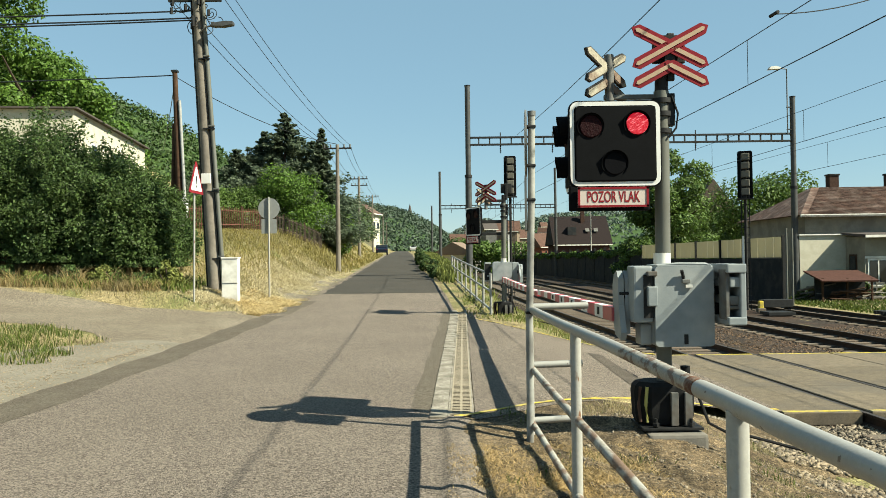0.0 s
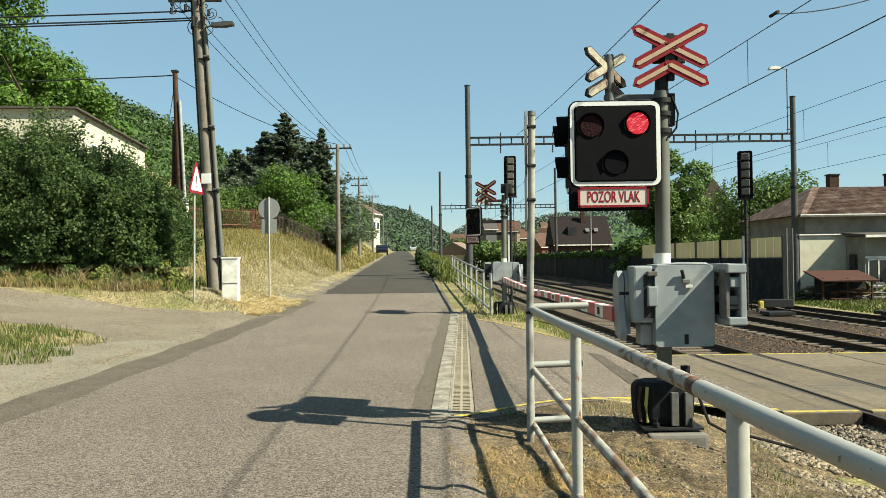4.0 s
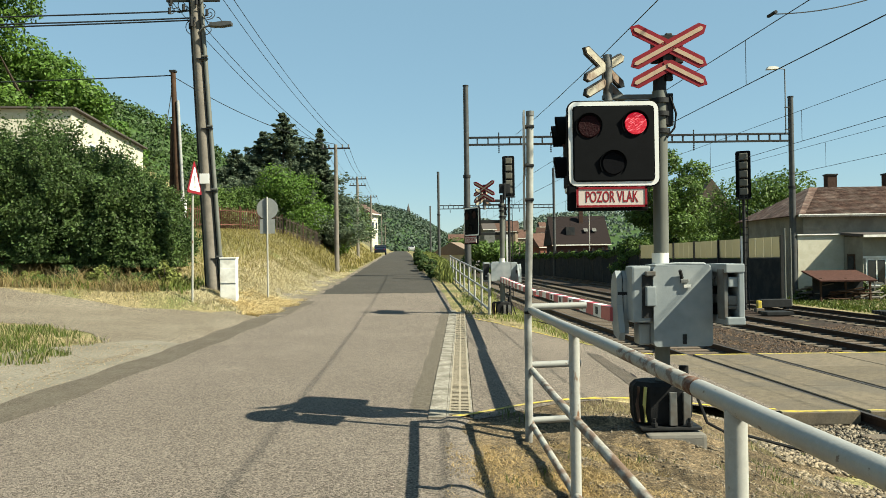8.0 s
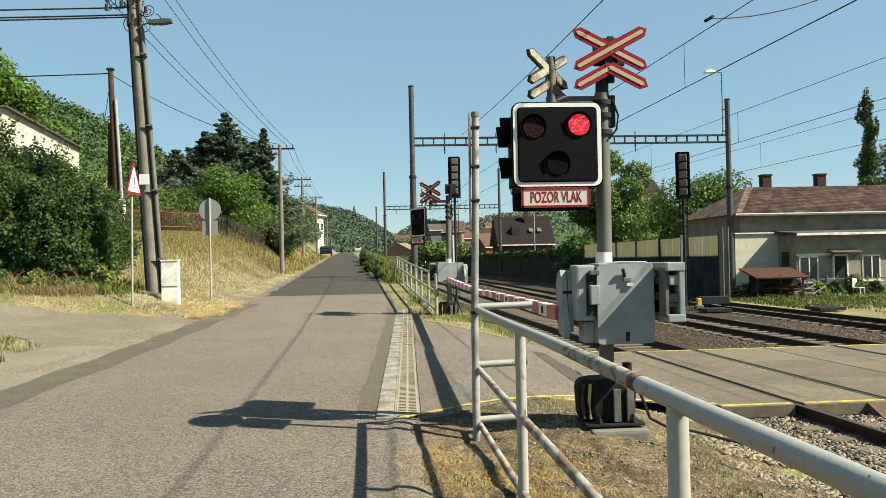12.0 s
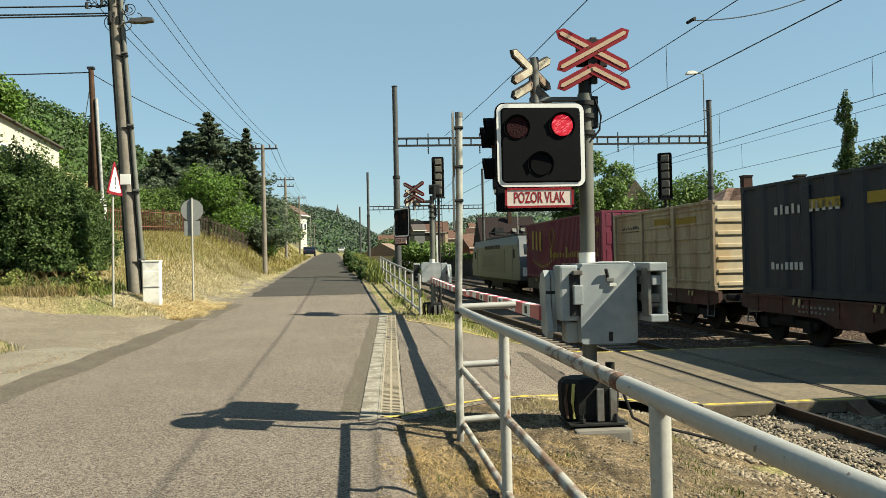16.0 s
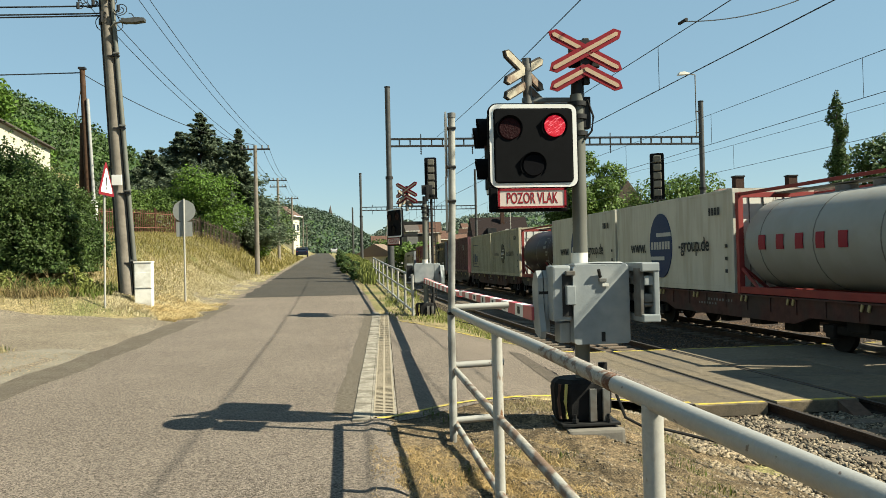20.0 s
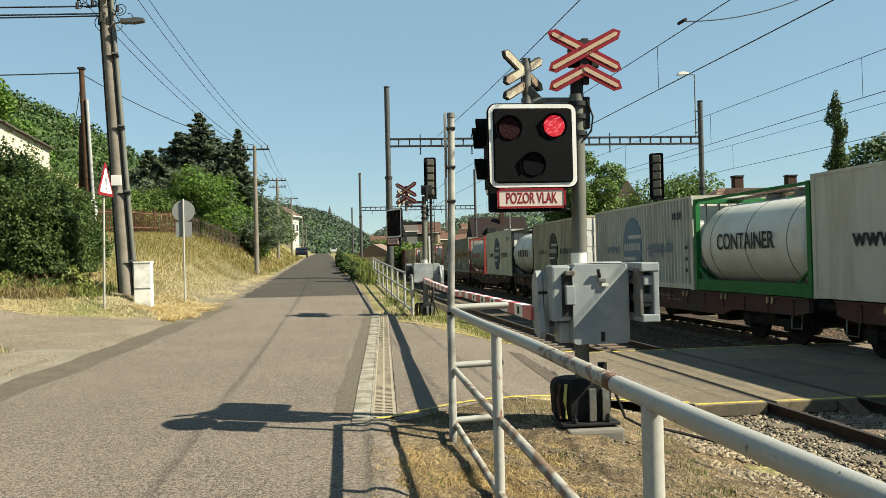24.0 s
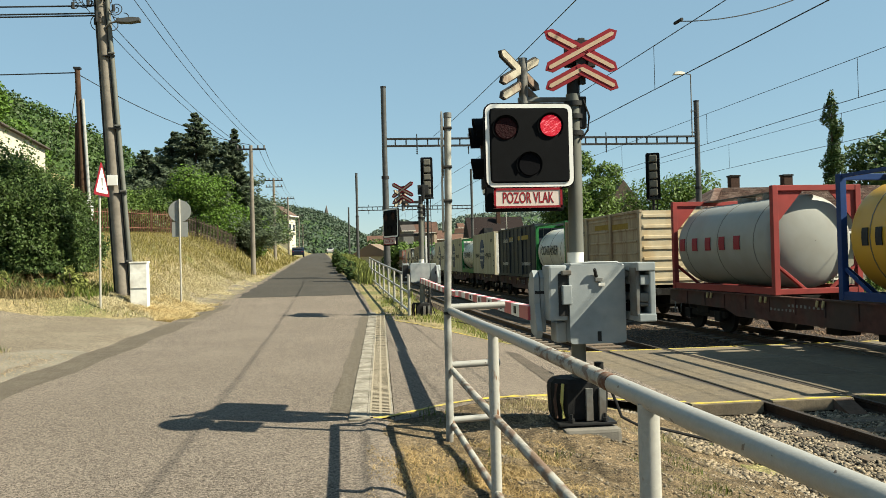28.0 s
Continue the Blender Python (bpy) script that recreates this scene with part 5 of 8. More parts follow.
def wagon(L, material, seed):
    """Flat container wagon: sills, cross beams, two bogies, buffers, steps."""
    e = thing("container_wagon", "dirty brown flat wagon under freight containers", "wagon", group="freight wagons")
    r = random.Random(seed)
    for s in (-1, 1):
        bm = bmesh.new()
        h, deep = L / 2, (0.17 if seed in (0, 3) else 0.0)
        o = [(-h, 1.19), (h, 1.19), (h, 0.86 - deep), (h - 0.5, 0.76 - deep), (h - 3.4, 0.74 - deep), (h - 4.0, 0.56 - deep), (-h + 4.0, 0.56 - deep), (-h + 3.4, 0.74 - deep), (-h + 0.5, 0.76 - deep), (-h, 0.86 - deep)]
        a = [bm.verts.new((s * 1.2, y, z)) for y, z in o]
        b = [bm.verts.new((s * 1.08, y, z)) for y, z in o]
        bm.faces.new(a)
        bm.faces.new(b[::-1])
        for k in range(len(o)):
            bm.faces.new((a[k], a[(k + 1) % len(o)], b[(k + 1) % len(o)], b[k]))
        add_box(bm, (s * 1.21, 0, 1.17), (0.1, L, 0.035))
        part("side_sill", bm, material, e)
        for k in range(int(L / 1.1)):
            y = -L / 2 + 0.6 + k * 1.1
            box("stiffener", (s * 1.215, y, 0.96), (0.03, 0.05, 0.36), material, e)
    bm = bmesh.new()
    for k in range(int(L / 2.2) + 1):
        add_box(bm, (0, -L / 2 + 0.15 + k * (L - 0.3) / int(L / 2.2), 0.98), (2.2, 0.16, 0.24))
    add_box(bm, (0, 0, 0.8), (0.4, L - 0.2, 0.5))
    for k in range(int((L - 8.0) / 1.7)):
        y = -(L - 8.4) / 2 + 0.5 + 1.7 * k
        add_box(bm, (-0.55, y, 0.52), (0.5, r.uniform(0.3, 0.8), r.uniform(0.25, 0.45)))
    add_box(bm, (0.3, 0, 0.5), (0.06, L - 8.0, 0.06))
    part("underframe", bm, BOGIE, e)
    for y in (-1, 1):
        bogie(e, y * (L / 2 - 1.9))
        for s in (-1, 1):
            tube("buffer", (s * 0.88, y * (L / 2), 1.02), (s * 0.88, y * (L / 2 + 0.5), 1.02), 0.1, DARKSTEEL, e, seg=10)
            bent("step", [(s * 1.16, y * (L / 2 - 0.3), 0.9), (s * 1.2, y * (L / 2 - 0.3), 0.45), (s * 1.2, y * (L / 2 - 0.7), 0.45), (s * 1.16, y * (L / 2 - 0.7), 0.9)], 0.02, STEELGREY, e, seg=6)
    bars("stencils", e, word(r.uniform(0, 2), 0.98, 9, 0.16, 0.07, 0.35, seed) + word(r.uniform(0, 2), 0.86, 7, 0.16, 0.06, 0.35, seed + 1), INK_STENCIL, -1.208)
    for k in range(int(L / 2.4)):
        y = -L / 2 + 1.4 + k * 2.4 + r.uniform(-0.3, 0.3)
        for q in (0.0, 0.22):
            box("lock_lever", (-1.25, y + q, 1.08), (0.04, 0.07, 0.16), LEVER, e, bevel=0.01, m=Matrix.Rotation(radians(20), 4, "X"))
    return e


def locomotive(L=18.9):
    e = thing("electric_locomotive", "silver electric locomotive with folded roof equipment", "locomotive")
    bm = bmesh.new()
    h = L / 2
    o = [(-h + 0.15, 0.95), (-h, 1.7), (-h + 0.12, 2.05), (-h + 0.75, 3.3), (-h + 1.1, 3.62), (h - 1.1, 3.62), (h - 0.75, 3.3), (h - 0.12, 2.05), (h, 1.7), (h - 0.15, 0.95)]

    def ring(x, zmax, cut):
        return [bm.verts.new((x, y * (1 - cut), min(z, zmax))) for y, z in o]
    xs = ((-1.5, 3.1, 0.0), (-1.38, 3.62, 0.0), (1.38, 3.62, 0.0), (1.5, 3.1, 0.0))
    rings = [ring(*q) for q in xs]
    bm.faces.new(rings[0])
    bm.faces.new(rings[-1][::-1])
    for a, b in zip(rings, rings[1:]):
        for k in range(len(o)):
            bm.faces.new((a[k], a[(k + 1) % len(o)], b[(k + 1) % len(o)], b[k]))
    part("body", bm, LOCO_SILVER, e)
    for s in (-1, 1):
        ye = s * (h - 0.02)
        prism("cab_front", [(-1.36, 1.2), (1.36, 1.2), (1.36, 1.72), (-1.36, 1.72)], 0.05, LOCO_WHITE, e, at=s * (h - 0.02) - 0.025)
        bm = bmesh.new()
        for x in (-0.66, 0.66):
            vs = [bm.verts.new((x + dx, s * (h - 0.1 - (z - 2.05) * 0.5), z)) for dx, z in ((-0.5, 2.5), (0.5, 2.5), (0.48, 3.1), (-0.48, 3.1))]
            bm.faces.new(vs)
        part("windscreen", bm, GLASS_DARK, e)
        for x in (-1.52, 1.52):
            box("cab_window", (x * 0.993, s * (h - 1.75), 2.55), (0.03, 0.32, 0.55), BLACK, e, bevel=0.02)
            box("cab_door", (x * 0.993, s * (h - 2.5), 2.05), (0.025, 0.62, 2.0), LOCO_SILVER, e, bevel=0.02)
    for x in (-1.51, 1.51):
        box("side_panel", (x, 0, 2.1), (0.02, 9.2, 1.5), mat("loco_panel", (0.0553, 0.0595, 0.063), 0.45, 0.1, var=0.05), e)
        for k in range(6):
            box("louvre", (x, -2.5 + k * 1.0, 3.05), (0.03, 0.8, 0.26), DARKSTEEL, e, bevel=0.01)
    bars("side_emblem", e, [(3.4 - 0.85 * k, 2.1, 0.6, 0.8) for k in range(6)], mat("emblem_grey", (0.107, 0.107, 0.107), 0.5), -1.525)
    box("underframe", (0, 0, 0.85), (2.6, L - 3.6, 0.35), DARKSTEEL, e, bevel=0.03)
    box("transformer", (0, 0, 0.6), (2.4, 4.2, 0.6), DARKSTEEL, e, bevel=0.05)
    bogie(e, h - 4.6)
    bogie(e, -h + 4.6)
    box("roof_hatch", (0, 0, 3.72), (1.9, 11.5, 0.22), DARKSTEEL, e, bevel=0.03)
    for y in (-5.6, 5.6):
        bm = bmesh.new()
        for s in (-1, 1):
            add_tube(bm, (s * 0.45, y - 0.9, 3.85), (s * 0.5, y + 0.9, 4.05), 0.035, seg=6)
            add_tube(bm, (s * 0.5, y + 0.9, 4.05), (s * 0.8, y - 0.8, 4.25), 0.03, seg=6)
        for q in (-0.8, -0.5):
            add_tube(bm, (-0.85, y + q, 4.27), (0.85, y + q, 4.27), 0.03, seg=6)
        part("pantograph", bm, DARKSTEEL, e)
        for q in (-1.1, 1.1):
            tube("insulator", (0.3, y + q, 3.75), (0.3, y + q, 4.05), 0.08, FR_RED, e, seg=8)
    for s in (-1, 1):
        for x in (-0.88, 0.88):
            tube("buffer", (x, s * (h - 0.1), 1.05), (x, s * (h + 0.45), 1.05), 0.14, DARKSTEEL, e)
    return e


def ride(ob, y20):
    MOVERS.append((ob, y20))


S = 0.945
LOADS = []


def load(e, front, back):
    ride(e, S * (front + back) / 2)
    LOADS.append((front, back))


ride(locomotive(S * 19.6), S * (118.9 + 138.5) / 2)


def wine(front, back):
    L = S * (front - back)
    c = container("box_container", "wine red corrugated container with yellow blocks of lettering", L, 2.98, C_WINE, 62, 0.035)
    h = L / 2
    bars("lettering", c, [(h - 1.6 - 0.8 * k, 3.25 - 0.05 * k, 0.36, 1.05) for k in range(3)], INK_YELLOW)
    bars("small_lettering", c, [(h - 5.3, 2.5, 0.26, 0.5), (h - 8.1, 2.5, 0.26, 0.5)] + word(h - 5.7, 2.4, 8, 0.27, 0.27, 0.4, 4) + word(h - 8.5, 2.4, 14, 0.27, 0.27, 0.4, 5), INK_YELLOW)
    for k in range(12):
        bars("star", c, [(h - 1.6 - 0.42 * k, 2.15 - 0.35 * math.sin(k * 0.33), 0.16, 0.16)], INK_YELLOW)
    for q, size, zs in ((-h + 0.55, 0.52, (3.75, 3.1, 2.45, 1.8)), (h - 0.3, 0.3, (3.7, 3.25, 2.75, 2.3))):
        for mark, z in zip(("34", "P", "L", "T"), zs):
            text_mesh("end_mark", mark, size, INK_YELLOW, c, Matrix.Translation((-W2 - 0.01, q, z)) @ Matrix.Rotation(radians(-90), 4, "Z") @ Matrix.Rotation(radians(90), 4, "X"), 0.002)
    bm = bmesh.new()
    for k in range(20):
        a, b = 2 * math.pi * k / 20, 2 * math.pi * (k + 1) / 20
        add_tube(bm, (-W2 - 0.012, h - 5.6 + 0.42 * math.cos(a), 3.25 + 0.48 * math.sin(a)), (-W2 - 0.012, h - 5.6 + 0.42 * math.cos(b), 3.25 + 0.48 * math.sin(b)), 0.025, seg=4)
    part("round_emblem", bm, INK_YELLOW, c)
    text_mesh("pallet_lettering", "34 PALLET LOADS", 0.26, INK_WHITE, c, Matrix.Translation((-W2 - 0.01, h - 8.2, 1.88)) @ Matrix.Rotation(radians(-90), 4, "Z") @ Matrix.Rotation(radians(90), 4, "X"), 0.002, "pale words 34 PALLET LOADS")
    load(c, front, back)


def bin_load(front, back, dark):
    L = S * (front - back)
    if dark:
        c = container("bulk_container", "dark blue grey bulk container with a yellow band", L, 2.86, C_DARK, 9, 0.05)
        bars("lettering", c, word(L / 2 - 1.7, 3.35, 11, 0.24, 0.24, 0.3, 8) + word(L / 2 - 1.5, 1.95, 7, 0.2, 0.18, 0.2, 9) + word(-L / 2 + 2.9, 1.95, 10, 0.2, 0.18, 0.25, 9), INK_WHITE)
        bars("yellow_band", c, [(L / 2 - 3.6, 3.4, 1.2, 0.22), (-L / 2 + 2.6, 3.4, 2.4, 0.24)], INK_YELLOW)
        for q in (-0.17, 0.17):
            box("upright", (-W2 + 0.01, q * L, FLOOR + 1.37), (0.07, 0.3, 2.6), C_DARK, c, bevel=0.03)
    else:
        c = ribbed_bin("bulk_container", "tan ribbed steel bulk container, worn paint", L, 2.66, C_TAN, C_TANIN)
        bars("lettering", c, word(L / 2 - 0.9, 3.25, 10, 0.17, 0.22, 0.3, 8) + word(L / 2 - 1.0, 1.75, 7, 0.2, 0.17, 0.2, 9), INK_DARK, -W2 + 0.03)
        bars("yellow_band", c, [(L / 2 - 4.6, 3.4, 1.6, 0.2), (-L / 2 + 2.2, 3.35, 2.0, 0.22)], mat("ochre_band", (0.193, 0.129, 0.022), 0.6), -W2 + 0.03)
    load(c, front, back)


def logo_box(front, back, material, ink, label, smooth=False, door=None, r=0.85, blank=False):
    L = S * (front - back)
    c = container("box_container", label, L, 2.87, material, 36, 0.085, door or C_DOOR, smooth)
    z = FLOOR + 1.4
    disc_logo(c, 0.42, z, r, ink)
    ink_text = INK_DARK if not blank else INK_FADED
    if r == 0.85:
        side = Matrix.Rotation(radians(-90), 4, "Z") @ Matrix.Rotation(radians(90), 4, "X")
        for words, yc, sx in (("www.", 2.25, 0.95), ("-group.de", -1.9, 0.85)):
            text_mesh("lettering", words, 0.6, ink_text, c, Matrix.Translation((-W2 - 0.012, yc, z - 0.04)) @ side @ Matrix.Diagonal((sx, 1.0, 1.0, 1.0)))
    else:
        bars("lettering", c, word(2.92, z - 0.02, 4, 0.36, 0.23, 0.45, 5) + word(-0.83, z - 0.02, 8, 0.27, 0.27, 0.5, 6), ink_text)
    bars("end_marks", c, [(-L / 2 + 1.3 - 0.17 * k, FLOOR + 2.3, 0.08, 0.22) for k in range(4)] + [(-L / 2 + 0.4, FLOOR + 1.3 - 0.35 * k, 0.12, 0.1) for k in range(3)], INK_DARK)
    load(c, front, back)


def tank_load(front, back, shell, fr, label, ink, n=5, size=0.5, y0=2.1, zt=2.74, top=True):
    L = S * (front - back)
    c = tank("tank_container", label, L, zt, shell, fr, brace=top, top=top)
    rr = 1.2 + 0.016
    zc = FLOOR + 0.14 + 1.2
    if n == 9:
        text_mesh("lettering", "CONTAINER", 0.62, ink, c, Matrix.Translation((-rr - 0.012, 0.05, zc + 0.05)) @ Matrix.Rotation(radians(-90), 4, "Z") @ Matrix.Rotation(radians(90), 4, "X") @ Matrix.Diagonal((0.8, 1.0, 1.0, 1.0)), 0.002, "dark word CONTAINER")
        load(c, front, back)
        return
    if shell is TANKDARK:
        for f, dz, w, h, m in ((0.74, 0.72, 0.4, 0.1, INK_STENCIL), (0.73, 0.52, 0.3, 0.12, INK_STENCIL), (0.74, 0.28, 0.5, 0.14, INK_STENCIL), (0.8, 0.02, 0.32, 0.12, INK_STENCIL), (0.8, -0.12, 0.32, 0.08, INK_STENCIL), (0.79, -0.42, 0.5, 0.1, INK_STENCIL), (0.73, -0.62, 0.3, 0.26, INK_RED), (0.81, -0.66, 0.26, 0.26, INK_WHITE), (0.89, -0.66, 0.26, 0.26, INK_WHITE), (0.44, -0.66, 0.2, 0.2, INK_STENCIL), (0.43, -0.05, 0.06, 0.14, INK_STENCIL), (0.13, -0.85, 0.22, 0.3, INK_STENCIL)):
            a = math.asin(dz / rr)
            turn = radians(45) if m is INK_WHITE else 0.0
            box("placard", (-rr * math.cos(a) - 0.004, L * (0.5 - f), zc + dz), (0.012, w, h), m, c, m=Matrix.Rotation(a, 4, "Y") @ Matrix.Rotation(turn, 4, "X"))
        load(c, front, back)
        return
    for k in range(n):
        bm = bmesh.new()
        y = y0 - k * size * (1.58 if n == 5 else 1.35)
        for q in range(4):
            a = -0.1 + 0.075 * q
            add_box(bm, (-rr * math.cos(a), y, zc + rr * math.sin(a)), (0.016, size * 0.6, 0.1), m=Matrix.Rotation(a, 4, "Y"))
        part("letter", bm, ink, c)
    load(c, front, back)


wine(118.4, 104.4)
bin_load(103.0, 94.4, False)
bin_load(92.8, 83.4, True)
L0 = S * (81.6 - 67.85)
c = container("box_container", "brown purple corrugated container with rusty door end", L0, 2.95, C_PURPLE, 46)
bars("white_plate", c, [(-L0 / 2 + 2.4, 3.3, 0.28, 0.36)], INK_WHITE)
load(c, 81.6, 67.85)
L0 = S * (66.1 - 57.0)
c = container("box_container", "cream corrugated container with a dark square logo outline", L0, 2.87, C_CREAM, 32)
bars("square_outline", c, [(L0 / 2 - 1.2, 2.5, 0.07, 1.7), (L0 / 2 - 2.4, 3.35, 2.4, 0.06), (L0 / 2 - 2.4, 1.7, 2.4, 0.06)], INK_DARK)
bars("lettering", c, word(L0 / 2 - 1.5, 2.35, 3, 0.7, 0.62, 0.25, 2) + word(L0 / 2 - 1.6, 1.93, 5, 0.3, 0.1, 0.3, 3), INK_BLUE)
load(c, 66.1, 57.0)
logo_box(56.7, 47.6, C_CREAM, INK_DARK, "cream corrugated container with a dark round emblem", r=0.5)
tank_load(47.0, 39.9, TANKDARK, FR_RED, "dark red tank container in a red frame", INK_RED)
logo_box(40.05, 31.0, C_WHITE, INK_BLUE, "smooth white container with a round dark blue logo", True)
logo_box(30.8, 21.8, C_WHITE, INK_BLUE, "smooth white container with a round dark blue logo", True)
tank_load(21.7, 14.6, TANKGREY, FR_RED, "grey tank container with red letters in a red frame", INK_RED)
logo_box(13.9, 5.3, C_CREAM, INK_BLUE, "cream corrugated container with a round dark blue logo")
L0 = S * 9.1
c = container("box_container", "grey cream corrugated container with an orange band", L0, 2.87, C_GREYCREAM, 46)
bars("orange_band", c, [(-0.1, 2.7, L0 - 0.8, 0.42)], INK_ORANGE, -W2 - 0.004)
bars("lettering", c, word(2.2, 2.7, 7, 0.28, 0.22, 0.5, 3) + word(-0.9, 2.7, 8, 0.3, 0.22, 0.5, 4), INK_DARK)
bars("repair_patch", c, [(1.2, 2.1, 1.2, 0.5), (-1.6, 1.75, 1.3, 0.5)], mat("repaired_steel", (0.255, 0.246, 0.21), 0.55, var=0.12, scale=1.5, bump=0.04), -W2 - 0.002)
load(c, 5.2, -3.9)
tank_load(-4.3, -11.4, TANKGREY, FR_RED, "grey tank container with red letters in a red frame", INK_RED)
logo_box(-12.6, -21.4, C_WHITE, INK_BLUE, "smooth white container with a round dark blue logo", True)
tank_load(-21.4, -27.0, TANKWHITE, DARKSTEEL, "white tank container in a dark frame", INK_DARK, 6, 0.3, 0.8)
logo_box(-27.1, -36.0, C_CREAM, INK_DARK, "cream corrugated container with a dark oval logo", r=0.7)
logo_box(-37.7, -46.7, C_WHITE, INK_FADED, "pale corrugated container with a faded blue logo", blank=True)
tank_load(-46.75, -52.8, TANKWHITE, FR_GREEN, "white tank container in a green frame", INK_DARK, 9, 0.2, 1.2)
logo_box(-52.85, -62.0, C_WHITE, INK_BLUE, "smooth white container with a round dark blue logo", True)
logo_box(-63.65, -72.85, C_CREAM, INK_BLUE, "cream container with a round dark blue logo", True)
tank_load(-72.95, -79.0, TANKWHITE, FR_GREEN, "white tank container in a green frame", INK_DARK, 9, 0.2, 1.2)
logo_box(-78.95, -87.9, C_CREAM, INK_BLUE, "cream container with a round dark blue logo", True)
bin_load(-89.4, -99.2, True)
tank_load(-99.25, -104.8, TANKWHITE, FR_GREEN, "white tank container in a green frame", INK_DARK, 9, 0.2, 1.2)
bin_load(-104.9, -113.9, False)
tank_load(-116.4, -122.4, TANKGREY, FR_RED, "grey tank container with red letters and red end frames", INK_RED, top=False)
tank_load(-124.9, -131.2, TANKYELLOW, FR_BLUE, "yellow tank container in a blue frame", INK_DARK, 3, 0.3)
logo_box(-131.6, -140.7, C_CREAM, INK_BLUE, "cream corrugated container with a round dark blue logo")
# wagons under the loads
for k, (a, b) in enumerate(((118.6, 104.2), (103.3, 94.1), (93.1, 83.1), (81.9, 67.6), (66.3, 47.4), (46.9, 30.7), (30.2, 14.6), (14.0, -3.9), (-4.7, -20.9), (-21.7, -36.2), (-37.4, -52.8), (-53.5, -62.3), (-63.4, -78.8), (-79.5, -88.6), (-89.2, -104.5), (-105.2, -114.2), (-116.0, -131.0), (-131.9, -141.0))):
    w = wagon(S * (a - b) - 0.3, WAGON_GREY if k in (0, 3, 5) else WAGON_RED, k)
    ride(w, S * (a + b) / 2)


def train_pose(y):
    x = track_x(1, y)
    return pose(x, y, RAIL_Z, 0, 0, -math.degrees(math.atan(float(np.interp(y, CURVE_Y, _slope)))))


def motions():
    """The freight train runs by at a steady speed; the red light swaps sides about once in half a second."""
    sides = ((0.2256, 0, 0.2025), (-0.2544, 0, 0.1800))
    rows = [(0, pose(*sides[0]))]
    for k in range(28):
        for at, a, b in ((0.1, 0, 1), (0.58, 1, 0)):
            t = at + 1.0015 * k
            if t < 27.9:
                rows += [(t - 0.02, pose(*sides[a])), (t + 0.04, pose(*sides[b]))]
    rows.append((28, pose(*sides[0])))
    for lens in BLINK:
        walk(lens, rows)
    for ob, y20 in MOVERS:
        walk(ob, [(t, train_pose(y20 + SPEED * (t - 20))) for t in (0, 4, 8, 10, 12, 13, 14, 15, 16, 17, 18, 19, 20, 21, 22, 23, 24, 25, 26, 27, 28)])

# ---- overhead line ----


def lattice_mast(x, y, h, name="catenary_mast", pole_r=0.185, base=None):
    z0 = RAIL_Z - 0.2 if base is None else base
    e = thing(name, "tall grey steel overhead line mast beside the track", "mast", (x, y, z0), group="overhead line masts")
    tube("lower_tube", (0, 0, -0.4), (0, 0, h * 0.55), pole_r * 1.15, MASTPOLE, e, r2=pole_r, seg=14)
    tube("upper_tube", (0, 0, h * 0.55), (0, 0, h), pole_r * 0.85, MASTPOLE, e, seg=14)
    tube("joint_ring", (0, 0, h * 0.55 - 0.08), (0, 0, h * 0.55 + 0.08), pole_r * 1.2, MAST, e, seg=14)
    tube("cap", (0, 0, h), (0, 0, h + 0.06), pole_r * 0.95, DARKSTEEL, e, seg=14)
    box("foundation", (0, 0, -0.2), (0.8, 0.8, 0.5), CONCRETE_GREY, e, bevel=0.03)
    return e


def gantry(xa, xb, y, z, h_a, h_b, base_a=None, base_b=None):
    a = lattice_mast(xa, y, h_a, base=base_a)
    b = lattice_mast(xb, y, h_b, base=base_b)
    g = thing("gantry_beam", "grey lattice beam spanning the tracks between two masts", "gantry", (xa, y, z), group="overhead line gantries")
    L = xb - xa
    for dz in (-0.21, 0.21):
        box("chord", (L / 2, 0, dz), (L, 0.18, 0.1), MAST, g)
    n = int(L / 0.62)
    for k in range(n + 1):
        box("batten", (k * L / n, 0, 0), (0.07, 0.1, 0.38), MAST, g)
    for q in (0.1, 0.26, 0.7):
        x = q * L
        bm = bmesh.new()
        for j in range(4):
            add_tube(bm, (x, 0, -0.3 - j * 0.11), (x, 0, -0.37 - j * 0.11), 0.055, 0.03, 10)
        add_tube(bm, (x, 0, -0.25), (x, 0, -0.72), 0.02, seg=6)
        part("insulator", bm, DARKSTEEL, g)
        bm = bmesh.new()
        add_tube(bm, (x, 0, 0.22), (x, 0, 0.5), 0.03, seg=8)
        part("top_insulator", bm, DARKSTEEL, g)
    return g


gantry(1.55, 20.7, 46.0, 8.75, 11.8, 11.8, 0.2, -0.7)
yl = thing("yard_lamp", "small white lamp on a thin pole above a mast", "lamp", (20.35, 45.9, 8.9))
tube("pole", (0, 0, 0.0), (0, 0, 3.85), 0.035, STEELGREY, yl, seg=8)
tube("arm", (0, 0, 3.85), (-0.5, 0, 3.9), 0.03, STEELGREY, yl, seg=8)
prism("lamp_head", [(-1.1, 3.82), (-1.0, 3.98), (-0.7, 4.02), (-0.4, 3.95), (-0.4, 3.85)], 0.3, WHITE, yl, at=-0.15)
for z in (0.3, 1.6):
    box("clamp", (0.15, 0, z), (0.4, 0.06, 0.06), MAST, yl)
gantry(-0.3, 14.45, 100.0, 8.5, 12.1, 14.0, 0.9, -0.7)
lattice_mast(-2.2, 160.0, 12.0, base=0.8)
lattice_mast(13.0, 160.0, 11.0)
lattice_mast(30.0, 2.0, 11.0)
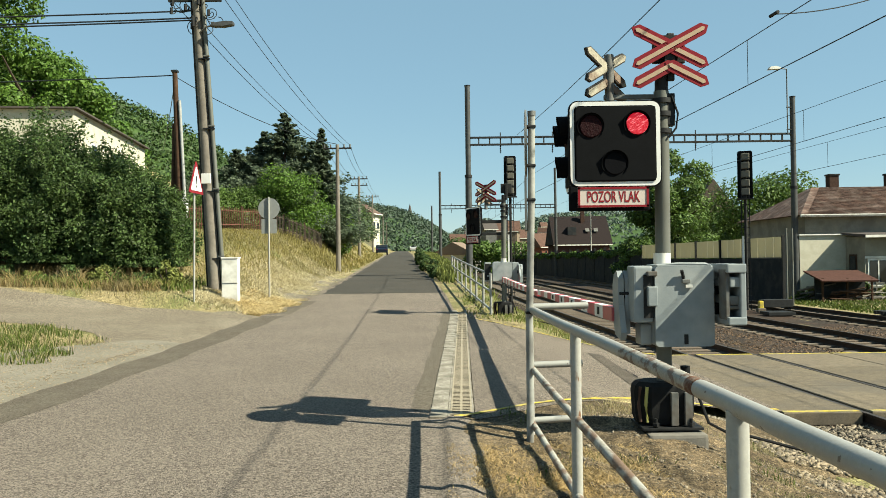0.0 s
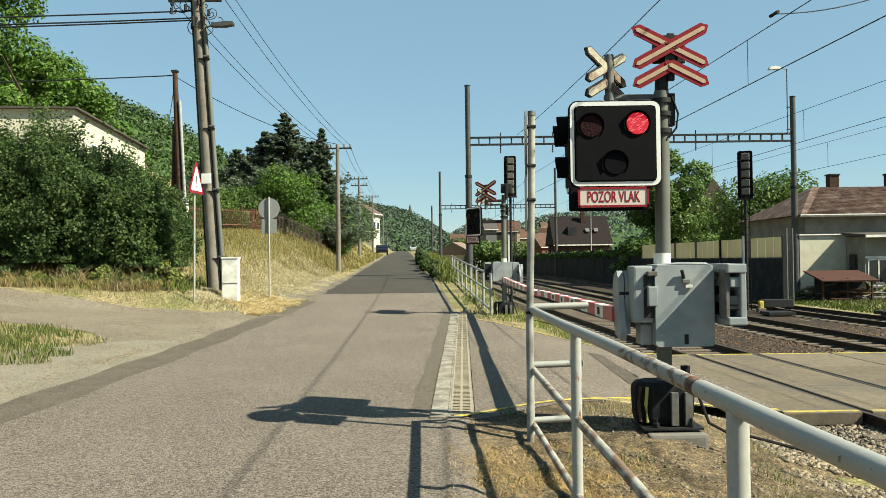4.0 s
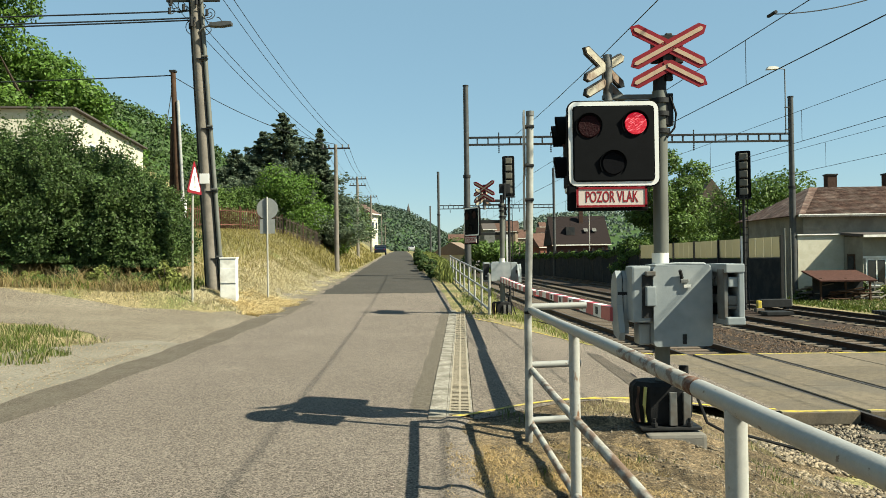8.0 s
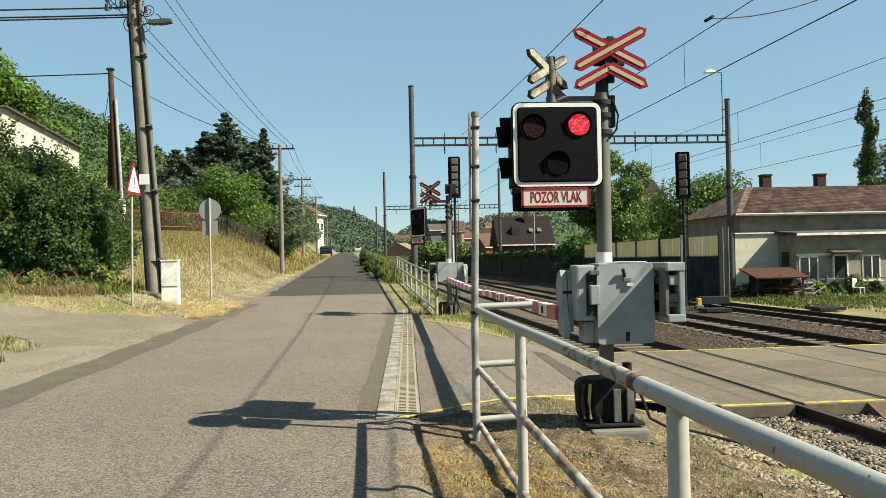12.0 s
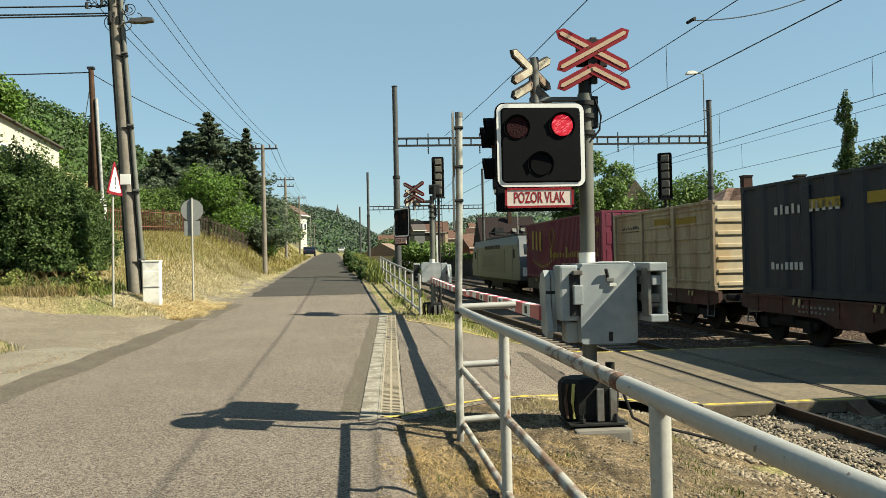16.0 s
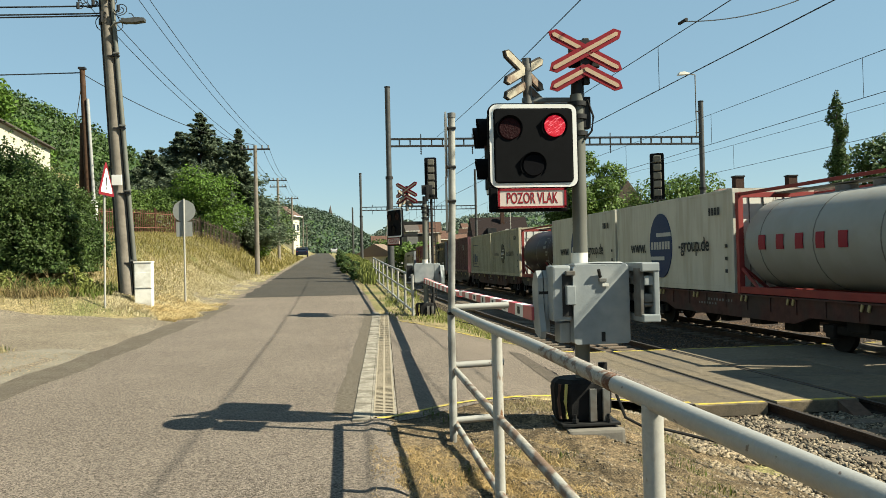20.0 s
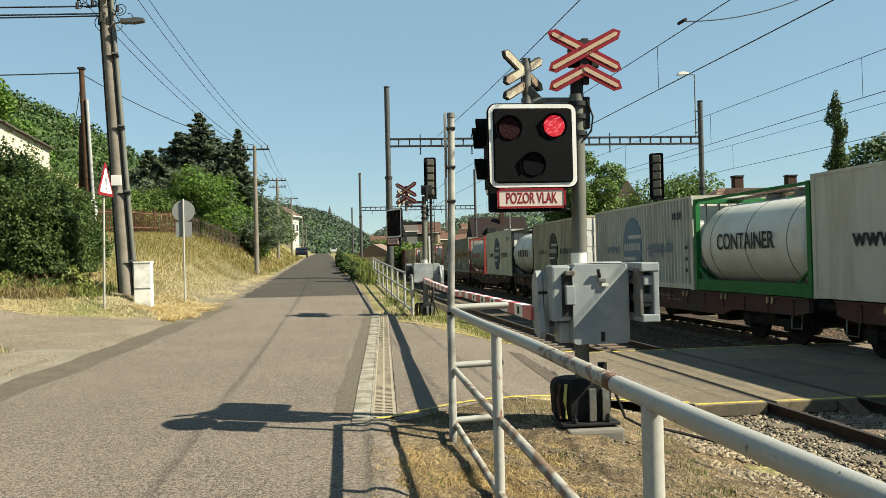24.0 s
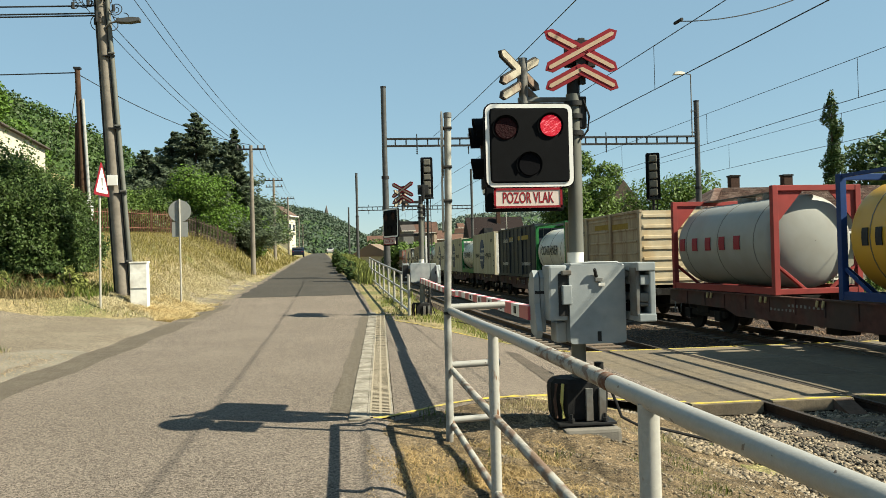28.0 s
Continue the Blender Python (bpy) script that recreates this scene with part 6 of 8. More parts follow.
sl = thing("street_lamp", "thin pale street lamp pole behind the noise wall", "street lamp", (15.9, 84.0, -0.7))
tube("pole", (0, 0, -0.2), (0, 0, 7.8), 0.07, RAILPOST, sl, r2=0.045)
prism("lamp_head", [(-0.55, 7.76), (-0.5, 7.88), (0.0, 7.9), (0.0, 7.8)], 0.2, STEELGREY, sl, at=-0.1)


def sag_wire(name, a, b, sag, r, material, parent, n=14):
    pts = []
    for k in range(n + 1):
        t = k / n
        p = Vector(a).lerp(Vector(b), t)
        p.z -= sag * 4 * t * (1 - t)
        pts.append(p)
    return bent(name, pts, r, material, parent, seg=5)


cat = thing("overhead_line", "thin overhead contact and carrier wires over the tracks", "wire")
for i in range(3):
    ys = (-55.0, 46.0, 100.0, 160.0)
    for ya, yb in zip(ys, ys[1:]):
        xa, xb = track_x(i, ya), track_x(i, yb)
        zc, zk = (5.57, 6.7) if i == 0 else (5.37, 6.45)
        sag_wire("contact_wire", (xa, ya, zc), (xb, yb, zc), 0.03, 0.011 if i == 0 else 0.009, WIRE, cat)
        sag_wire("carrier_wire", (xa, ya, zk), (xb, yb, zk), 0.2, 0.010 if i == 0 else 0.008, WIRE, cat)
        n = int((yb - ya) / 7)
        for k in range(1, n):
            t = k / n
            y, x = ya + (yb - ya) * t, xa + (xb - xa) * t
            if y > 5:
                tube("dropper", (x, y, zc - 0.12 * t * (1 - t)), (x, y, zk - 0.8 * t * (1 - t)), 0.007, WIRE, cat, seg=4)


sag_wire("feeder_wire", (6.9, -55.0, 9.1), (4.45, 46.0, 9.1), 1.65, 0.013, WIRE, cat)
sag_wire("jumper_wire", (6.65, 15.5, 6.6), (11.5, 16.5, 8.3), 0.35, 0.012, WIRE, cat)
tube("section_insulator", (6.66, 15.35, 6.6), (6.63, 15.65, 6.6), 0.035, DARKSTEEL, cat, seg=8)


# light signals on ladder posts
def rail_signal(x, y, z, h, rz):
    e = thing("railway_signal", "tall railway light signal with dark board on a ladder mast", "signal", (x, y, z), rz, group="railway signals")
    tube("mast", (0, 0, -0.3), (0, 0, h), 0.07, MAST, e)
    bm = bmesh.new()
    for s in (-0.17, 0.17):
        add_box(bm, (s, -0.16, h / 2), (0.04, 0.05, h))
    for k in range(int(h / 0.35)):
        add_box(bm, (0, -0.16, 0.3 + k * 0.35), (0.34, 0.03, 0.035))
    part("ladder", bm, MAST, e)
    prism("board", round_rect(-0.33, h - 1.95, 0.33, h + 0.25, 0.1), 0.1, BLACK, e, at=0.12)
    for k in range(5):
        zz = h - 1.65 + k * 0.4
        tube("lamp", (0.0, 0.2, zz), (0.0, -0.16, zz), 0.15, STEELGREY, e)
    for k in range(5):
        box("lamp_housing", (0.02, -0.06, h - 1.65 + k * 0.4), (0.36, 0.3, 0.32), mat("pale_housing", (0.107, 0.099, 0.081), 0.6, var=0.15, scale=6), e, bevel=0.04)
    box("platform", (0, -0.3, h - 2.0), (0.7, 0.5, 0.04), MAST, e)
    box("stripe_plate", (-0.12, -0.2, 2.6), (0.09, 0.012, 1.6), SIGNWHITE, e)
    return e


rail_signal(13.95, 36.0, -0.7, 7.1, -22)
rail_signal(3.65, 42.0, -0.3, 7.4, -5)

# ---- noise wall ----
wall = thing("noise_wall", "dark noise barrier wall with pale upper panels between steel posts", "wall", kind="structure")
WALL_DARK = mat("wall_dark", (0.016, 0.018, 0.020), 0.85, var=0.2, scale=3, bump=0.2, bscale=20, stain=(0.038, 0.035, 0.032), amount=0.6, rnd=0.1)
WALL_PALE = leaf_mat("wall_pale", (0.4, 0.378, 0.285), 0.08, 0.55, 0.6, 0.85, (1.1, 1.1, 1.1))


def wall_x(y):
    return 17.2 + 0.12 - 0.045 * (y - 38)


y, k = 39.6, 0
while y < 150:
    L = 4.0
    xa, xb = wall_x(y), wall_x(y + L)
    rz = math.atan2(xb - xa, L)
    m = Matrix.Rotation(-rz, 4, "Z")
    pale = y < 62
    hgt = 2.1 if pale else 2.95
    bm = bmesh.new()
    add_box(bm, ((xa + xb) / 2, y + L / 2, -0.75 + (hgt + 0.3) / 2), (0.14, L - 0.12, hgt + 0.3), m=m)
    part("dark_panel", bm, WALL_DARK, wall)
    if pale:
        for q in range(4):
            yy = y + 0.12 + (q + 0.5) * (L - 0.24) / 4
            bm = bmesh.new()
            add_box(bm, (wall_x(yy), yy, 2.22), (0.06, (L - 0.24) / 4 - 0.05, 1.05), m=m)
            part("pale_panel", bm, WALL_PALE, wall)
    box("post", (xa, y, 1.0), (0.2, 0.14, 3.6), DARKSTEEL, wall)
    y += L
    k += 1


# ---- poles and signs on the left ----
def utility_pole(x, y, h, r0, r1, lean=0.0, label="round grey concrete power pole with crossarm", material=POLECON, arms=1):
    z = land1(x, y)
    e = thing("utility_pole", label, "utility pole", (x, y, z), group="utility poles")
    tube("shaft", (0, 0, -0.5), (lean, 0, h), r0, material, e, r2=r1, seg=16)
    for k in range(arms):
        zz = h - 0.25 - 0.9 * k
        box("crossarm", (lean, 0, zz), (1.9, 0.1, 0.1), DARKSTEEL, e)
        for q in (-0.85, -0.45, 0.45, 0.85):
            tube("insulator", (lean + q, 0, zz), (lean + q, 0, zz + 0.26), 0.05, STEELGREY, e, seg=8)
    return e


P1 = (-8.15, 28.0)
p1 = utility_pole(*P1, 11.6, 0.22, 0.15, -0.65, "tall leaning concrete pole with pipes and a street lamp", arms=2)
for dx, dy, r, m in ((-0.27, 0.12, 0.07, DARKSTEEL), (0.23, -0.08, 0.022, DARKSTEEL), (0.34, -0.1, 0.075, POSTGREY)):
    bent("cable_pipe", [(dx * (1 - 0.026 * z) - 0.056 * z, dy, z) for z in (-0.3, 0.8, 4.0, 7.5, 10.6, 11.5)], r, m, p1, seg=10)
for z in (1.15, 3.55, 5.8, 8.3):
    box("pipe_clamp", (0.22 - 0.062 * z, -0.16, z), (0.4, 0.1, 0.05), DARKSTEEL, p1)
    box("pipe_clamp", (0.34 - 0.064 * z, -0.19, z + 0.09), (0.2, 0.1, 0.05), STEELGREY, p1)
bent("lamp_arm", [(-0.5, -0.1, 9.2), (-0.2, -0.2, 9.42), (0.05, -0.25, 9.46)], 0.035, STEELGREY, p1)
prism("lamp_head", [(0.0, 9.42), (0.05, 9.52), (0.55, 9.58), (0.8, 9.56), (0.8, 9.46), (0.45, 9.4)], 0.28, MASTPOLE, p1, at=-0.4)
box("meter_plate", (-0.22, -0.28, 4.0), (0.34, 0.06, 0.36), SIGNWHITE, p1, bevel=0.01)
rr = random.Random(5)
for k in range(16):
    a = Vector((-0.45 + rr.uniform(-1.1, 0.5), rr.uniform(-0.3, 0.2), 9.7 + rr.uniform(-0.2, 0.7)))
    lr, a0 = rr.uniform(0.1, 0.24), rr.uniform(0, 6)
    bent("jumper", [a + Vector((lr * math.cos(a0 + 0.5 * j), 0.04 * j, lr * math.sin(a0 + 0.5 * j))) for j in range(10)], 0.016, DARKSTEEL, p1, seg=5)
    if k % 2:
        tube("pole_insulator", a + Vector((0, 0, -0.12)), a + Vector((0, 0, 0.1)), 0.055, DARKSTEEL, p1, seg=8)
POLES = [(-6.95, 52.0, 8.5), (-8.85, 83.0, 8.5), (-10.3, 115.0, 8.4), (-12.6, 165.0, 8.2), (-16.5, 230.0, 8.0)]
for x, y, h in POLES:
    utility_pole(x, y, h, 0.17, 0.11)
utility_pole(-9.6, 90.0, 8.0, 0.16, 0.12, 0.05)
wires = thing("power_wires", "thin dark power cables hung along the road", "wire")
chain = [(P1[0] - 0.65, P1[1], land1(*P1) + 11.4)] + [(x, y, land1(x, y) + h - 0.05) for x, y, h in POLES]
for k, (a, b) in enumerate(zip(chain, chain[1:])):
    for q in (-0.85, -0.45, 0.45, 0.85):
        sag_wire("cable", (a[0] + q, a[1], a[2] - (0.9 if k == 0 and q < 0 else 0)), (b[0] + q, b[1], b[2]), 0.5, 0.014, WIRE, wires)
for za, zb in ((10.86, 10.8), (10.6, 10.5), (10.52, 10.38)):
    sag_wire("cable", (P1[0] - 0.75, 28.0, za), (-30, 28.4, zb + 0.1), 0.12, 0.03, WIRE, wires)
# wooden pole pair with a pale pipe
bp = thing("wooden_pole", "dark brown wooden pole braced by a leaning prop", "utility pole", (-12.7, 38.0, land1(-12.7, 38.0)))
zb = land1(-12.7, 38.0)
tube("shaft", (0, 0, -0.5), (-0.25, 0, 11.1 - zb), 0.17, WOODBROWN, bp, r2=0.12)
tube("prop", (-0.55, 0.4, -0.5), (-0.3, 0.1, 8.6 - zb), 0.13, WOODBROWN, bp)
tube("pale_pipe", (0.3, -0.12, -0.2), (0.0, -0.1, 9.7 - zb), 0.075, mat("pale_grey_pipe", (0.268, 0.268, 0.258), 0.5), bp)
box("junction_box", (0.2, -0.2, 4.6 - zb), (0.38, 0.2, 0.7), SIGNWHITE, bp, bevel=0.02)
box("cap", (-0.25, 0, 11.15 - zb), (0.3, 0.26, 0.1), DARKSTEEL, bp)
sag_wire("cable", (-12.95, 38, 10.95), (-40, 39, 10.9), 0.15, 0.03, WIRE, wires)
sag_wire("cable", (-12.95, 38, 10.9), (-7.0, 52.0, 9.6), 0.5, 0.02, WIRE, wires)
sag_wire("cable", (-12.95, 38, 10.7), (-20.0, 56.0, 9.9), 0.3, 0.02, WIRE, wires)

ts = thing("warning_sign", "red and white triangular warning sign on a thin post", "road sign", (-7.98, 25.0, land1(-7.98, 25.0)))
zt = land1(-7.98, 25.0)
tube("post", (0, 0.03, -0.4), (0.05, 0.03, 4.95 - zt), 0.032, RAILPOST, ts)
pv = box("bracket", (0.0, 0.0, 0.0), (0.1, 0.03, 0.3), STEELGREY, ts)
pv.matrix_local = Matrix.Translation((0.09, 0.0, 4.38 - zt)) @ Matrix.Rotation(radians(86), 4, "Z")


def tri(r):
    out = []
    for k in range(3):
        a0 = 90 + 120 * k
        cx, cz = (r - 0.1) * math.cos(radians(a0)), (r - 0.1) * math.sin(radians(a0))
        for q in (-60, -30, 0, 30, 60):
            out.append((cx + 0.05 * math.cos(radians(a0 + q)), cz + 0.05 * math.sin(radians(a0 + q))))
    return out


prism("plate", tri(0.72), 0.012, RED, pv, "red triangular plate", at=-0.03)
prism("field", tri(0.55), 0.004, SIGNWHITE, pv, at=-0.036)
prism("mark", [(-0.045, 0.2), (0.045, 0.2), (0.025, -0.06), (-0.025, -0.06)], 0.004, BLACK, pv, at=-0.041)
prism("mark_dot", [(-0.03, -0.1), (0.03, -0.1), (0.03, -0.17), (-0.03, -0.17)], 0.004, BLACK, pv, at=-0.041)
rs = thing("round_sign", "grey back of a round road sign on a post", "road sign", (-6.66, 30.0, land1(-6.66, 30.0)))
zt = land1(-6.66, 30.0)
tube("post", (0, -0.04, -0.4), (0.0, -0.04, 4.3 - zt), 0.035, RAILPOST, rs)
bm = bmesh.new()
add_tube(bm, (0, 0, 3.85 - zt), (0, 0.02, 3.85 - zt), 0.41, seg=32)
SIGNBACK = mat("sign_back_grey", (0.21, 0.215, 0.205), 0.5, 0.1, var=0.1, scale=5, bump=0.03)
part("disc", bm, SIGNBACK, rs, "grey sign back")
box("small_plate", (0, 0.0, 3.17 - zt), (0.58, 0.015, 0.55), SIGNBACK, rs)
kb = thing("utility_cabinet", "white plastic utility cabinet at the foot of a pole", "cabinet", (-7.33, 27.0, land1(-7.33, 27.0)))
box("body", (0, 0, 0.62), (0.55, 0.34, 1.75), WHITE, kb, bevel=0.02)
box("lid", (0, 0, 1.5), (0.59, 0.38, 0.05), WHITE, kb, bevel=0.01)
box("door_seam", (0, -0.172, 0.62), (0.56, 0.01, 0.015), STEELGREY, kb)
box("door", (0.0, -0.176, 0.9), (0.52, 0.012, 0.5), WHITE, kb, bevel=0.004)

# ---- foliage ----


def leaves(name, n, centres, radii, size, material, parent, seed, flat=0.0, aspect=0.55):
    """Leaf quads spread over a cloud of blobs, thicker at the blob skins."""
    rng = np.random.RandomState(seed)
    C, R = np.array(centres, float), np.array(radii, float)
    if R.ndim == 1:
        R = np.stack([R, R, R * 0.8], -1)
    w = (R.prod(1)) ** (2 / 3)
    pick = rng.choice(len(C), n, p=w / w.sum())
    d = rng.normal(size=(n, 3))
    d /= np.linalg.norm(d, axis=1, keepdims=True)
    rad = rng.uniform(0.35, 1.0, n) ** 0.45
    P = C[pick] + d * R[pick] * rad[:, None] * (1 + rng.normal(0, 0.08, (n, 1)))
    nrm = d + rng.normal(0, 0.7, (n, 3)) + np.array([0, 0, 0.4])
    nrm /= np.linalg.norm(nrm, axis=1, keepdims=True)
    t = np.cross(nrm, rng.normal(size=(n, 3)))
    t /= np.linalg.norm(t, axis=1, keepdims=True)
    b = np.cross(nrm, t)
    s = size * rng.uniform(0.6, 1.4, (n, 1))
    V = np.stack([P - t * s, P + b * s * aspect, P + t * s, P - b * s * aspect], 1).reshape(-1, 3)
    F = np.arange(4 * n).reshape(n, 4)
    return raw_mesh(name, V, F, material, parent)


def blob_cloud(rng, n, w, d, h, z0, r0, r1):
    out, rad = [], []
    for _ in range(n):
        a, q = rng.uniform(0, 2 * math.pi), rng.uniform(0, 1) ** 0.5
        u = rng.uniform(0, 1)
        k = math.sin(math.pi * (0.18 + 0.72 * u)) ** 0.7
        out.append((w / 2 * q * k * math.cos(a), d / 2 * q * k * math.sin(a), z0 + h * u))
        rad.append(rng.uniform(r0, r1))
    return out, rad


def tree(x, y, h, w, seed, n=5000, leaf=0.16, material=None, trunk_h=0.3, label="leafy green tree with an uneven crown", name="tree", d=None, z=None):
    z0 = land1(x, y) if z is None else z
    e = thing(name, label, "tree", (x, y, z0))
    rng = random.Random(seed)
    d = d or w
    bm = bmesh.new()
    pts = [Vector((0, 0, -0.3)), Vector((rng.uniform(-0.1, 0.1), 0, h * 0.3)), Vector((rng.uniform(-0.3, 0.3), rng.uniform(-0.3, 0.3), h * 0.75))]
    r = 0.035 * h
    add_tube(bm, pts[0], pts[1], r, r * 0.7, 9)
    add_tube(bm, pts[1], pts[2], r * 0.7, r * 0.2, 8)
    for k in range(7):
        a = rng.uniform(0, 6.28)
        s = pts[1].lerp(pts[2], rng.uniform(0, 0.7))
        add_tube(bm, s, s + Vector((math.cos(a) * w * 0.33, math.sin(a) * d * 0.33, h * rng.uniform(0.08, 0.25))), r * 0.35, r * 0.08, 6)
    part("trunk", bm, BARK, e)
    c, rad = blob_cloud(rng, 26, w * 0.9, d * 0.9, h * (0.93 - trunk_h), h * trunk_h, w * 0.12, w * 0.24)
    leaves("crown", n, c, rad, leaf, material or LEAF_LIGHT, e, seed)
    return e


def spruce(x, y, h, w, seed, n=7000):
    z0 = land1(x, y)
    e = thing("spruce", "dark blue green spruce with layered drooping branches", "tree", (x, y, z0), group="spruces")
    rng = np.random.RandomState(seed)
    bm = bmesh.new()
    add_tube(bm, (0, 0, -0.3), (0, 0, h * 0.97), 0.02 * h, 0.01, 8)
    part("trunk", bm, BARK, e)
    tiers = int(h / 0.42)
    P, T = [], []
    per = max(1, n // (tiers * 22))
    for k in range(tiers):
        u = k / tiers
        zc = h * (0.06 + 0.93 * u)
        R = w / 2 * (1 - u) ** 1.12 * (0.88 + 0.24 * ((k * 7) % 5) / 4) + 0.06
        for b in range(22):
            a = rng.uniform(0, 2 * np.pi)
            zc = h * (0.06 + 0.93 * u) + rng.uniform(-0.4, 0.4) * (1 - 0.7 * u)
            L = R * (rng.uniform(0.9, 1.2) if b % 3 == 0 else rng.uniform(0.4, 0.85))
            s = rng.uniform(0.1, 1.0, per) ** 0.7
            droop = -0.42 * (s * L) + 0.4 * (s ** 2) * L
            wob = rng.normal(0, 0.12 * L + 0.04, (per, 2)) * s[:, None] * (1.15 - s[:, None])
            px = np.cos(a) * s * L - np.sin(a) * wob[:, 0]
            py = np.sin(a) * s * L + np.cos(a) * wob[:, 0]
            pz = zc + droop * 1.2 + wob[:, 1] * 1.2
            P.append(np.stack([px, py, pz], -1))
            T.append(np.tile([np.cos(a), np.sin(a), -0.25], (per, 1)))
    P, T = np.concatenate(P), np.concatenate(T)
    m = len(P)
    T = T + rng.normal(0, 0.35, (m, 3))
    T /= np.linalg.norm(T, axis=1, keepdims=True)
    B = np.cross(T, np.array([0, 0, 1.0]) + rng.normal(0, 0.5, (m, 3)))
    B /= np.linalg.norm(B, axis=1, keepdims=True)
    s = 0.165 * rng.uniform(0.6, 1.3, (m, 1)) * (h / 12)
    V = np.stack([P - T * s, P + B * s * 0.5, P + T * s, P - B * s * 0.5], 1).reshape(-1, 3)
    raw_mesh("needles", V, np.arange(4 * m).reshape(m, 4), LEAF_SPRUCE, e)
    return e


def dense_leaves(name, n, w, d, h, size, material, parent, seed):
    """Leaves through the outer layer of one broad rounded bush, ragged at its skin."""
    rng = np.random.RandomState(seed)
    sprays = max(60, n // 55)
    q0 = rng.normal(size=(sprays, 3))
    q0[:, 2] = np.abs(q0[:, 2]) - 0.25 * rng.uniform(0, 1, sprays)
    q0 /= np.linalg.norm(q0, axis=1, keepdims=True)
    pick = rng.randint(0, sprays, n)
    along = rng.uniform(0, 1, n)
    q = q0[pick] + rng.normal(0, 0.045, (n, 3)) * (1.25 - along)[:, None]
    q /= np.linalg.norm(q, axis=1, keepdims=True)
    reach = rng.normal(0, 0.055, sprays)[pick]
    sq = np.sign(q) * np.abs(q) ** 0.75
    sq[:, 2] = np.clip(sq[:, 2], -0.02, 1)
    az, el = np.arctan2(q[:, 1], q[:, 0]), q[:, 2]
    wave = 0.97 + 0.1 * np.sin(2.3 * az + seed) * np.cos(3 * el + seed) + 0.08 * np.sin(5 * az + 6 * el + seed) * np.cos(4 * el - 2 * az) + 0.06 * np.sin(9 * az - 7 * el) * np.cos(11 * el + 3 * az)
    depth = 0.78 + 0.24 * along + reach
    P = sq * np.array([w * 0.54, d * 0.54, h * 0.98]) * (wave * depth)[:, None] + rng.normal(0, 0.07, (n, 3))
    P[:, 2] = np.abs(P[:, 2]) + 0.02
    nrm = q * 0.35 + rng.normal(0, 0.75, (n, 3)) + np.array([0, 0, 0.35])
    nrm /= np.linalg.norm(nrm, axis=1, keepdims=True)
    t = np.cross(nrm, rng.normal(size=(n, 3)))
    t /= np.linalg.norm(t, axis=1, keepdims=True)
    b = np.cross(nrm, t)
    s = size * rng.uniform(0.6, 1.4, (n, 1))
    V = np.stack([P - t * s, P + b * s * 0.55, P + t * s, P - b * s * 0.55], 1).reshape(-1, 3)
    return raw_mesh(name, V, np.arange(4 * n).reshape(n, 4), material, parent)


def shrub(x, y, w, d, h, seed, n, leaf, material, label, name="shrub"):
    z0 = land1(x, y)
    e = thing(name, label, "bush", (x, y, z0 - 0.1))
    rng = random.Random(seed)
    for k in range(7):
        a = rng.uniform(0, 6.28)
        tube("stem", (rng.uniform(-0.3, 0.3) * w * 0.5, 0, 0), (math.cos(a) * w * 0.3, math.sin(a) * d * 0.25, h * rng.uniform(0.5, 0.75)), 0.05, BARK, e, r2=0.015, seg=6)
    if n > 40000:
        dense_leaves("foliage", n, w, d, h, leaf, material, e, seed)
        return e
    c, rad = [], []
    for k in range(60):
        a, q, u = rng.uniform(0, 6.28), rng.uniform(0.2, 1) ** 0.5, rng.uniform(0.0, 1)
        kk = (1 - max(0, u - 0.35) ** 1.6 * 1.5)
        c.append((w * 0.4 * q * kk * math.cos(a), d * 0.4 * q * kk * math.sin(a), h * (0.06 + 0.8 * u) * (1 - 0.25 * q * rng.random())))
        rad.append(rng.uniform(0.1, 0.19) * min(w, 2 * h) * 0.8)
    leaves("foliage", n, c, rad, leaf, material, e, seed)
    return e


for k, (x, y, w, d, top) in enumerate(((-11.9, 30.3, 3.8, 4.6, 5.5), (-13.7, 30.8, 5.0, 5.2, 6.7), (-16.4, 31.4, 6.4, 5.8, 8.1), (-20.0, 32.0, 6.8, 6.2, 8.2))):
    shrub(x, y, w, d, (top - land1(x, y)) * 0.91, 11 + k, 92000, 0.058, LEAF, "large dense dark green shrub by the side road", "large_shrub")
for k, (x, y, w, top) in enumerate(((-13.25, 66.0, 15.0, 14.7), (-15.3, 67.5, 15.0, 13.4), (-17.6, 67.0, 13.0, 11.8), (-10.0, 65.0, 6.4, 13.2), (-11.3, 68.0, 14.0, 12.6), (-20.0, 65.0, 12.0, 10.4))):
    spruce(x, y, top - land1(x, y), w, 21 + k, 52000)
for k, (x, y, w, top) in enumerate(((-12.1, 63.0, 7.0, 8.7), (-14.8, 63.0, 6.5, 7.6), (-9.7, 67.0, 4.0, 6.3), (-17.8, 62.0, 6.4, 7.0))):
    tree(x, y, top - land1(x, y), w, 31 + k, 20000, 0.1, (LEAF_BRIGHT, LEAF_LIGHT, LEAF_BRIGHT, LEAF_LIGHT)[k], 0.05, "green broadleaf tree behind a fence")
for k, (x, y, w, top, n) in enumerate(((-44.0, 72.0, 18.0, 32.5, 52000), (-38.6, 74.0, 12.5, 23.4, 34000), (-35.2, 72.0, 8.5, 20.2, 18000), (-32.4, 76.0, 6.5, 17.5, 10000))):
    tree(x, y, top - 4.0, w, 331 + k, n, 0.2, LEAF_BRIGHT, 0.1, "tall bright green tree above a house", z=4.0)
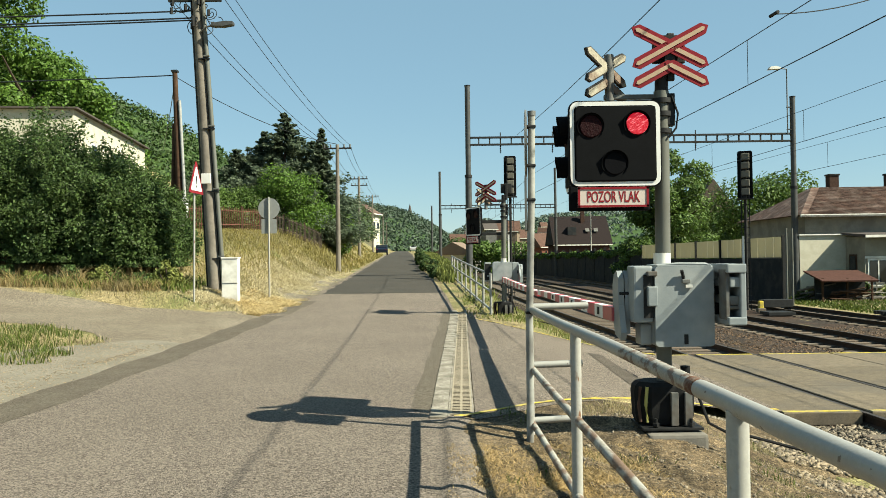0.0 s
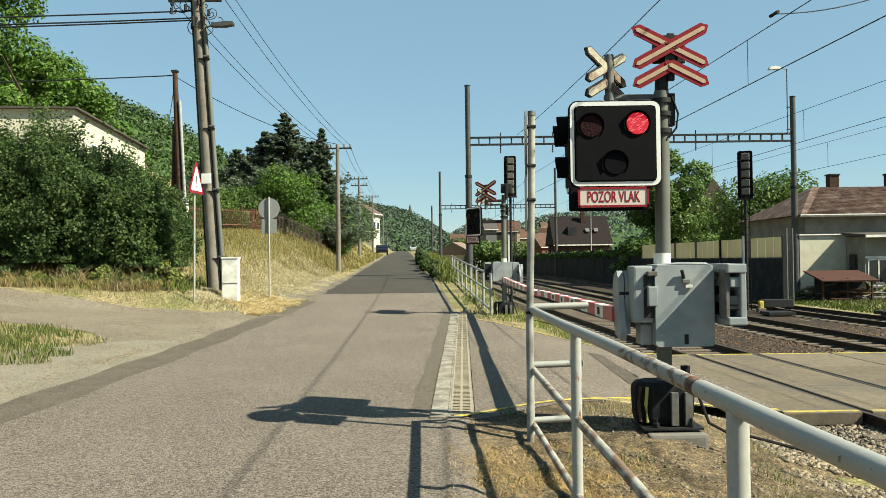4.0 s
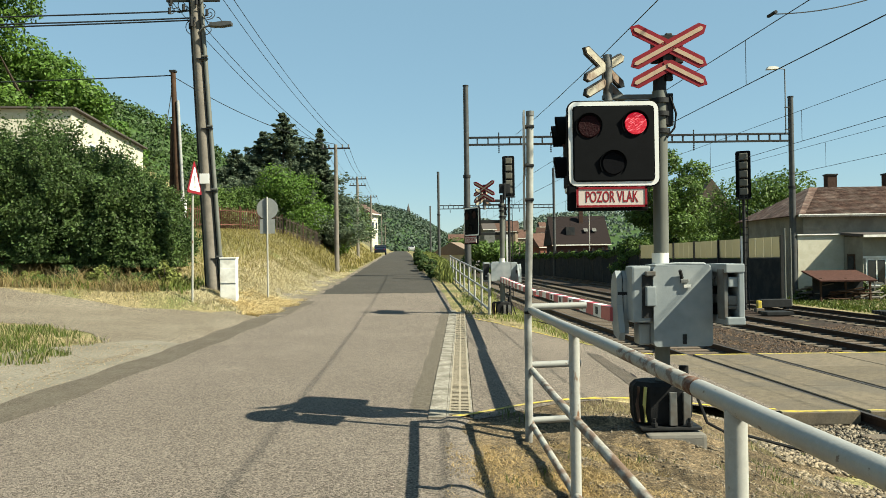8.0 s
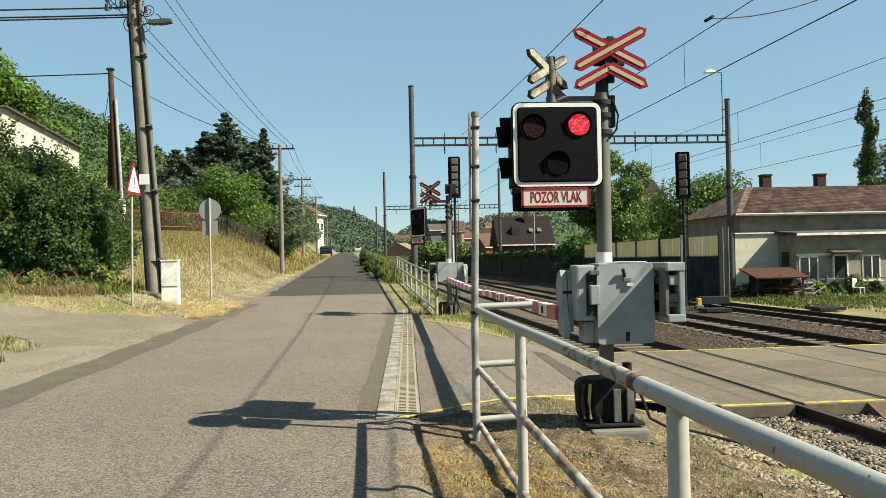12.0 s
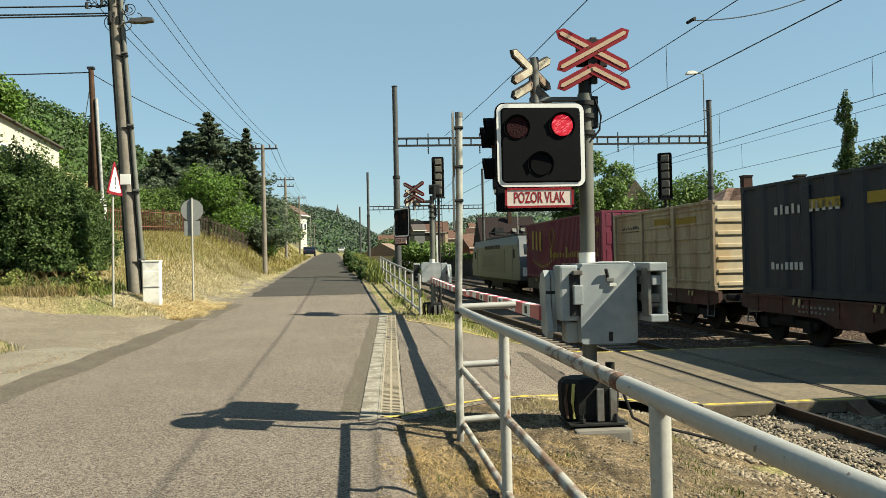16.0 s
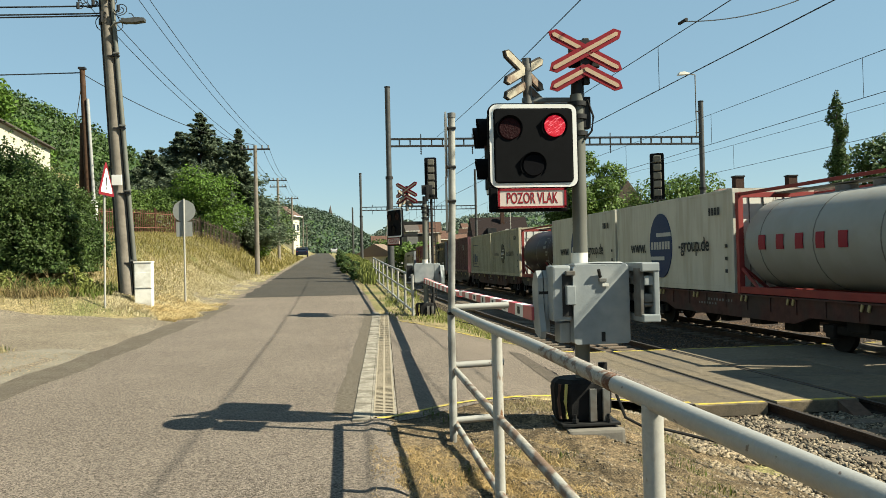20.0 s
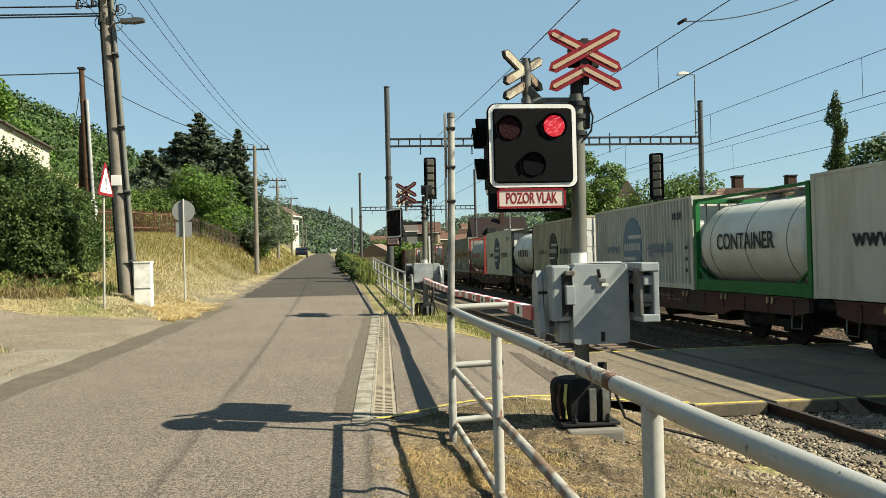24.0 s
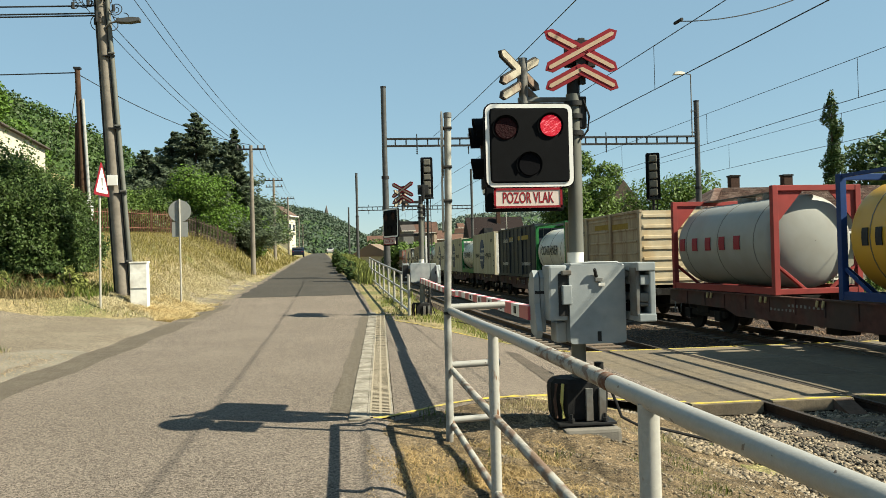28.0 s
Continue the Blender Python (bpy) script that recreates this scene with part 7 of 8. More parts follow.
tree(20.9, 70.0, 12.0, 7.4, 41, 28000, 0.15, LEAF_LIGHT, 0.1, "tall green tree behind the noise wall", z=-0.7)
tree(17.0, 68.0, 4.0, 4.2, 42, 6000, 0.14, LEAF_LIGHT, 0.05, "dark green tree behind the noise wall", z=-0.7)
tree(33.0, 78.0, 10.0, 12.0, 43, 22000, 0.16, LEAF_LIGHT, 0.1, "broad dark green tree behind houses", z=-0.7)
tree(29.5, 86.0, 7.2, 8.0, 44, 15000, 0.17, LEAF_LIGHT, 0.1, "dark green tree behind houses", z=-0.7)
pop = thing("poplar", "tall narrow dark green poplar behind the houses", "tree", (60.9, 95.0, -0.7))
tube("trunk", (0, 0, -0.3), (0, 0, 20), 0.4, BARK, pop, r2=0.05)
pr = random.Random(45)
leaves("crown", 13000, [(pr.uniform(-0.75, 0.75), pr.uniform(-0.75, 0.75), 2 + 20.0 * k / 60 + pr.uniform(-0.3, 0.3)) for k in range(61)], [((0.25 + 0.7 * math.sin(math.pi * (0.12 + 0.83 * k / 60)) ** 0.8) * pr.uniform(0.45, 1.2),) * 2 + (pr.uniform(0.6, 1.3),) for k in range(61)], 0.17, LEAF_FAR, pop, 45)
tree(70.0, 95.0, 17.0, 14.0, 46, 12000, 0.3, LEAF_FAR, 0.05, "broad green tree beside a poplar", z=-0.7)
tree(-11.8, 100.0, 5.0, 6.4, 47, 9000, 0.16, LEAF, 0.05)
tree(-18.5, 126.0, 6.0, 10.0, 48, 8000, 0.25, LEAF_FAR, 0.05)
# weedy bush leaning over the road edge
for k in range(9):
    y = 46.5 + 4.2 * k
    x = lerp_table(y, ROAD_R) + 0.35 + 0.15 * math.sin(k * 2.2)
    shrub(x, y, 0.85 + 0.1 * (k % 3), 5.4, 1.0 + 0.12 * (k % 3) + 0.05 * k, 60 + k, 6000, 0.08, LEAF, "dark low bush leaning over the road edge", "roadside_bush")
    shrub(x + 1.25, y + 1.0, 1.3, 4.6, 0.9 + 0.1 * (k % 2), 80 + k, 2600, 0.09, WEED, "pale green weeds behind a roadside bush", "weed_clump")

ivy = thing("ivy", "green ivy hanging over the noise wall top", "ivy")
leaves("foliage", 9000, [(wall_x(y) - 0.05, y, 2.15 + 0.15 * math.sin(y)) for y in np.arange(64, 150, 1.0)], [(0.22, 0.8, 0.3)] * 86, 0.16, LEAF_LIGHT, ivy, 91)

for k in range(14):
    x = -20.5 + 0.82 * k + 0.25 * math.sin(k * 2.1)
    shrub(x, 27.6 + 0.35 * math.sin(k * 1.3), 1.2, 1.0, 0.7 + 0.45 * ((k * 3) % 4) / 3, 500 + k, 2200, 0.055, (LEAF, WEED, LEAF_LIGHT)[k % 3], "low leafy weeds growing at the shrub foot", "weed_clump")

# ---- houses ----
PLASTER = mat("plaster_white", (0.465, 0.435, 0.345), 0.9, var=0.08, scale=4, bump=0.15, bscale=60, stain=(0.375, 0.338, 0.255), amount=0.5)
PLASTER_GREY = mat("plaster_grey", (0.214, 0.193, 0.155), 0.9, var=0.1, scale=4, bump=0.15, bscale=60, stain=(0.134, 0.118, 0.097), amount=0.6)
ROOF_RED = mat("roof_tiles", (0.081, 0.048, 0.037), 0.85, var=0.35, scale=5, bump=0.6, bscale=14, stain=(0.145, 0.107, 0.089), amount=0.8, sscale=1.4, speck=((5, 0.3), (1.6, 0.2)))
ROOF_GREY = mat("roof_grey", (0.070, 0.059, 0.054), 0.85, var=0.2, scale=3, bump=0.5, bscale=14)
BRICKRED = mat("chimney_brick", (0.048, 0.027, 0.020), 0.9, var=0.3, scale=9, bump=0.4, bscale=20)


def gable_house(name, label, x, y, z, w, d, he, hr, rz, wallm, roofm, windows=2, hip=0.0, group=""):
    e = thing(name, label, "house", (x, y, z), rz, group=group)
    box("wall", (0, 0, he / 2 - 0.5), (w, d, he + 1.0), wallm, e)
    bm = bmesh.new()
    o = 0.45
    A = [bm.verts.new(p) for p in ((-w / 2 - o, -d / 2 - o, he), (w / 2 + o, -d / 2 - o, he), (w / 2 + o, d / 2 + o, he), (-w / 2 - o, d / 2 + o, he))]
    R = [bm.verts.new((-w / 2 - o + hip, 0, hr)), bm.verts.new((w / 2 + o - hip, 0, hr))]
    bm.faces.new((A[0], A[1], R[1], R[0]))
    bm.faces.new((A[2], A[3], R[0], R[1]))
    bm.faces.new((A[1], A[2], R[1]))
    bm.faces.new((A[3], A[0], R[0]))
    bm.faces.new(A[::-1])
    part("roof", bm, roofm, e)
    box("eave", (0, -d / 2 - o, he - 0.06), (w + 2 * o, 0.08, 0.16), WHITE, e)
    for k in range(windows):
        xx = -w / 2 + (k + 0.5) * w / windows
        wd = box("window", (xx, -d / 2 - 0.01, he * 0.58), (1.1, 0.06, 1.3), WHITE, e)
        box("pane", (xx, -d / 2 - 0.045, he * 0.58), (0.92, 0.02, 1.12), GLASS_DARK, wd)
        box("sill", (xx, -d / 2 - 0.06, he * 0.58 - 0.7), (1.2, 0.14, 0.05), WHITE, wd)
    return e


# cottage across the tracks
cot = gable_house("cottage", "grey plastered cottage with a red tiled hip roof and two chimneys", 29.8, 50.5, -0.7, 17.0, 9.0, 4.85, 6.85, 0, PLASTER_GREY, ROOF_RED, 0, 3.0)
for x in (-4.4, -0.6):
    ch = box("chimney", (x, 0.4, 6.9), (0.6, 0.55, 1.5), BRICKRED, cot, "brown brick chimney")
    box("chimney_cap", (x, 0.4, 7.68), (0.7, 0.65, 0.1), DARKSTEEL, ch)
for k in range(34):
    box("tile_course", (0.0, -4.85 + 0.14 * k, 4.92 + 0.0576 * k), (17.0 - 0.18 * k, 0.05, 0.03), ROOF_RED, cot, m=Matrix.Rotation(radians(22), 4, "X"))
VER = mat("veranda_plaster", (0.225, 0.209, 0.166), 0.9, var=0.1, scale=4, stain=(0.161, 0.145, 0.113), amount=0.5)
box("gutter", (0, -5.02, 4.76), (17.8, 0.1, 0.1), STEELGREY, cot)
box("canopy", (0.5, -5.9, 3.62), (13.9, 2.7, 0.14), ROOF_GREY, cot, "low grey lean-to roof", m=Matrix.Rotation(radians(4), 4, "X"))
box("canopy_edge", (0.5, -7.26, 3.5), (13.9, 0.08, 0.14), WHITE, cot)
box("veranda_wall", (1.05, -5.6, 1.2), (14.5, 2.2, 4.6), VER, cot)
box("cream_wall", (-6.95, -4.57, 1.55), (3.9, 0.14, 4.2), PLASTER, cot, "pale plastered front wall")
box("wall_coping", (-6.95, -4.62, 3.68), (4.0, 0.26, 0.07), WHITE, cot)
sw = box("side_window", (-6.22, -5.5, 1.9), (0.06, 0.8, 1.2), WOODBROWN, cot)
box("pane", (-6.26, -5.5, 1.9), (0.02, 0.6, 1.0), GLASS_DARK, sw)
# solid dark panel stands in for the shade inside the open doorway
dr = box("door", (-3.6, -6.72, 1.2), (0.72, 0.08, 2.0), DARKSTEEL, cot, "open doorway, its inner shade made as a dark panel")
box("door_frame", (-3.6, -6.75, 2.26), (0.96, 0.1, 0.12), WHITE, dr)
for s in (-0.42, 0.42):
    box("door_jamb", (-3.6 + s, -6.75, 1.2), (0.1, 0.1, 2.1), WHITE, dr)
box("door_canopy", (-3.5, -7.05, 2.5), (1.75, 0.9, 0.05), ROOF_GREY, dr, m=Matrix.Rotation(radians(12), 4, "X"))
for s in (-0.7, 0.7):
    tube("canopy_brace", (-3.5 + s, -6.72, 2.1), (-3.5 + s, -7.4, 2.42), 0.025, DARKSTEEL, dr, seg=6)
box("white_band", (-5.2, -6.725, 2.32), (2.0, 0.05, 0.12), WHITE, cot)
for x, w in ((-5.48, 0.95), (-1.7, 0.9), (1.0, 1.1), (3.8, 1.1)):
    wd = box("window", (x, -6.71, 1.5), (w + 0.2, 0.06, 1.5), WHITE, cot)
    box("pane", (x, -6.75, 1.5), (w, 0.03, 1.3), GLASS_DARK, wd)
    box("mullion", (x, -6.77, 1.5), (0.07, 0.03, 1.3), WHITE, wd)
    box("sill", (x, -6.8, 0.73), (w + 0.3, 0.2, 0.05), WHITE, wd)
RUSTSHEET = mat("rust_sheet", (0.054, 0.024, 0.018), 0.8, var=0.35, scale=6, bump=0.2)
box("shelter_roof", (-8.5, -8.5, 1.35), (3.0, 2.2, 0.08), RUSTSHEET, cot, "rusty low shelter roof", m=Matrix.Rotation(radians(13), 4, "X"))
for x in (-9.8, -8.5, -7.2):
    box("shelter_post", (x, -9.2, 0.6), (0.09, 0.09, 1.3), WOODBROWN, cot)
box("shelter_back", (-8.5, -8.4, 0.6), (2.7, 0.08, 1.3), DARKSTEEL, cot)
yf = thing("yard_fence", "weathered low wooden yard fence", "fence", (27.4, 43.4, -0.55))
for k in range(17):
    box("picket", (-4.6 + 0.6 * k, 0, 0.45), (0.08, 0.04, 1.0 + 0.1 * math.sin(k * 2.3)), mat("grey_wood", (0.118, 0.107, 0.091), 0.9), yf)
for z in (0.3, 0.75):
    box("fence_rail", (0.2, 0.04, z), (10, 0.04, 0.07), MATS["grey_wood"], yf)
for k, (x, y) in enumerate(((20.6, 43.2), (22.3, 42.6), (24.0, 42.2), (25.2, 42.7), (30.2, 43.0), (32.5, 42.5))):
    shrub(x, y, 1.5, 1.2, 0.9, 300 + k, 1500, 0.09, LEAF_LIGHT if k % 2 else WEED, "small overgrown garden shrub in a yard", "garden_shrub")
for k, x in enumerate((16.5, 16.78)):
    tagged(tube("white_pipe", (x, 37.6, -0.7), (x, 37.6, 3.1), 0.045, POSTGREY), "pale plastic pipe standing at the wall end", "pipe", "white pipes")
tb = thing("relay_box", "low dark trackside relay box on feet", "box", (14.6, 34.4, -0.6))
box("body", (0, 0, 0.3), (1.3, 0.5, 0.35), DARKSTEEL, tb, bevel=0.03)
for s in (-0.5, 0.5):
    box("foot", (s, 0, 0.06), (0.12, 0.4, 0.25), DARKSTEEL, tb)
ym = thing("point_lamp", "yellow trackside marker box", "marker", (13.6, 33.6, -0.65))
box("body", (0, 0, 0.34), (0.2, 0.2, 0.34), YELLOW, ym, bevel=0.04)
box("foot", (0, 0, 0.1), (0.34, 0.3, 0.2), SLEEPER, ym, bevel=0.03)

for k in range(11):
    x = 19.6 + 0.95 * k + 0.3 * math.sin(k * 2.7)
    shrub(x, 42.9 + 0.5 * math.sin(k * 1.7), 1.0 + 0.4 * (k % 3), 0.9, 0.7 + 0.25 * ((k * 5) % 4), 400 + k, 1300, 0.07, (LEAF, LEAF_LIGHT, WEED)[k % 3], "overgrown weedy bush along the cottage wall", "garden_shrub")
# clutter in the cottage yard
def stick_pile(x, y, seed, n, label, material, L=1.4):
    e = thing("stick_pile", label, "wood", (x, y, land1(x, y)))
    r = random.Random(seed)
    for k in range(n):
        a = r.uniform(-0.5, 0.5)
        p = Vector((r.uniform(-0.5, 0.5), r.uniform(-0.3, 0.3), 0.05 + 0.05 * k))
        d = Vector((math.cos(a), math.sin(a), r.uniform(-0.1, 0.35))) * L / 2
        tube("stick", p - d, p + d, r.uniform(0.025, 0.05), material, e, seg=6)


def garden_chair(x, y, rz, material):
    e = thing("garden_chair", "white plastic garden chair in the yard", "chair", (x, y, land1(x, y)), rz)
    box("seat", (0, 0, 0.42), (0.46, 0.46, 0.04), material, e, bevel=0.01)
    box("backrest", (0, 0.23, 0.7), (0.46, 0.04, 0.5), material, e, bevel=0.01)
    for s in (-0.2, 0.2):
        for q in (-0.2, 0.2):
            tube("leg", (s, q, 0.0), (s, q, 0.42), 0.022, material, e, seg=6)


stick_pile(20.2, 42.4, 3, 16, "tangled pile of branches beside the shelter", MATS["grey_wood"])
stick_pile(21.4, 41.4, 4, 12, "heap of old boards and branches", WOODBROWN, 1.7)
stick_pile(23.2, 41.6, 5, 9, "heap of grey garden sticks", MATS["grey_wood"], 1.2)
garden_chair(26.3, 42.2, 30, WHITE)
garden_chair(24.9, 42.6, -40, WHITE)
gt = thing("garden_bench", "grey metal garden bench frame in the yard", "bench", (23.6, 42.4, land1(23.6, 42.4)))
for z in (0.4, 0.7):
    box("bench_slat", (0, 0.1 if z > 0.5 else 0, z), (1.3, 0.1, 0.05), STEELGREY, gt)
for s in (-0.6, 0.6):
    box("bench_leg", (s, 0, 0.3), (0.05, 0.4, 0.8), STEELGREY, gt)
for x, y, n in ((18.2, 31.6, 5), (13.75, 32.4, 4)):
    st = thing("sleeper_stack", "short stack of old dark timber sleepers", "timber", (x, y, RAIL_Z - 0.2))
    for k in range(n):
        box("timber", (0.0, -0.5 + 0.25 * k, 0.12), (1.1, 0.2, 0.14), DARKSTEEL, st, bevel=0.01)

hh = thing("hillside_house", "pale plastered house with dark eaves above the shrubs", "house", (-21.2, 45.0, land1(-21.2, 45.0)), 7)
he = 10.75 - land1(-21.2, 45.0)
box("wall", (-6.5, 8.0, he / 2 - 1), (13.0, 16.0, he + 2), PLASTER, hh)
bm = bmesh.new()
A = [bm.verts.new(p) for p in ((-13.5, -0.3, he), (0.3, -0.3, he), (0.3, 16.3, he), (-13.5, 16.3, he))]
A2 = [bm.verts.new((p.co.x, p.co.y, he + 0.1)) for p in A]
R = [bm.verts.new((-6.5, 2.0, he + 0.3)), bm.verts.new((-6.5, 14.0, he + 0.3))]
for k in range(4):
    bm.faces.new((A[k], A[(k + 1) % 4], A2[(k + 1) % 4], A2[k]))
bm.faces.new((A2[0], A2[1], R[0]))
bm.faces.new((A2[1], A2[2], R[1], R[0]))
bm.faces.new((A2[2], A2[3], R[1]))
bm.faces.new((A2[3], A2[0], R[0], R[1]))
bm.faces.new(A[::-1])
part("roof", bm, ROOF_GREY, hh, "dark low roof")
for yy in (3.5, 8.0, 12.5):
    wd = box("window", (0.02, yy, he - 2.2), (0.08, 1.2, 1.4), WHITE, hh)
    box("pane", (0.07, yy, he - 2.2), (0.02, 1.0, 1.2), GLASS_DARK, wd)
bh = gable_house("brown_roof_house", "dark house with a steep brown roof", 21.0, 122.0, -0.7, 8.0, 9.0, 4.5, 9.0, 0, mat("house_brown", (0.048, 0.024, 0.022), 0.9), mat("roof_brown", (0.014, 0.009, 0.0085), 0.85, var=0.2, scale=3, bump=0.4, bscale=10), 1)
box("chimney", (0.6, -1.0, 8.6), (0.6, 0.6, 2.6), BRICKRED, bh, "brown brick chimney")
box("dormer", (-1.4, -2.6, 6.6), (1.3, 1.6, 1.2), WALL_DARK, bh, "small dark roof dormer")
for sx in (1.0, 2.3):
    box("roof_window", (sx, -2.9, 6.75), (0.6, 0.8, 0.08), STEELGREY, bh, m=Matrix.Rotation(radians(42), 4, "X"))
gable_house("steep_roof_house", "grey house with a steep roof half hidden by a tree", 32.0, 96.0, -0.7, 7.0, 8.0, 5.6, 11.6, 90, PLASTER, mat("roof_brown_grey", (0.07, 0.055, 0.042), 0.85, var=0.3, scale=4, bump=0.4, bscale=12), 1)
OR = mat("far_orange", (0.15, 0.115, 0.085), 0.9, var=0.15, scale=1)
GY = mat("far_grey", (0.120, 0.120, 0.114), 0.9, var=0.15, scale=1)
ROOF_ORANGE = mat("roof_orange", (0.085, 0.048, 0.036), 0.85, var=0.25, scale=1)
for x, y, w, he, hr, rz, wm, rm in ((17.5, 210, 5.5, 9.5, 12.5, -10, OR, ROOF_ORANGE), (24.5, 195, 4.4, 5.0, 8.6, 20, mat("far_red", (0.134, 0.054, 0.038), 0.9), ROOF_ORANGE), (2.8, 150, 3.4, 3.2, 5.6, 62, PLASTER, mat("roof_pale", (0.161, 0.118, 0.091), 0.8, var=0.15)), (11.4, 195, 2.6, 9.5, 12, 5, GY, ROOF_GREY), (14, 235, 9, 10.5, 11, 5, GY, ROOF_GREY), (26, 260, 6, 9, 12, 10, OR, ROOF_ORANGE), (9, 300, 12, 9, 12, 0, PLASTER, ROOF_ORANGE)):
    gable_house("distant_house", "distant house with a red roof in the valley", x, y, -0.5, w, 9, he, hr, rz, wm, rm, 3, 0, "distant houses")
for x, y, h, w in ((8, 140, 5.5, 9), (13, 150, 6, 9), (5, 170, 6, 10), (25, 140, 6.5, 9)):
    tree(x, y, h, w, int(x * 7 + y), 5000, 0.3, LEAF_LIGHT, 0.05, "green bushy tree beyond the noise wall", z=-0.7)
gable_house("hill_house", "white house among trees by the road", -13.6, 134.0, land1(-13.6, 134.0), 3.6, 4.6, 4.6, 6.4, 75, PLASTER, ROOF_RED, 2, 0)

# fence on the bank
fen = thing("picket_fence", "rusty red brown picket fence on top of the bank", "fence")
FENCE = mat("fence_rust", (0.13, 0.058, 0.042), 0.85, var=0.3, scale=8, bump=0.2)
FENCE_GREY = mat("fence_grey", (0.070, 0.054, 0.043), 0.9, var=0.3, scale=8, bump=0.2)


def fence_run(owner, material, a, b, n, hgt):
    bm = bmesh.new()
    add_box(bm, (0, 0, hgt / 2 - 0.05), (0.042, 0.025, hgt))
    me = bpy.data.meshes.new("picket")
    bm.to_mesh(me)
    bm.free()
    me.materials.append(material)
    for k in range(n + 1):
        t = k / n
        x, y = a[0] + (b[0] - a[0]) * t, a[1] + (b[1] - a[1]) * t
        o = new("picket", me)
        o.parent = owner
        o.location = (x, y, land1(x, y) + 0.05 * math.sin(k * 1.9))
        if k % 15 == 0:
            box("post", (x, y + 0.06, land1(x, y) + hgt / 2), (0.09, 0.09, hgt + 0.2), WOODBROWN, owner)
    for q in (0.3, 0.85):
        bent("fence_rail", [(a[0] + (b[0] - a[0]) * t, a[1] + (b[1] - a[1]) * t + 0.03, land1(a[0] + (b[0] - a[0]) * t, a[1] + (b[1] - a[1]) * t) + hgt * q) for t in np.linspace(0, 1, 8)], 0.025, material, owner, seg=5)


fence_run(fen, FENCE, (-13.9, 40.5), (-11.7, 50.0), 40, 1.5)
fen2 = thing("picket_fence", "weathered grey wooden fence on top of the bank", "fence")
fence_run(fen2, FENCE_GREY, (-11.68, 50.1), (-9.3, 60.0), 44, 1.35)


# parked cars far up the road
def car(x, y, rz, material, label):
    e = thing("car", label, "car", (x, y, land1(x, y) + 0.02), rz)
    bm = bmesh.new()
    o = [(-2.1, 0.3), (-2.15, 0.8), (-1.9, 1.0), (-1.2, 1.45), (0.5, 1.48), (1.2, 1.0), (2.0, 0.85), (2.1, 0.35)]
    a = [bm.verts.new((-0.85, u, w)) for u, w in o]
    b = [bm.verts.new((0.85, u, w)) for u, w in o]
    bm.faces.new(a)
    bm.faces.new(b[::-1])
    for k in range(len(o)):
        bm.faces.new((a[k], a[(k + 1) % len(o)], b[(k + 1) % len(o)], b[k]))
    bmesh.ops.bevel(bm, geom=list(bm.edges), offset=0.06, segments=2, affect="EDGES")
    part("body", bm, material, e, smooth=True)
    box("rear_window", (0, -1.58, 1.22), (1.3, 0.3, 0.3), GLASS_DARK, e, m=Matrix.Rotation(radians(-30), 4, "X"))
    for s in (-0.78, 0.78):
        for q in (-1.35, 1.3):
            w = tube("wheel", (s - 0.09, q, 0.32), (s + 0.09, q, 0.32), 0.32, RUBBER, e, seg=20)
            tube("rim", (s - 0.1, q, 0.32), (s + 0.1, q, 0.32), 0.19, STEELGREY, w, seg=14)
        box("tail_light", (s * 0.85, -2.1, 0.78), (0.2, 0.05, 0.14), RED, e)
    return e


car(-9.2, 118.0, 3, mat("car_blue", (0.010, 0.016, 0.032), 0.25, 0.3, var=0.03, bump=0), "dark blue car parked beside the road")
car(-8.0, 210.0, 3, mat("car_white", (0.322, 0.322, 0.322), 0.3, var=0.03, bump=0), "white car far up the road")

# ---- wooded hills ----


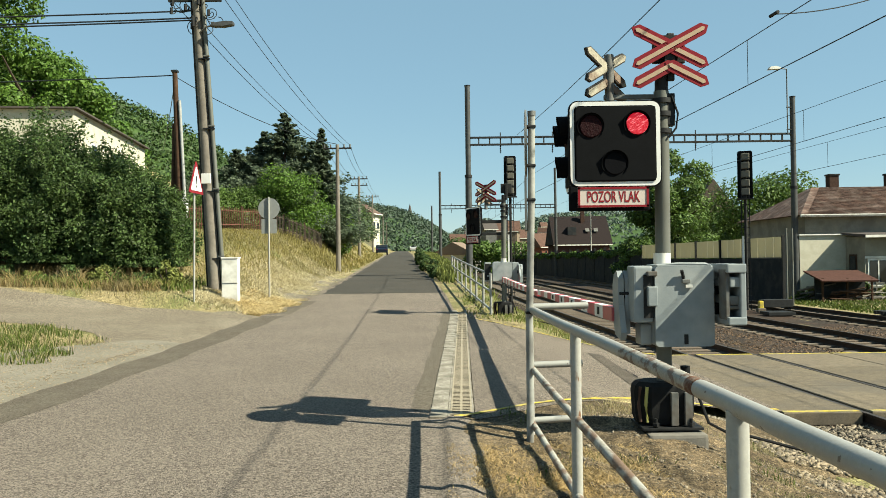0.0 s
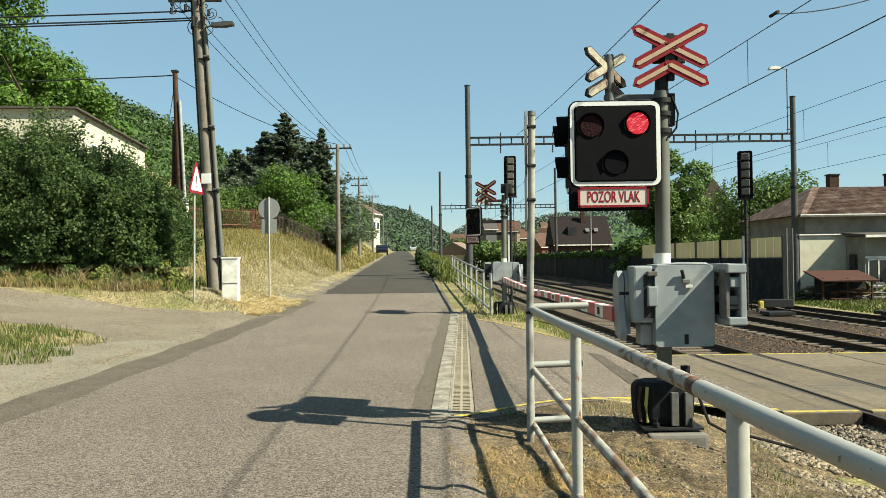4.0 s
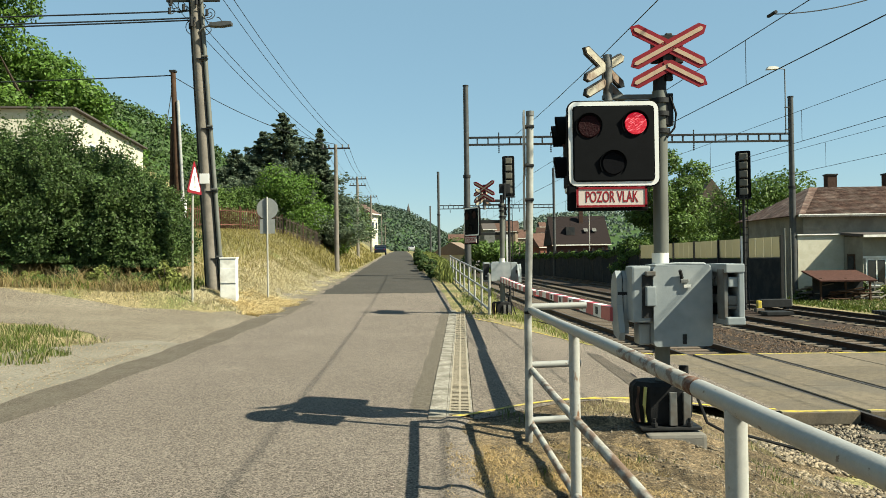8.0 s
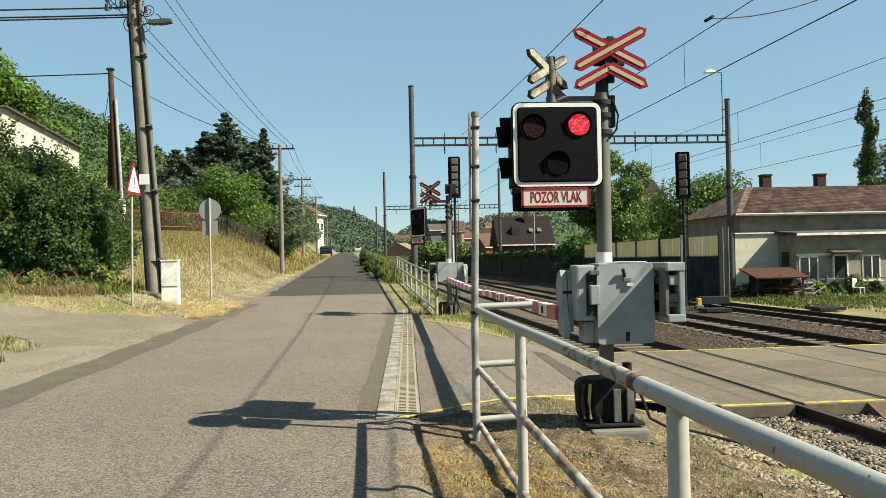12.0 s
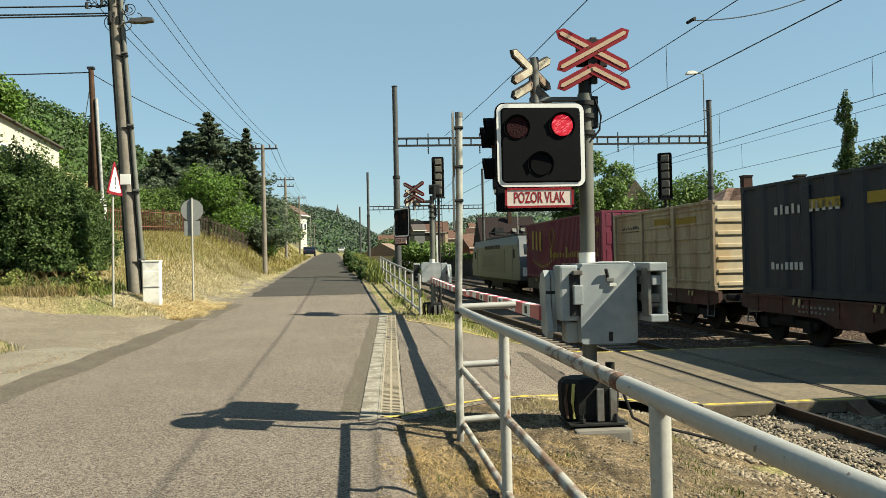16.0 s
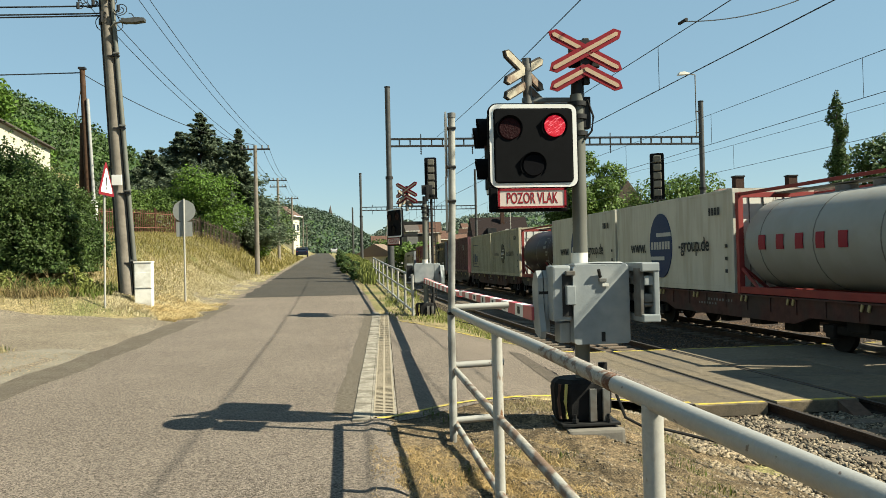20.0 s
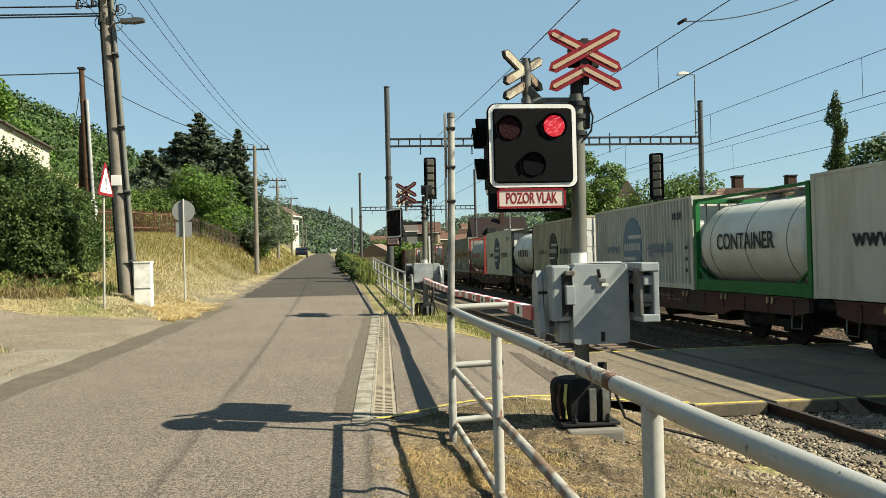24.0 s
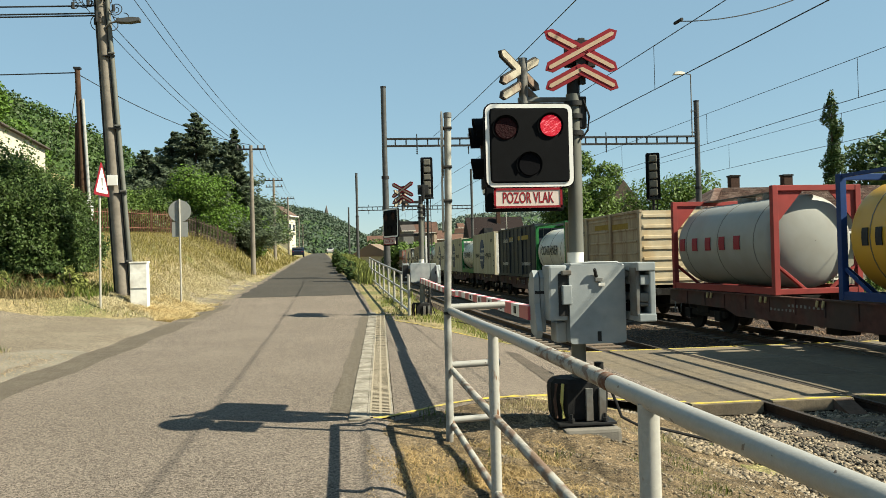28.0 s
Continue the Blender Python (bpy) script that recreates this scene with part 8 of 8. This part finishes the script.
def hill(name, pts, y0, y1, base, n, size, material, label, seed, fine=10, leafy=0.4):
    """A wooded ridge: an earth body and leaf clumps over it. pts: (x, height)."""
    rng = np.random.RandomState(seed)
    e = thing(name, label, "hill", kind="structure")
    xs = np.linspace(pts[0][0], pts[-1][0], 60)
    hs = np.interp(xs, [p[0] for p in pts], [p[1] for p in pts])
    rows = 14
    V = []
    for k in range(rows + 1):
        t = k / rows
        V += [(x, y0 + (y1 - y0) * t, base + (h - base) * math.sin(t * math.pi / 2)) for x, h in zip(xs, hs)]
    n1 = len(xs)
    F = [(j * n1 + i, j * n1 + i + 1, (j + 1) * n1 + i + 1, (j + 1) * n1 + i) for j in range(rows) for i in range(n1 - 1)]
    link_mesh("slope", V, F, LEAF_FAR, e)
    t = rng.uniform(0, 1, n)
    x = rng.uniform(xs[0], xs[-1], n)
    h = np.interp(x, xs, hs)
    C = np.stack([x, y0 + (y1 - y0) * t, base + (h - base) * np.sin(t * np.pi / 2)], -1)
    m = fine
    D = rng.normal(0, 1, (n, m, 3))
    D /= np.linalg.norm(D, axis=2, keepdims=True)
    P = C[:, None] + D * size * np.array([1.0, 1.0, 0.9]) * rng.uniform(0.7, 1.05, (n, m, 1)) * rng.uniform(0.7, 1.25, (n, 1, 1))
    P = P.reshape(-1, 3)
    k = len(P)
    nr = rng.normal(0, 0.6, (k, 3)) + D.reshape(-1, 3)
    nr /= np.linalg.norm(nr, axis=1, keepdims=True)
    tt = np.cross(nr, rng.normal(size=(k, 3)))
    tt /= np.linalg.norm(tt, axis=1, keepdims=True)
    b = np.cross(nr, tt)
    s = size * leafy * rng.uniform(0.5, 1.3, (k, 1))
    Q = np.stack([P - tt * s, P + b * s * 0.8, P + tt * s, P - b * s * 0.8], 1).reshape(-1, 3)
    o = raw_mesh("woods", Q, np.arange(4 * k).reshape(k, 4), material, e)
    o["kind"] = "stuff"
    return e


hill("wooded_hill", [(-300, 100), (-180, 84), (-120, 60), (-81, 41), (-66, 35), (-52, 27), (-45, 23), (-30, 15)], 95, 190, 5, 3400, 2.7, LEAF_FAR, "steep wooded hillside behind the houses", 71, 60, 0.13)
RIDGE = leaf_mat("ridge_wood", (0.04, 0.062, 0.042), 0.3, 0.12, 0.1, 0.8, (1.3, 1.2, 1.1))
hill("wooded_hill", [(-300, 95), (-120, 58), (-54, 38), (-39, 34), (-24, 31), (-9, 23.5), (8, 10)], 250, 520, 4, 2800, 3.6, RIDGE, "long wooded ridge along the valley", 72, 60, 0.15)
# distance haze is put into the leaf colour: paler and bluer green
HAZE_TINTED_WOOD = leaf_mat("haze_tinted_wood", (0.066, 0.096, 0.090), 0.25, 0.1)
hill("distant_hill", [(-40, 20), (7, 46), (45, 70), (81, 88), (110, 76), (150, 68), (220, 92), (300, 98), (420, 94), (640, 90), (900, 105)], 1200, 1700, 0, 4500, 6, HAZE_TINTED_WOOD, "wooded hill far across the valley, haze painted into its leaf colour", 73)
rh = random.Random(8)
for k in range(22):
    x = rh.uniform(20, 420)
    t = rh.uniform(0.1, 0.5)
    hz = float(np.interp(x, [-40, 7, 45, 81, 110, 150, 220, 300, 420], [20, 46, 70, 88, 76, 68, 92, 98, 94])) * math.sin(t * math.pi / 2)
    gable_house("distant_house", "tiny pale house on a far wooded hillside", x, 1200 + 500 * t - 8, hz, rh.uniform(9, 22), 10, rh.uniform(6, 13), rh.uniform(14, 18), rh.uniform(-20, 20), PLASTER, ROOF_ORANGE if k % 2 else ROOF_GREY, 3, 0, "hillside houses")
spz = thing("church_spire", "small dark pointed church spire on a wooded ridge", "spire", (-22.5, 540.0, 28.0))
tube("tower", (0, 0, 0), (0, 0, 5.5), 1.5, ROOF_GREY, spz, seg=8)
tube("spire", (0, 0, 5.5), (0, 0, 13), 1.8, ROOF_GREY, spz, r2=0.05, seg=8)

# ---- grass, straw, weeds, stones ----


def tufts(name, n, area, hgt, width, material, label, seed, lean=0.5, category="grass", lift=0.0):
    """Blades of grass as one stuff mesh: bent narrow triangles."""
    rng = np.random.RandomState(seed)
    xy = area(rng, n)
    n = len(xy)
    z = land(xy[:, 0], xy[:, 1]) + lift
    a = rng.uniform(0, 2 * np.pi, n)
    h = hgt * rng.uniform(0.35, 1.2, n)
    w = width * rng.uniform(0.6, 1.4, n)
    dx, dy = np.cos(a) * w, np.sin(a) * w
    la = rng.uniform(0, 2 * np.pi, n)
    l = h * lean * rng.uniform(0.2, 1.3, n)
    ox, oy = np.cos(la) * l, np.sin(la) * l
    P = np.stack([xy[:, 0], xy[:, 1], z], -1)
    A = P + np.stack([-dx, -dy, np.zeros(n) - 0.02], -1)
    B = P + np.stack([dx, dy, np.zeros(n) - 0.02], -1)
    M1 = P + np.stack([ox * 0.35 + dx * 0.7, oy * 0.35 + dy * 0.7, h * 0.6], -1)
    M0 = P + np.stack([ox * 0.35 - dx * 0.7, oy * 0.35 - dy * 0.7, h * 0.6], -1)
    T = P + np.stack([ox, oy, h], -1)
    T2 = T + np.stack([dx * 0.1, dy * 0.1, np.zeros(n)], -1)
    V = np.stack([A, B, M1, M0, T2, T], 1).reshape(-1, 3)
    k = 6 * np.arange(n)[:, None]
    F = np.concatenate([k + np.array([0, 1, 2, 3]), k + np.array([3, 2, 4, 5])])
    ob = raw_mesh(name, V, F, material)
    return tagged(ob, label, category, "", "stuff")


def clumped(x0, x1, y0, y1, clumps, spread, keep=None):
    def area(rng, n):
        cx, cy = rng.uniform(x0, x1, clumps), rng.uniform(y0, y1, clumps)
        k = rng.randint(0, clumps, n)
        p = np.stack([cx[k] + rng.normal(0, spread, n), cy[k] + rng.normal(0, spread, n)], -1)
        ok = (p[:, 0] > x0) & (p[:, 0] < x1) & (p[:, 1] > y0) & (p[:, 1] < y1)
        if keep is not None:
            ok &= keep(p[:, 0], p[:, 1])
        return p[ok]
    return area


def off_road(x, y):
    side_far = np.interp(x, [a for a, _ in SIDE_FAR], [b for _, b in SIDE_FAR])
    side_near = np.interp(x, [a for a, _ in SIDE_NEAR], [b for _, b in SIDE_NEAR])
    xl = ztable(y, ROAD_L)
    return (x < xl - 0.15) & ((y > side_far + 0.1) | (y < side_near - 0.1))


def shoulder_free(x, y):
    return off_road(x, y + 0.35 * np.sin(2.1 * x) + 0.2 * np.sin(5.3 * x)) & (x < ztable(y, ROAD_L) - 1.5 + 0.35 * np.sin(1.9 * y) + 0.22 * np.sin(4.7 * y + 1))


# bank on the left
tufts("dry_grass", 42000, clumped(-16, -5.7, 24.2, 62, 1500, 0.7, lambda x, y: off_road(x, y) & (x < ztable(y, ROAD_L) - 0.9)), 0.14, 0.009, STRAW, "dry yellow grass on the roadside bank", 1, 0.8)
tufts("mown_straw", 42000, clumped(-8.6, -5.6, 24.6, 50, 420, 0.4, lambda x, y: off_road(x, y) & (x < ztable(y, ROAD_L) - 0.95 + 0.4 * np.sin(0.9 * y) + 0.2 * np.sin(2.3 * y))), 0.08, 0.011, MOWN, "mown straw lying along the road edge", 2, 1.6)
tufts("green_grass", 20000, clumped(-16, -6.6, 24.6, 60, 260, 0.4, off_road), 0.16, 0.008, BANKBLADE, "green grass tufts on the roadside bank", 3, 0.5)
tufts("green_weeds", 3000, clumped(-20, -8.4, 25.4, 29, 130, 0.35, off_road), 0.26, 0.025, GRASSBLADE, "green weeds under the shrubs", 4, 0.6)
tufts("dry_stems", 3600, clumped(-24, -10.5, 26.2, 28.8, 46, 0.22, off_road), 0.75, 0.012, leaf_mat("dry_stem", (0.161, 0.134, 0.070), 0.35, 0.2), "dry brown stalks in front of the shrubs", 15, 0.8)
tufts("shrub_foot_grass", 24000, clumped(-24, -9.2, 25.2, 28.6, 330, 0.25, off_road), 0.3, 0.011, leaf_mat("dry_stem", (0.161, 0.134, 0.070), 0.35, 0.2), "dry bent grass between the side road and the shrubs", 26, 0.9)
tufts("shrub_foot_green", 3800, clumped(-24, -8.6, 25.6, 28.6, 120, 0.3, off_road), 0.4, 0.02, WEED, "fresh green weeds between the side road and the shrubs", 27, 0.8)
tufts("hay_lump", 26000, clumped(-8.4, -5.75, 25.0, 40, 170, 0.16, lambda x, y: x < ztable(y, ROAD_L) + 0.35 * np.sin(0.9 * y) + 0.2 * np.sin(2.3 * y) - 0.85), 0.1, 0.01, MOWN, "pale lumps of mown hay at the foot of the bank", 28, 2.6, lift=0.03)
tufts("hay_spill", 15000, clumped(-7.5, -5.2, 24.7, 30.5, 46, 0.2, lambda x, y: x < ztable(y, ROAD_L) + 0.15 + 0.3 * np.sin(2.7 * y)), 0.12, 0.011, leaf_mat("golden_hay", (0.46, 0.37, 0.205), 0.2, 0.35, high=(1.2, 1.15, 1.0)), "golden hay heaped where the bank meets the side road", 29, 2.8, lift=0.03)
tufts("loose_hay", 16000, clumped(-7.6, -4.9, 25.0, 58, 230, 0.3, lambda x, y: x < ztable(y, ROAD_L) - 0.28 + 0.3 * np.sin(1.7 * y) * np.sin(0.6 * y + 1) + 0.12 * np.sin(5.1 * y)), 0.05, 0.009, MOWN, "loose pale hay spilling from the bank over the road edge", 17, 4.0, lift=0.045)
tufts("far_bank_grass", 12000, clumped(-15, -6.4, 50, 115, 420, 0.6, off_road), 0.3, 0.03, BANKBLADE, "rough grass beside the far road", 19, 0.6)
tufts("bank_grass", 20000, clumped(-13, -7.6, 29, 60, 400, 0.6, off_road), 0.2, 0.009, BANKBLADE, "greener grass high on the roadside bank", 18, 0.6)
# verge at the side road
tufts("verge_grass", 26000, clumped(-18, -6.8, 9, 19, 420, 0.3, shoulder_free), 0.14, 0.009, GRASSBLADE, "short green verge grass at the junction", 5, 0.6)
tufts("verge_straw", 13000, clumped(-18, -6.2, 8, 19, 520, 0.4, shoulder_free), 0.12, 0.009, STRAW, "dry straw in the verge at the junction", 6, 0.9)
# beside the railing
tufts("edge_straw", 4500, clumped(0.02, 0.5, 2.0, 7.6, 70, 0.09), 0.03, 0.004, GOLDSTRAW, "straw spilling over the broken asphalt edge", 16, 2.4, lift=0.035)
tufts("railing_straw", 60000, clumped(0.2, 1.9, 1.5, 7.75, 190, 0.17), 0.055, 0.005, GOLDSTRAW, "dry straw along the railing foot", 7, 2.2)
tufts("sparse_straw", 11000, clumped(1.6, 4.2, 2.5, 10.0, 110, 0.14), 0.05, 0.004, STRAW, "sparse dry straw on bare earth", 8, 1.5)
tufts("railing_grass", 2600, clumped(0.5, 3.5, 1.5, 9.6, 40, 0.1), 0.1, 0.004, GRASSBLADE, "small green tufts beside the railing", 9, 0.7)
# between the ramp, the far railing and the tracks
tufts("trackside_weeds", 4500, clumped(0.7, 4.4, 19.8, 32, 240, 0.25, lambda x, y: y > np.interp(x, [0.4, 1.0, 2.2, 3.2, 4.9], [25.6, 23.0, 20.8, 19.6, 18.8])), 0.12, 0.01, WEED, "green and yellow weeds beside the track", 10, 0.6)
tufts("trackside_straw", 3200, clumped(0.5, 4.4, 19.8, 48, 300, 0.3, lambda x, y: y > np.interp(x, [0.4, 1.0, 2.2, 3.2, 4.9], [25.6, 23.0, 20.8, 19.6, 18.8])), 0.1, 0.01, STRAW, "dry grass beside the track", 11, 0.8)
tufts("tall_weeds", 22000, clumped(-4.2, 3.0, 40, 95, 420, 0.5, lambda x, y: x > ztable(y, ROAD_R) + 0.3), 0.75, 0.03, WEED, "tall pale green weeds along the road", 12, 0.4)
tufts("yard_grass", 22000, clumped(17.8, 40, 32, 45, 420, 0.7), 0.14, 0.03, GRASSBLADE, "green grass in the cottage yard", 13, 0.5)
tufts("yard_straw", 9000, clumped(19.3, 40, 24, 44, 260, 0.8), 0.16, 0.03, STRAW, "dry grass in the cottage yard", 14, 0.8)


def bed_area(x0, x1, y0, y1):
    return lambda rng, n: np.stack([rng.uniform(x0, x1, n), rng.uniform(y0, y1, n)], -1)


def bed_z(x, y):
    tx = TRACK_X[0] + np.interp(y, CURVE_Y, CURVE_X)
    return np.where(x > tx - 2.3, RAIL_Z - 0.18, land(x, y))


stones("ballast_stones", 30000, bed_area(3.7, 9.2, 3.5, 11.3), "loose grey ballast stones beside the crossing", (0.02, 0.044), 21, STONE, bed_z)
stones("ballast_stones", 16000, bed_area(4.0, 14.5, 18.4, 27.0), "loose brown ballast stones between the tracks", (0.025, 0.05), 22, STONE_DARK, lambda x, y: bed_z(x, y) - 0.028)
stones("pebbles", 12000, bed_area(0.3, 4.3, 1.5, 9.2), "small pebbles on bare earth", (0.004, 0.014), 23, STONE, lambda x, y: verge_z(x, y) - 0.002)
stones("stone_chips", 1500, bed_area(0.8, 4.4, 1.5, 9.4), "pale stone chips scattered on bare earth", (0.01, 0.026), 25, STONE, lambda x, y: verge_z(x, y) - 0.004)
stones("shoulder_gravel", 6000, bed_area(-8.0, -5.8, 7.0, 17.0), "gravel on the road shoulder", (0.006, 0.018), 24, PALE_STONE, lambda x, y: land(x, y) + 0.012)

motions()
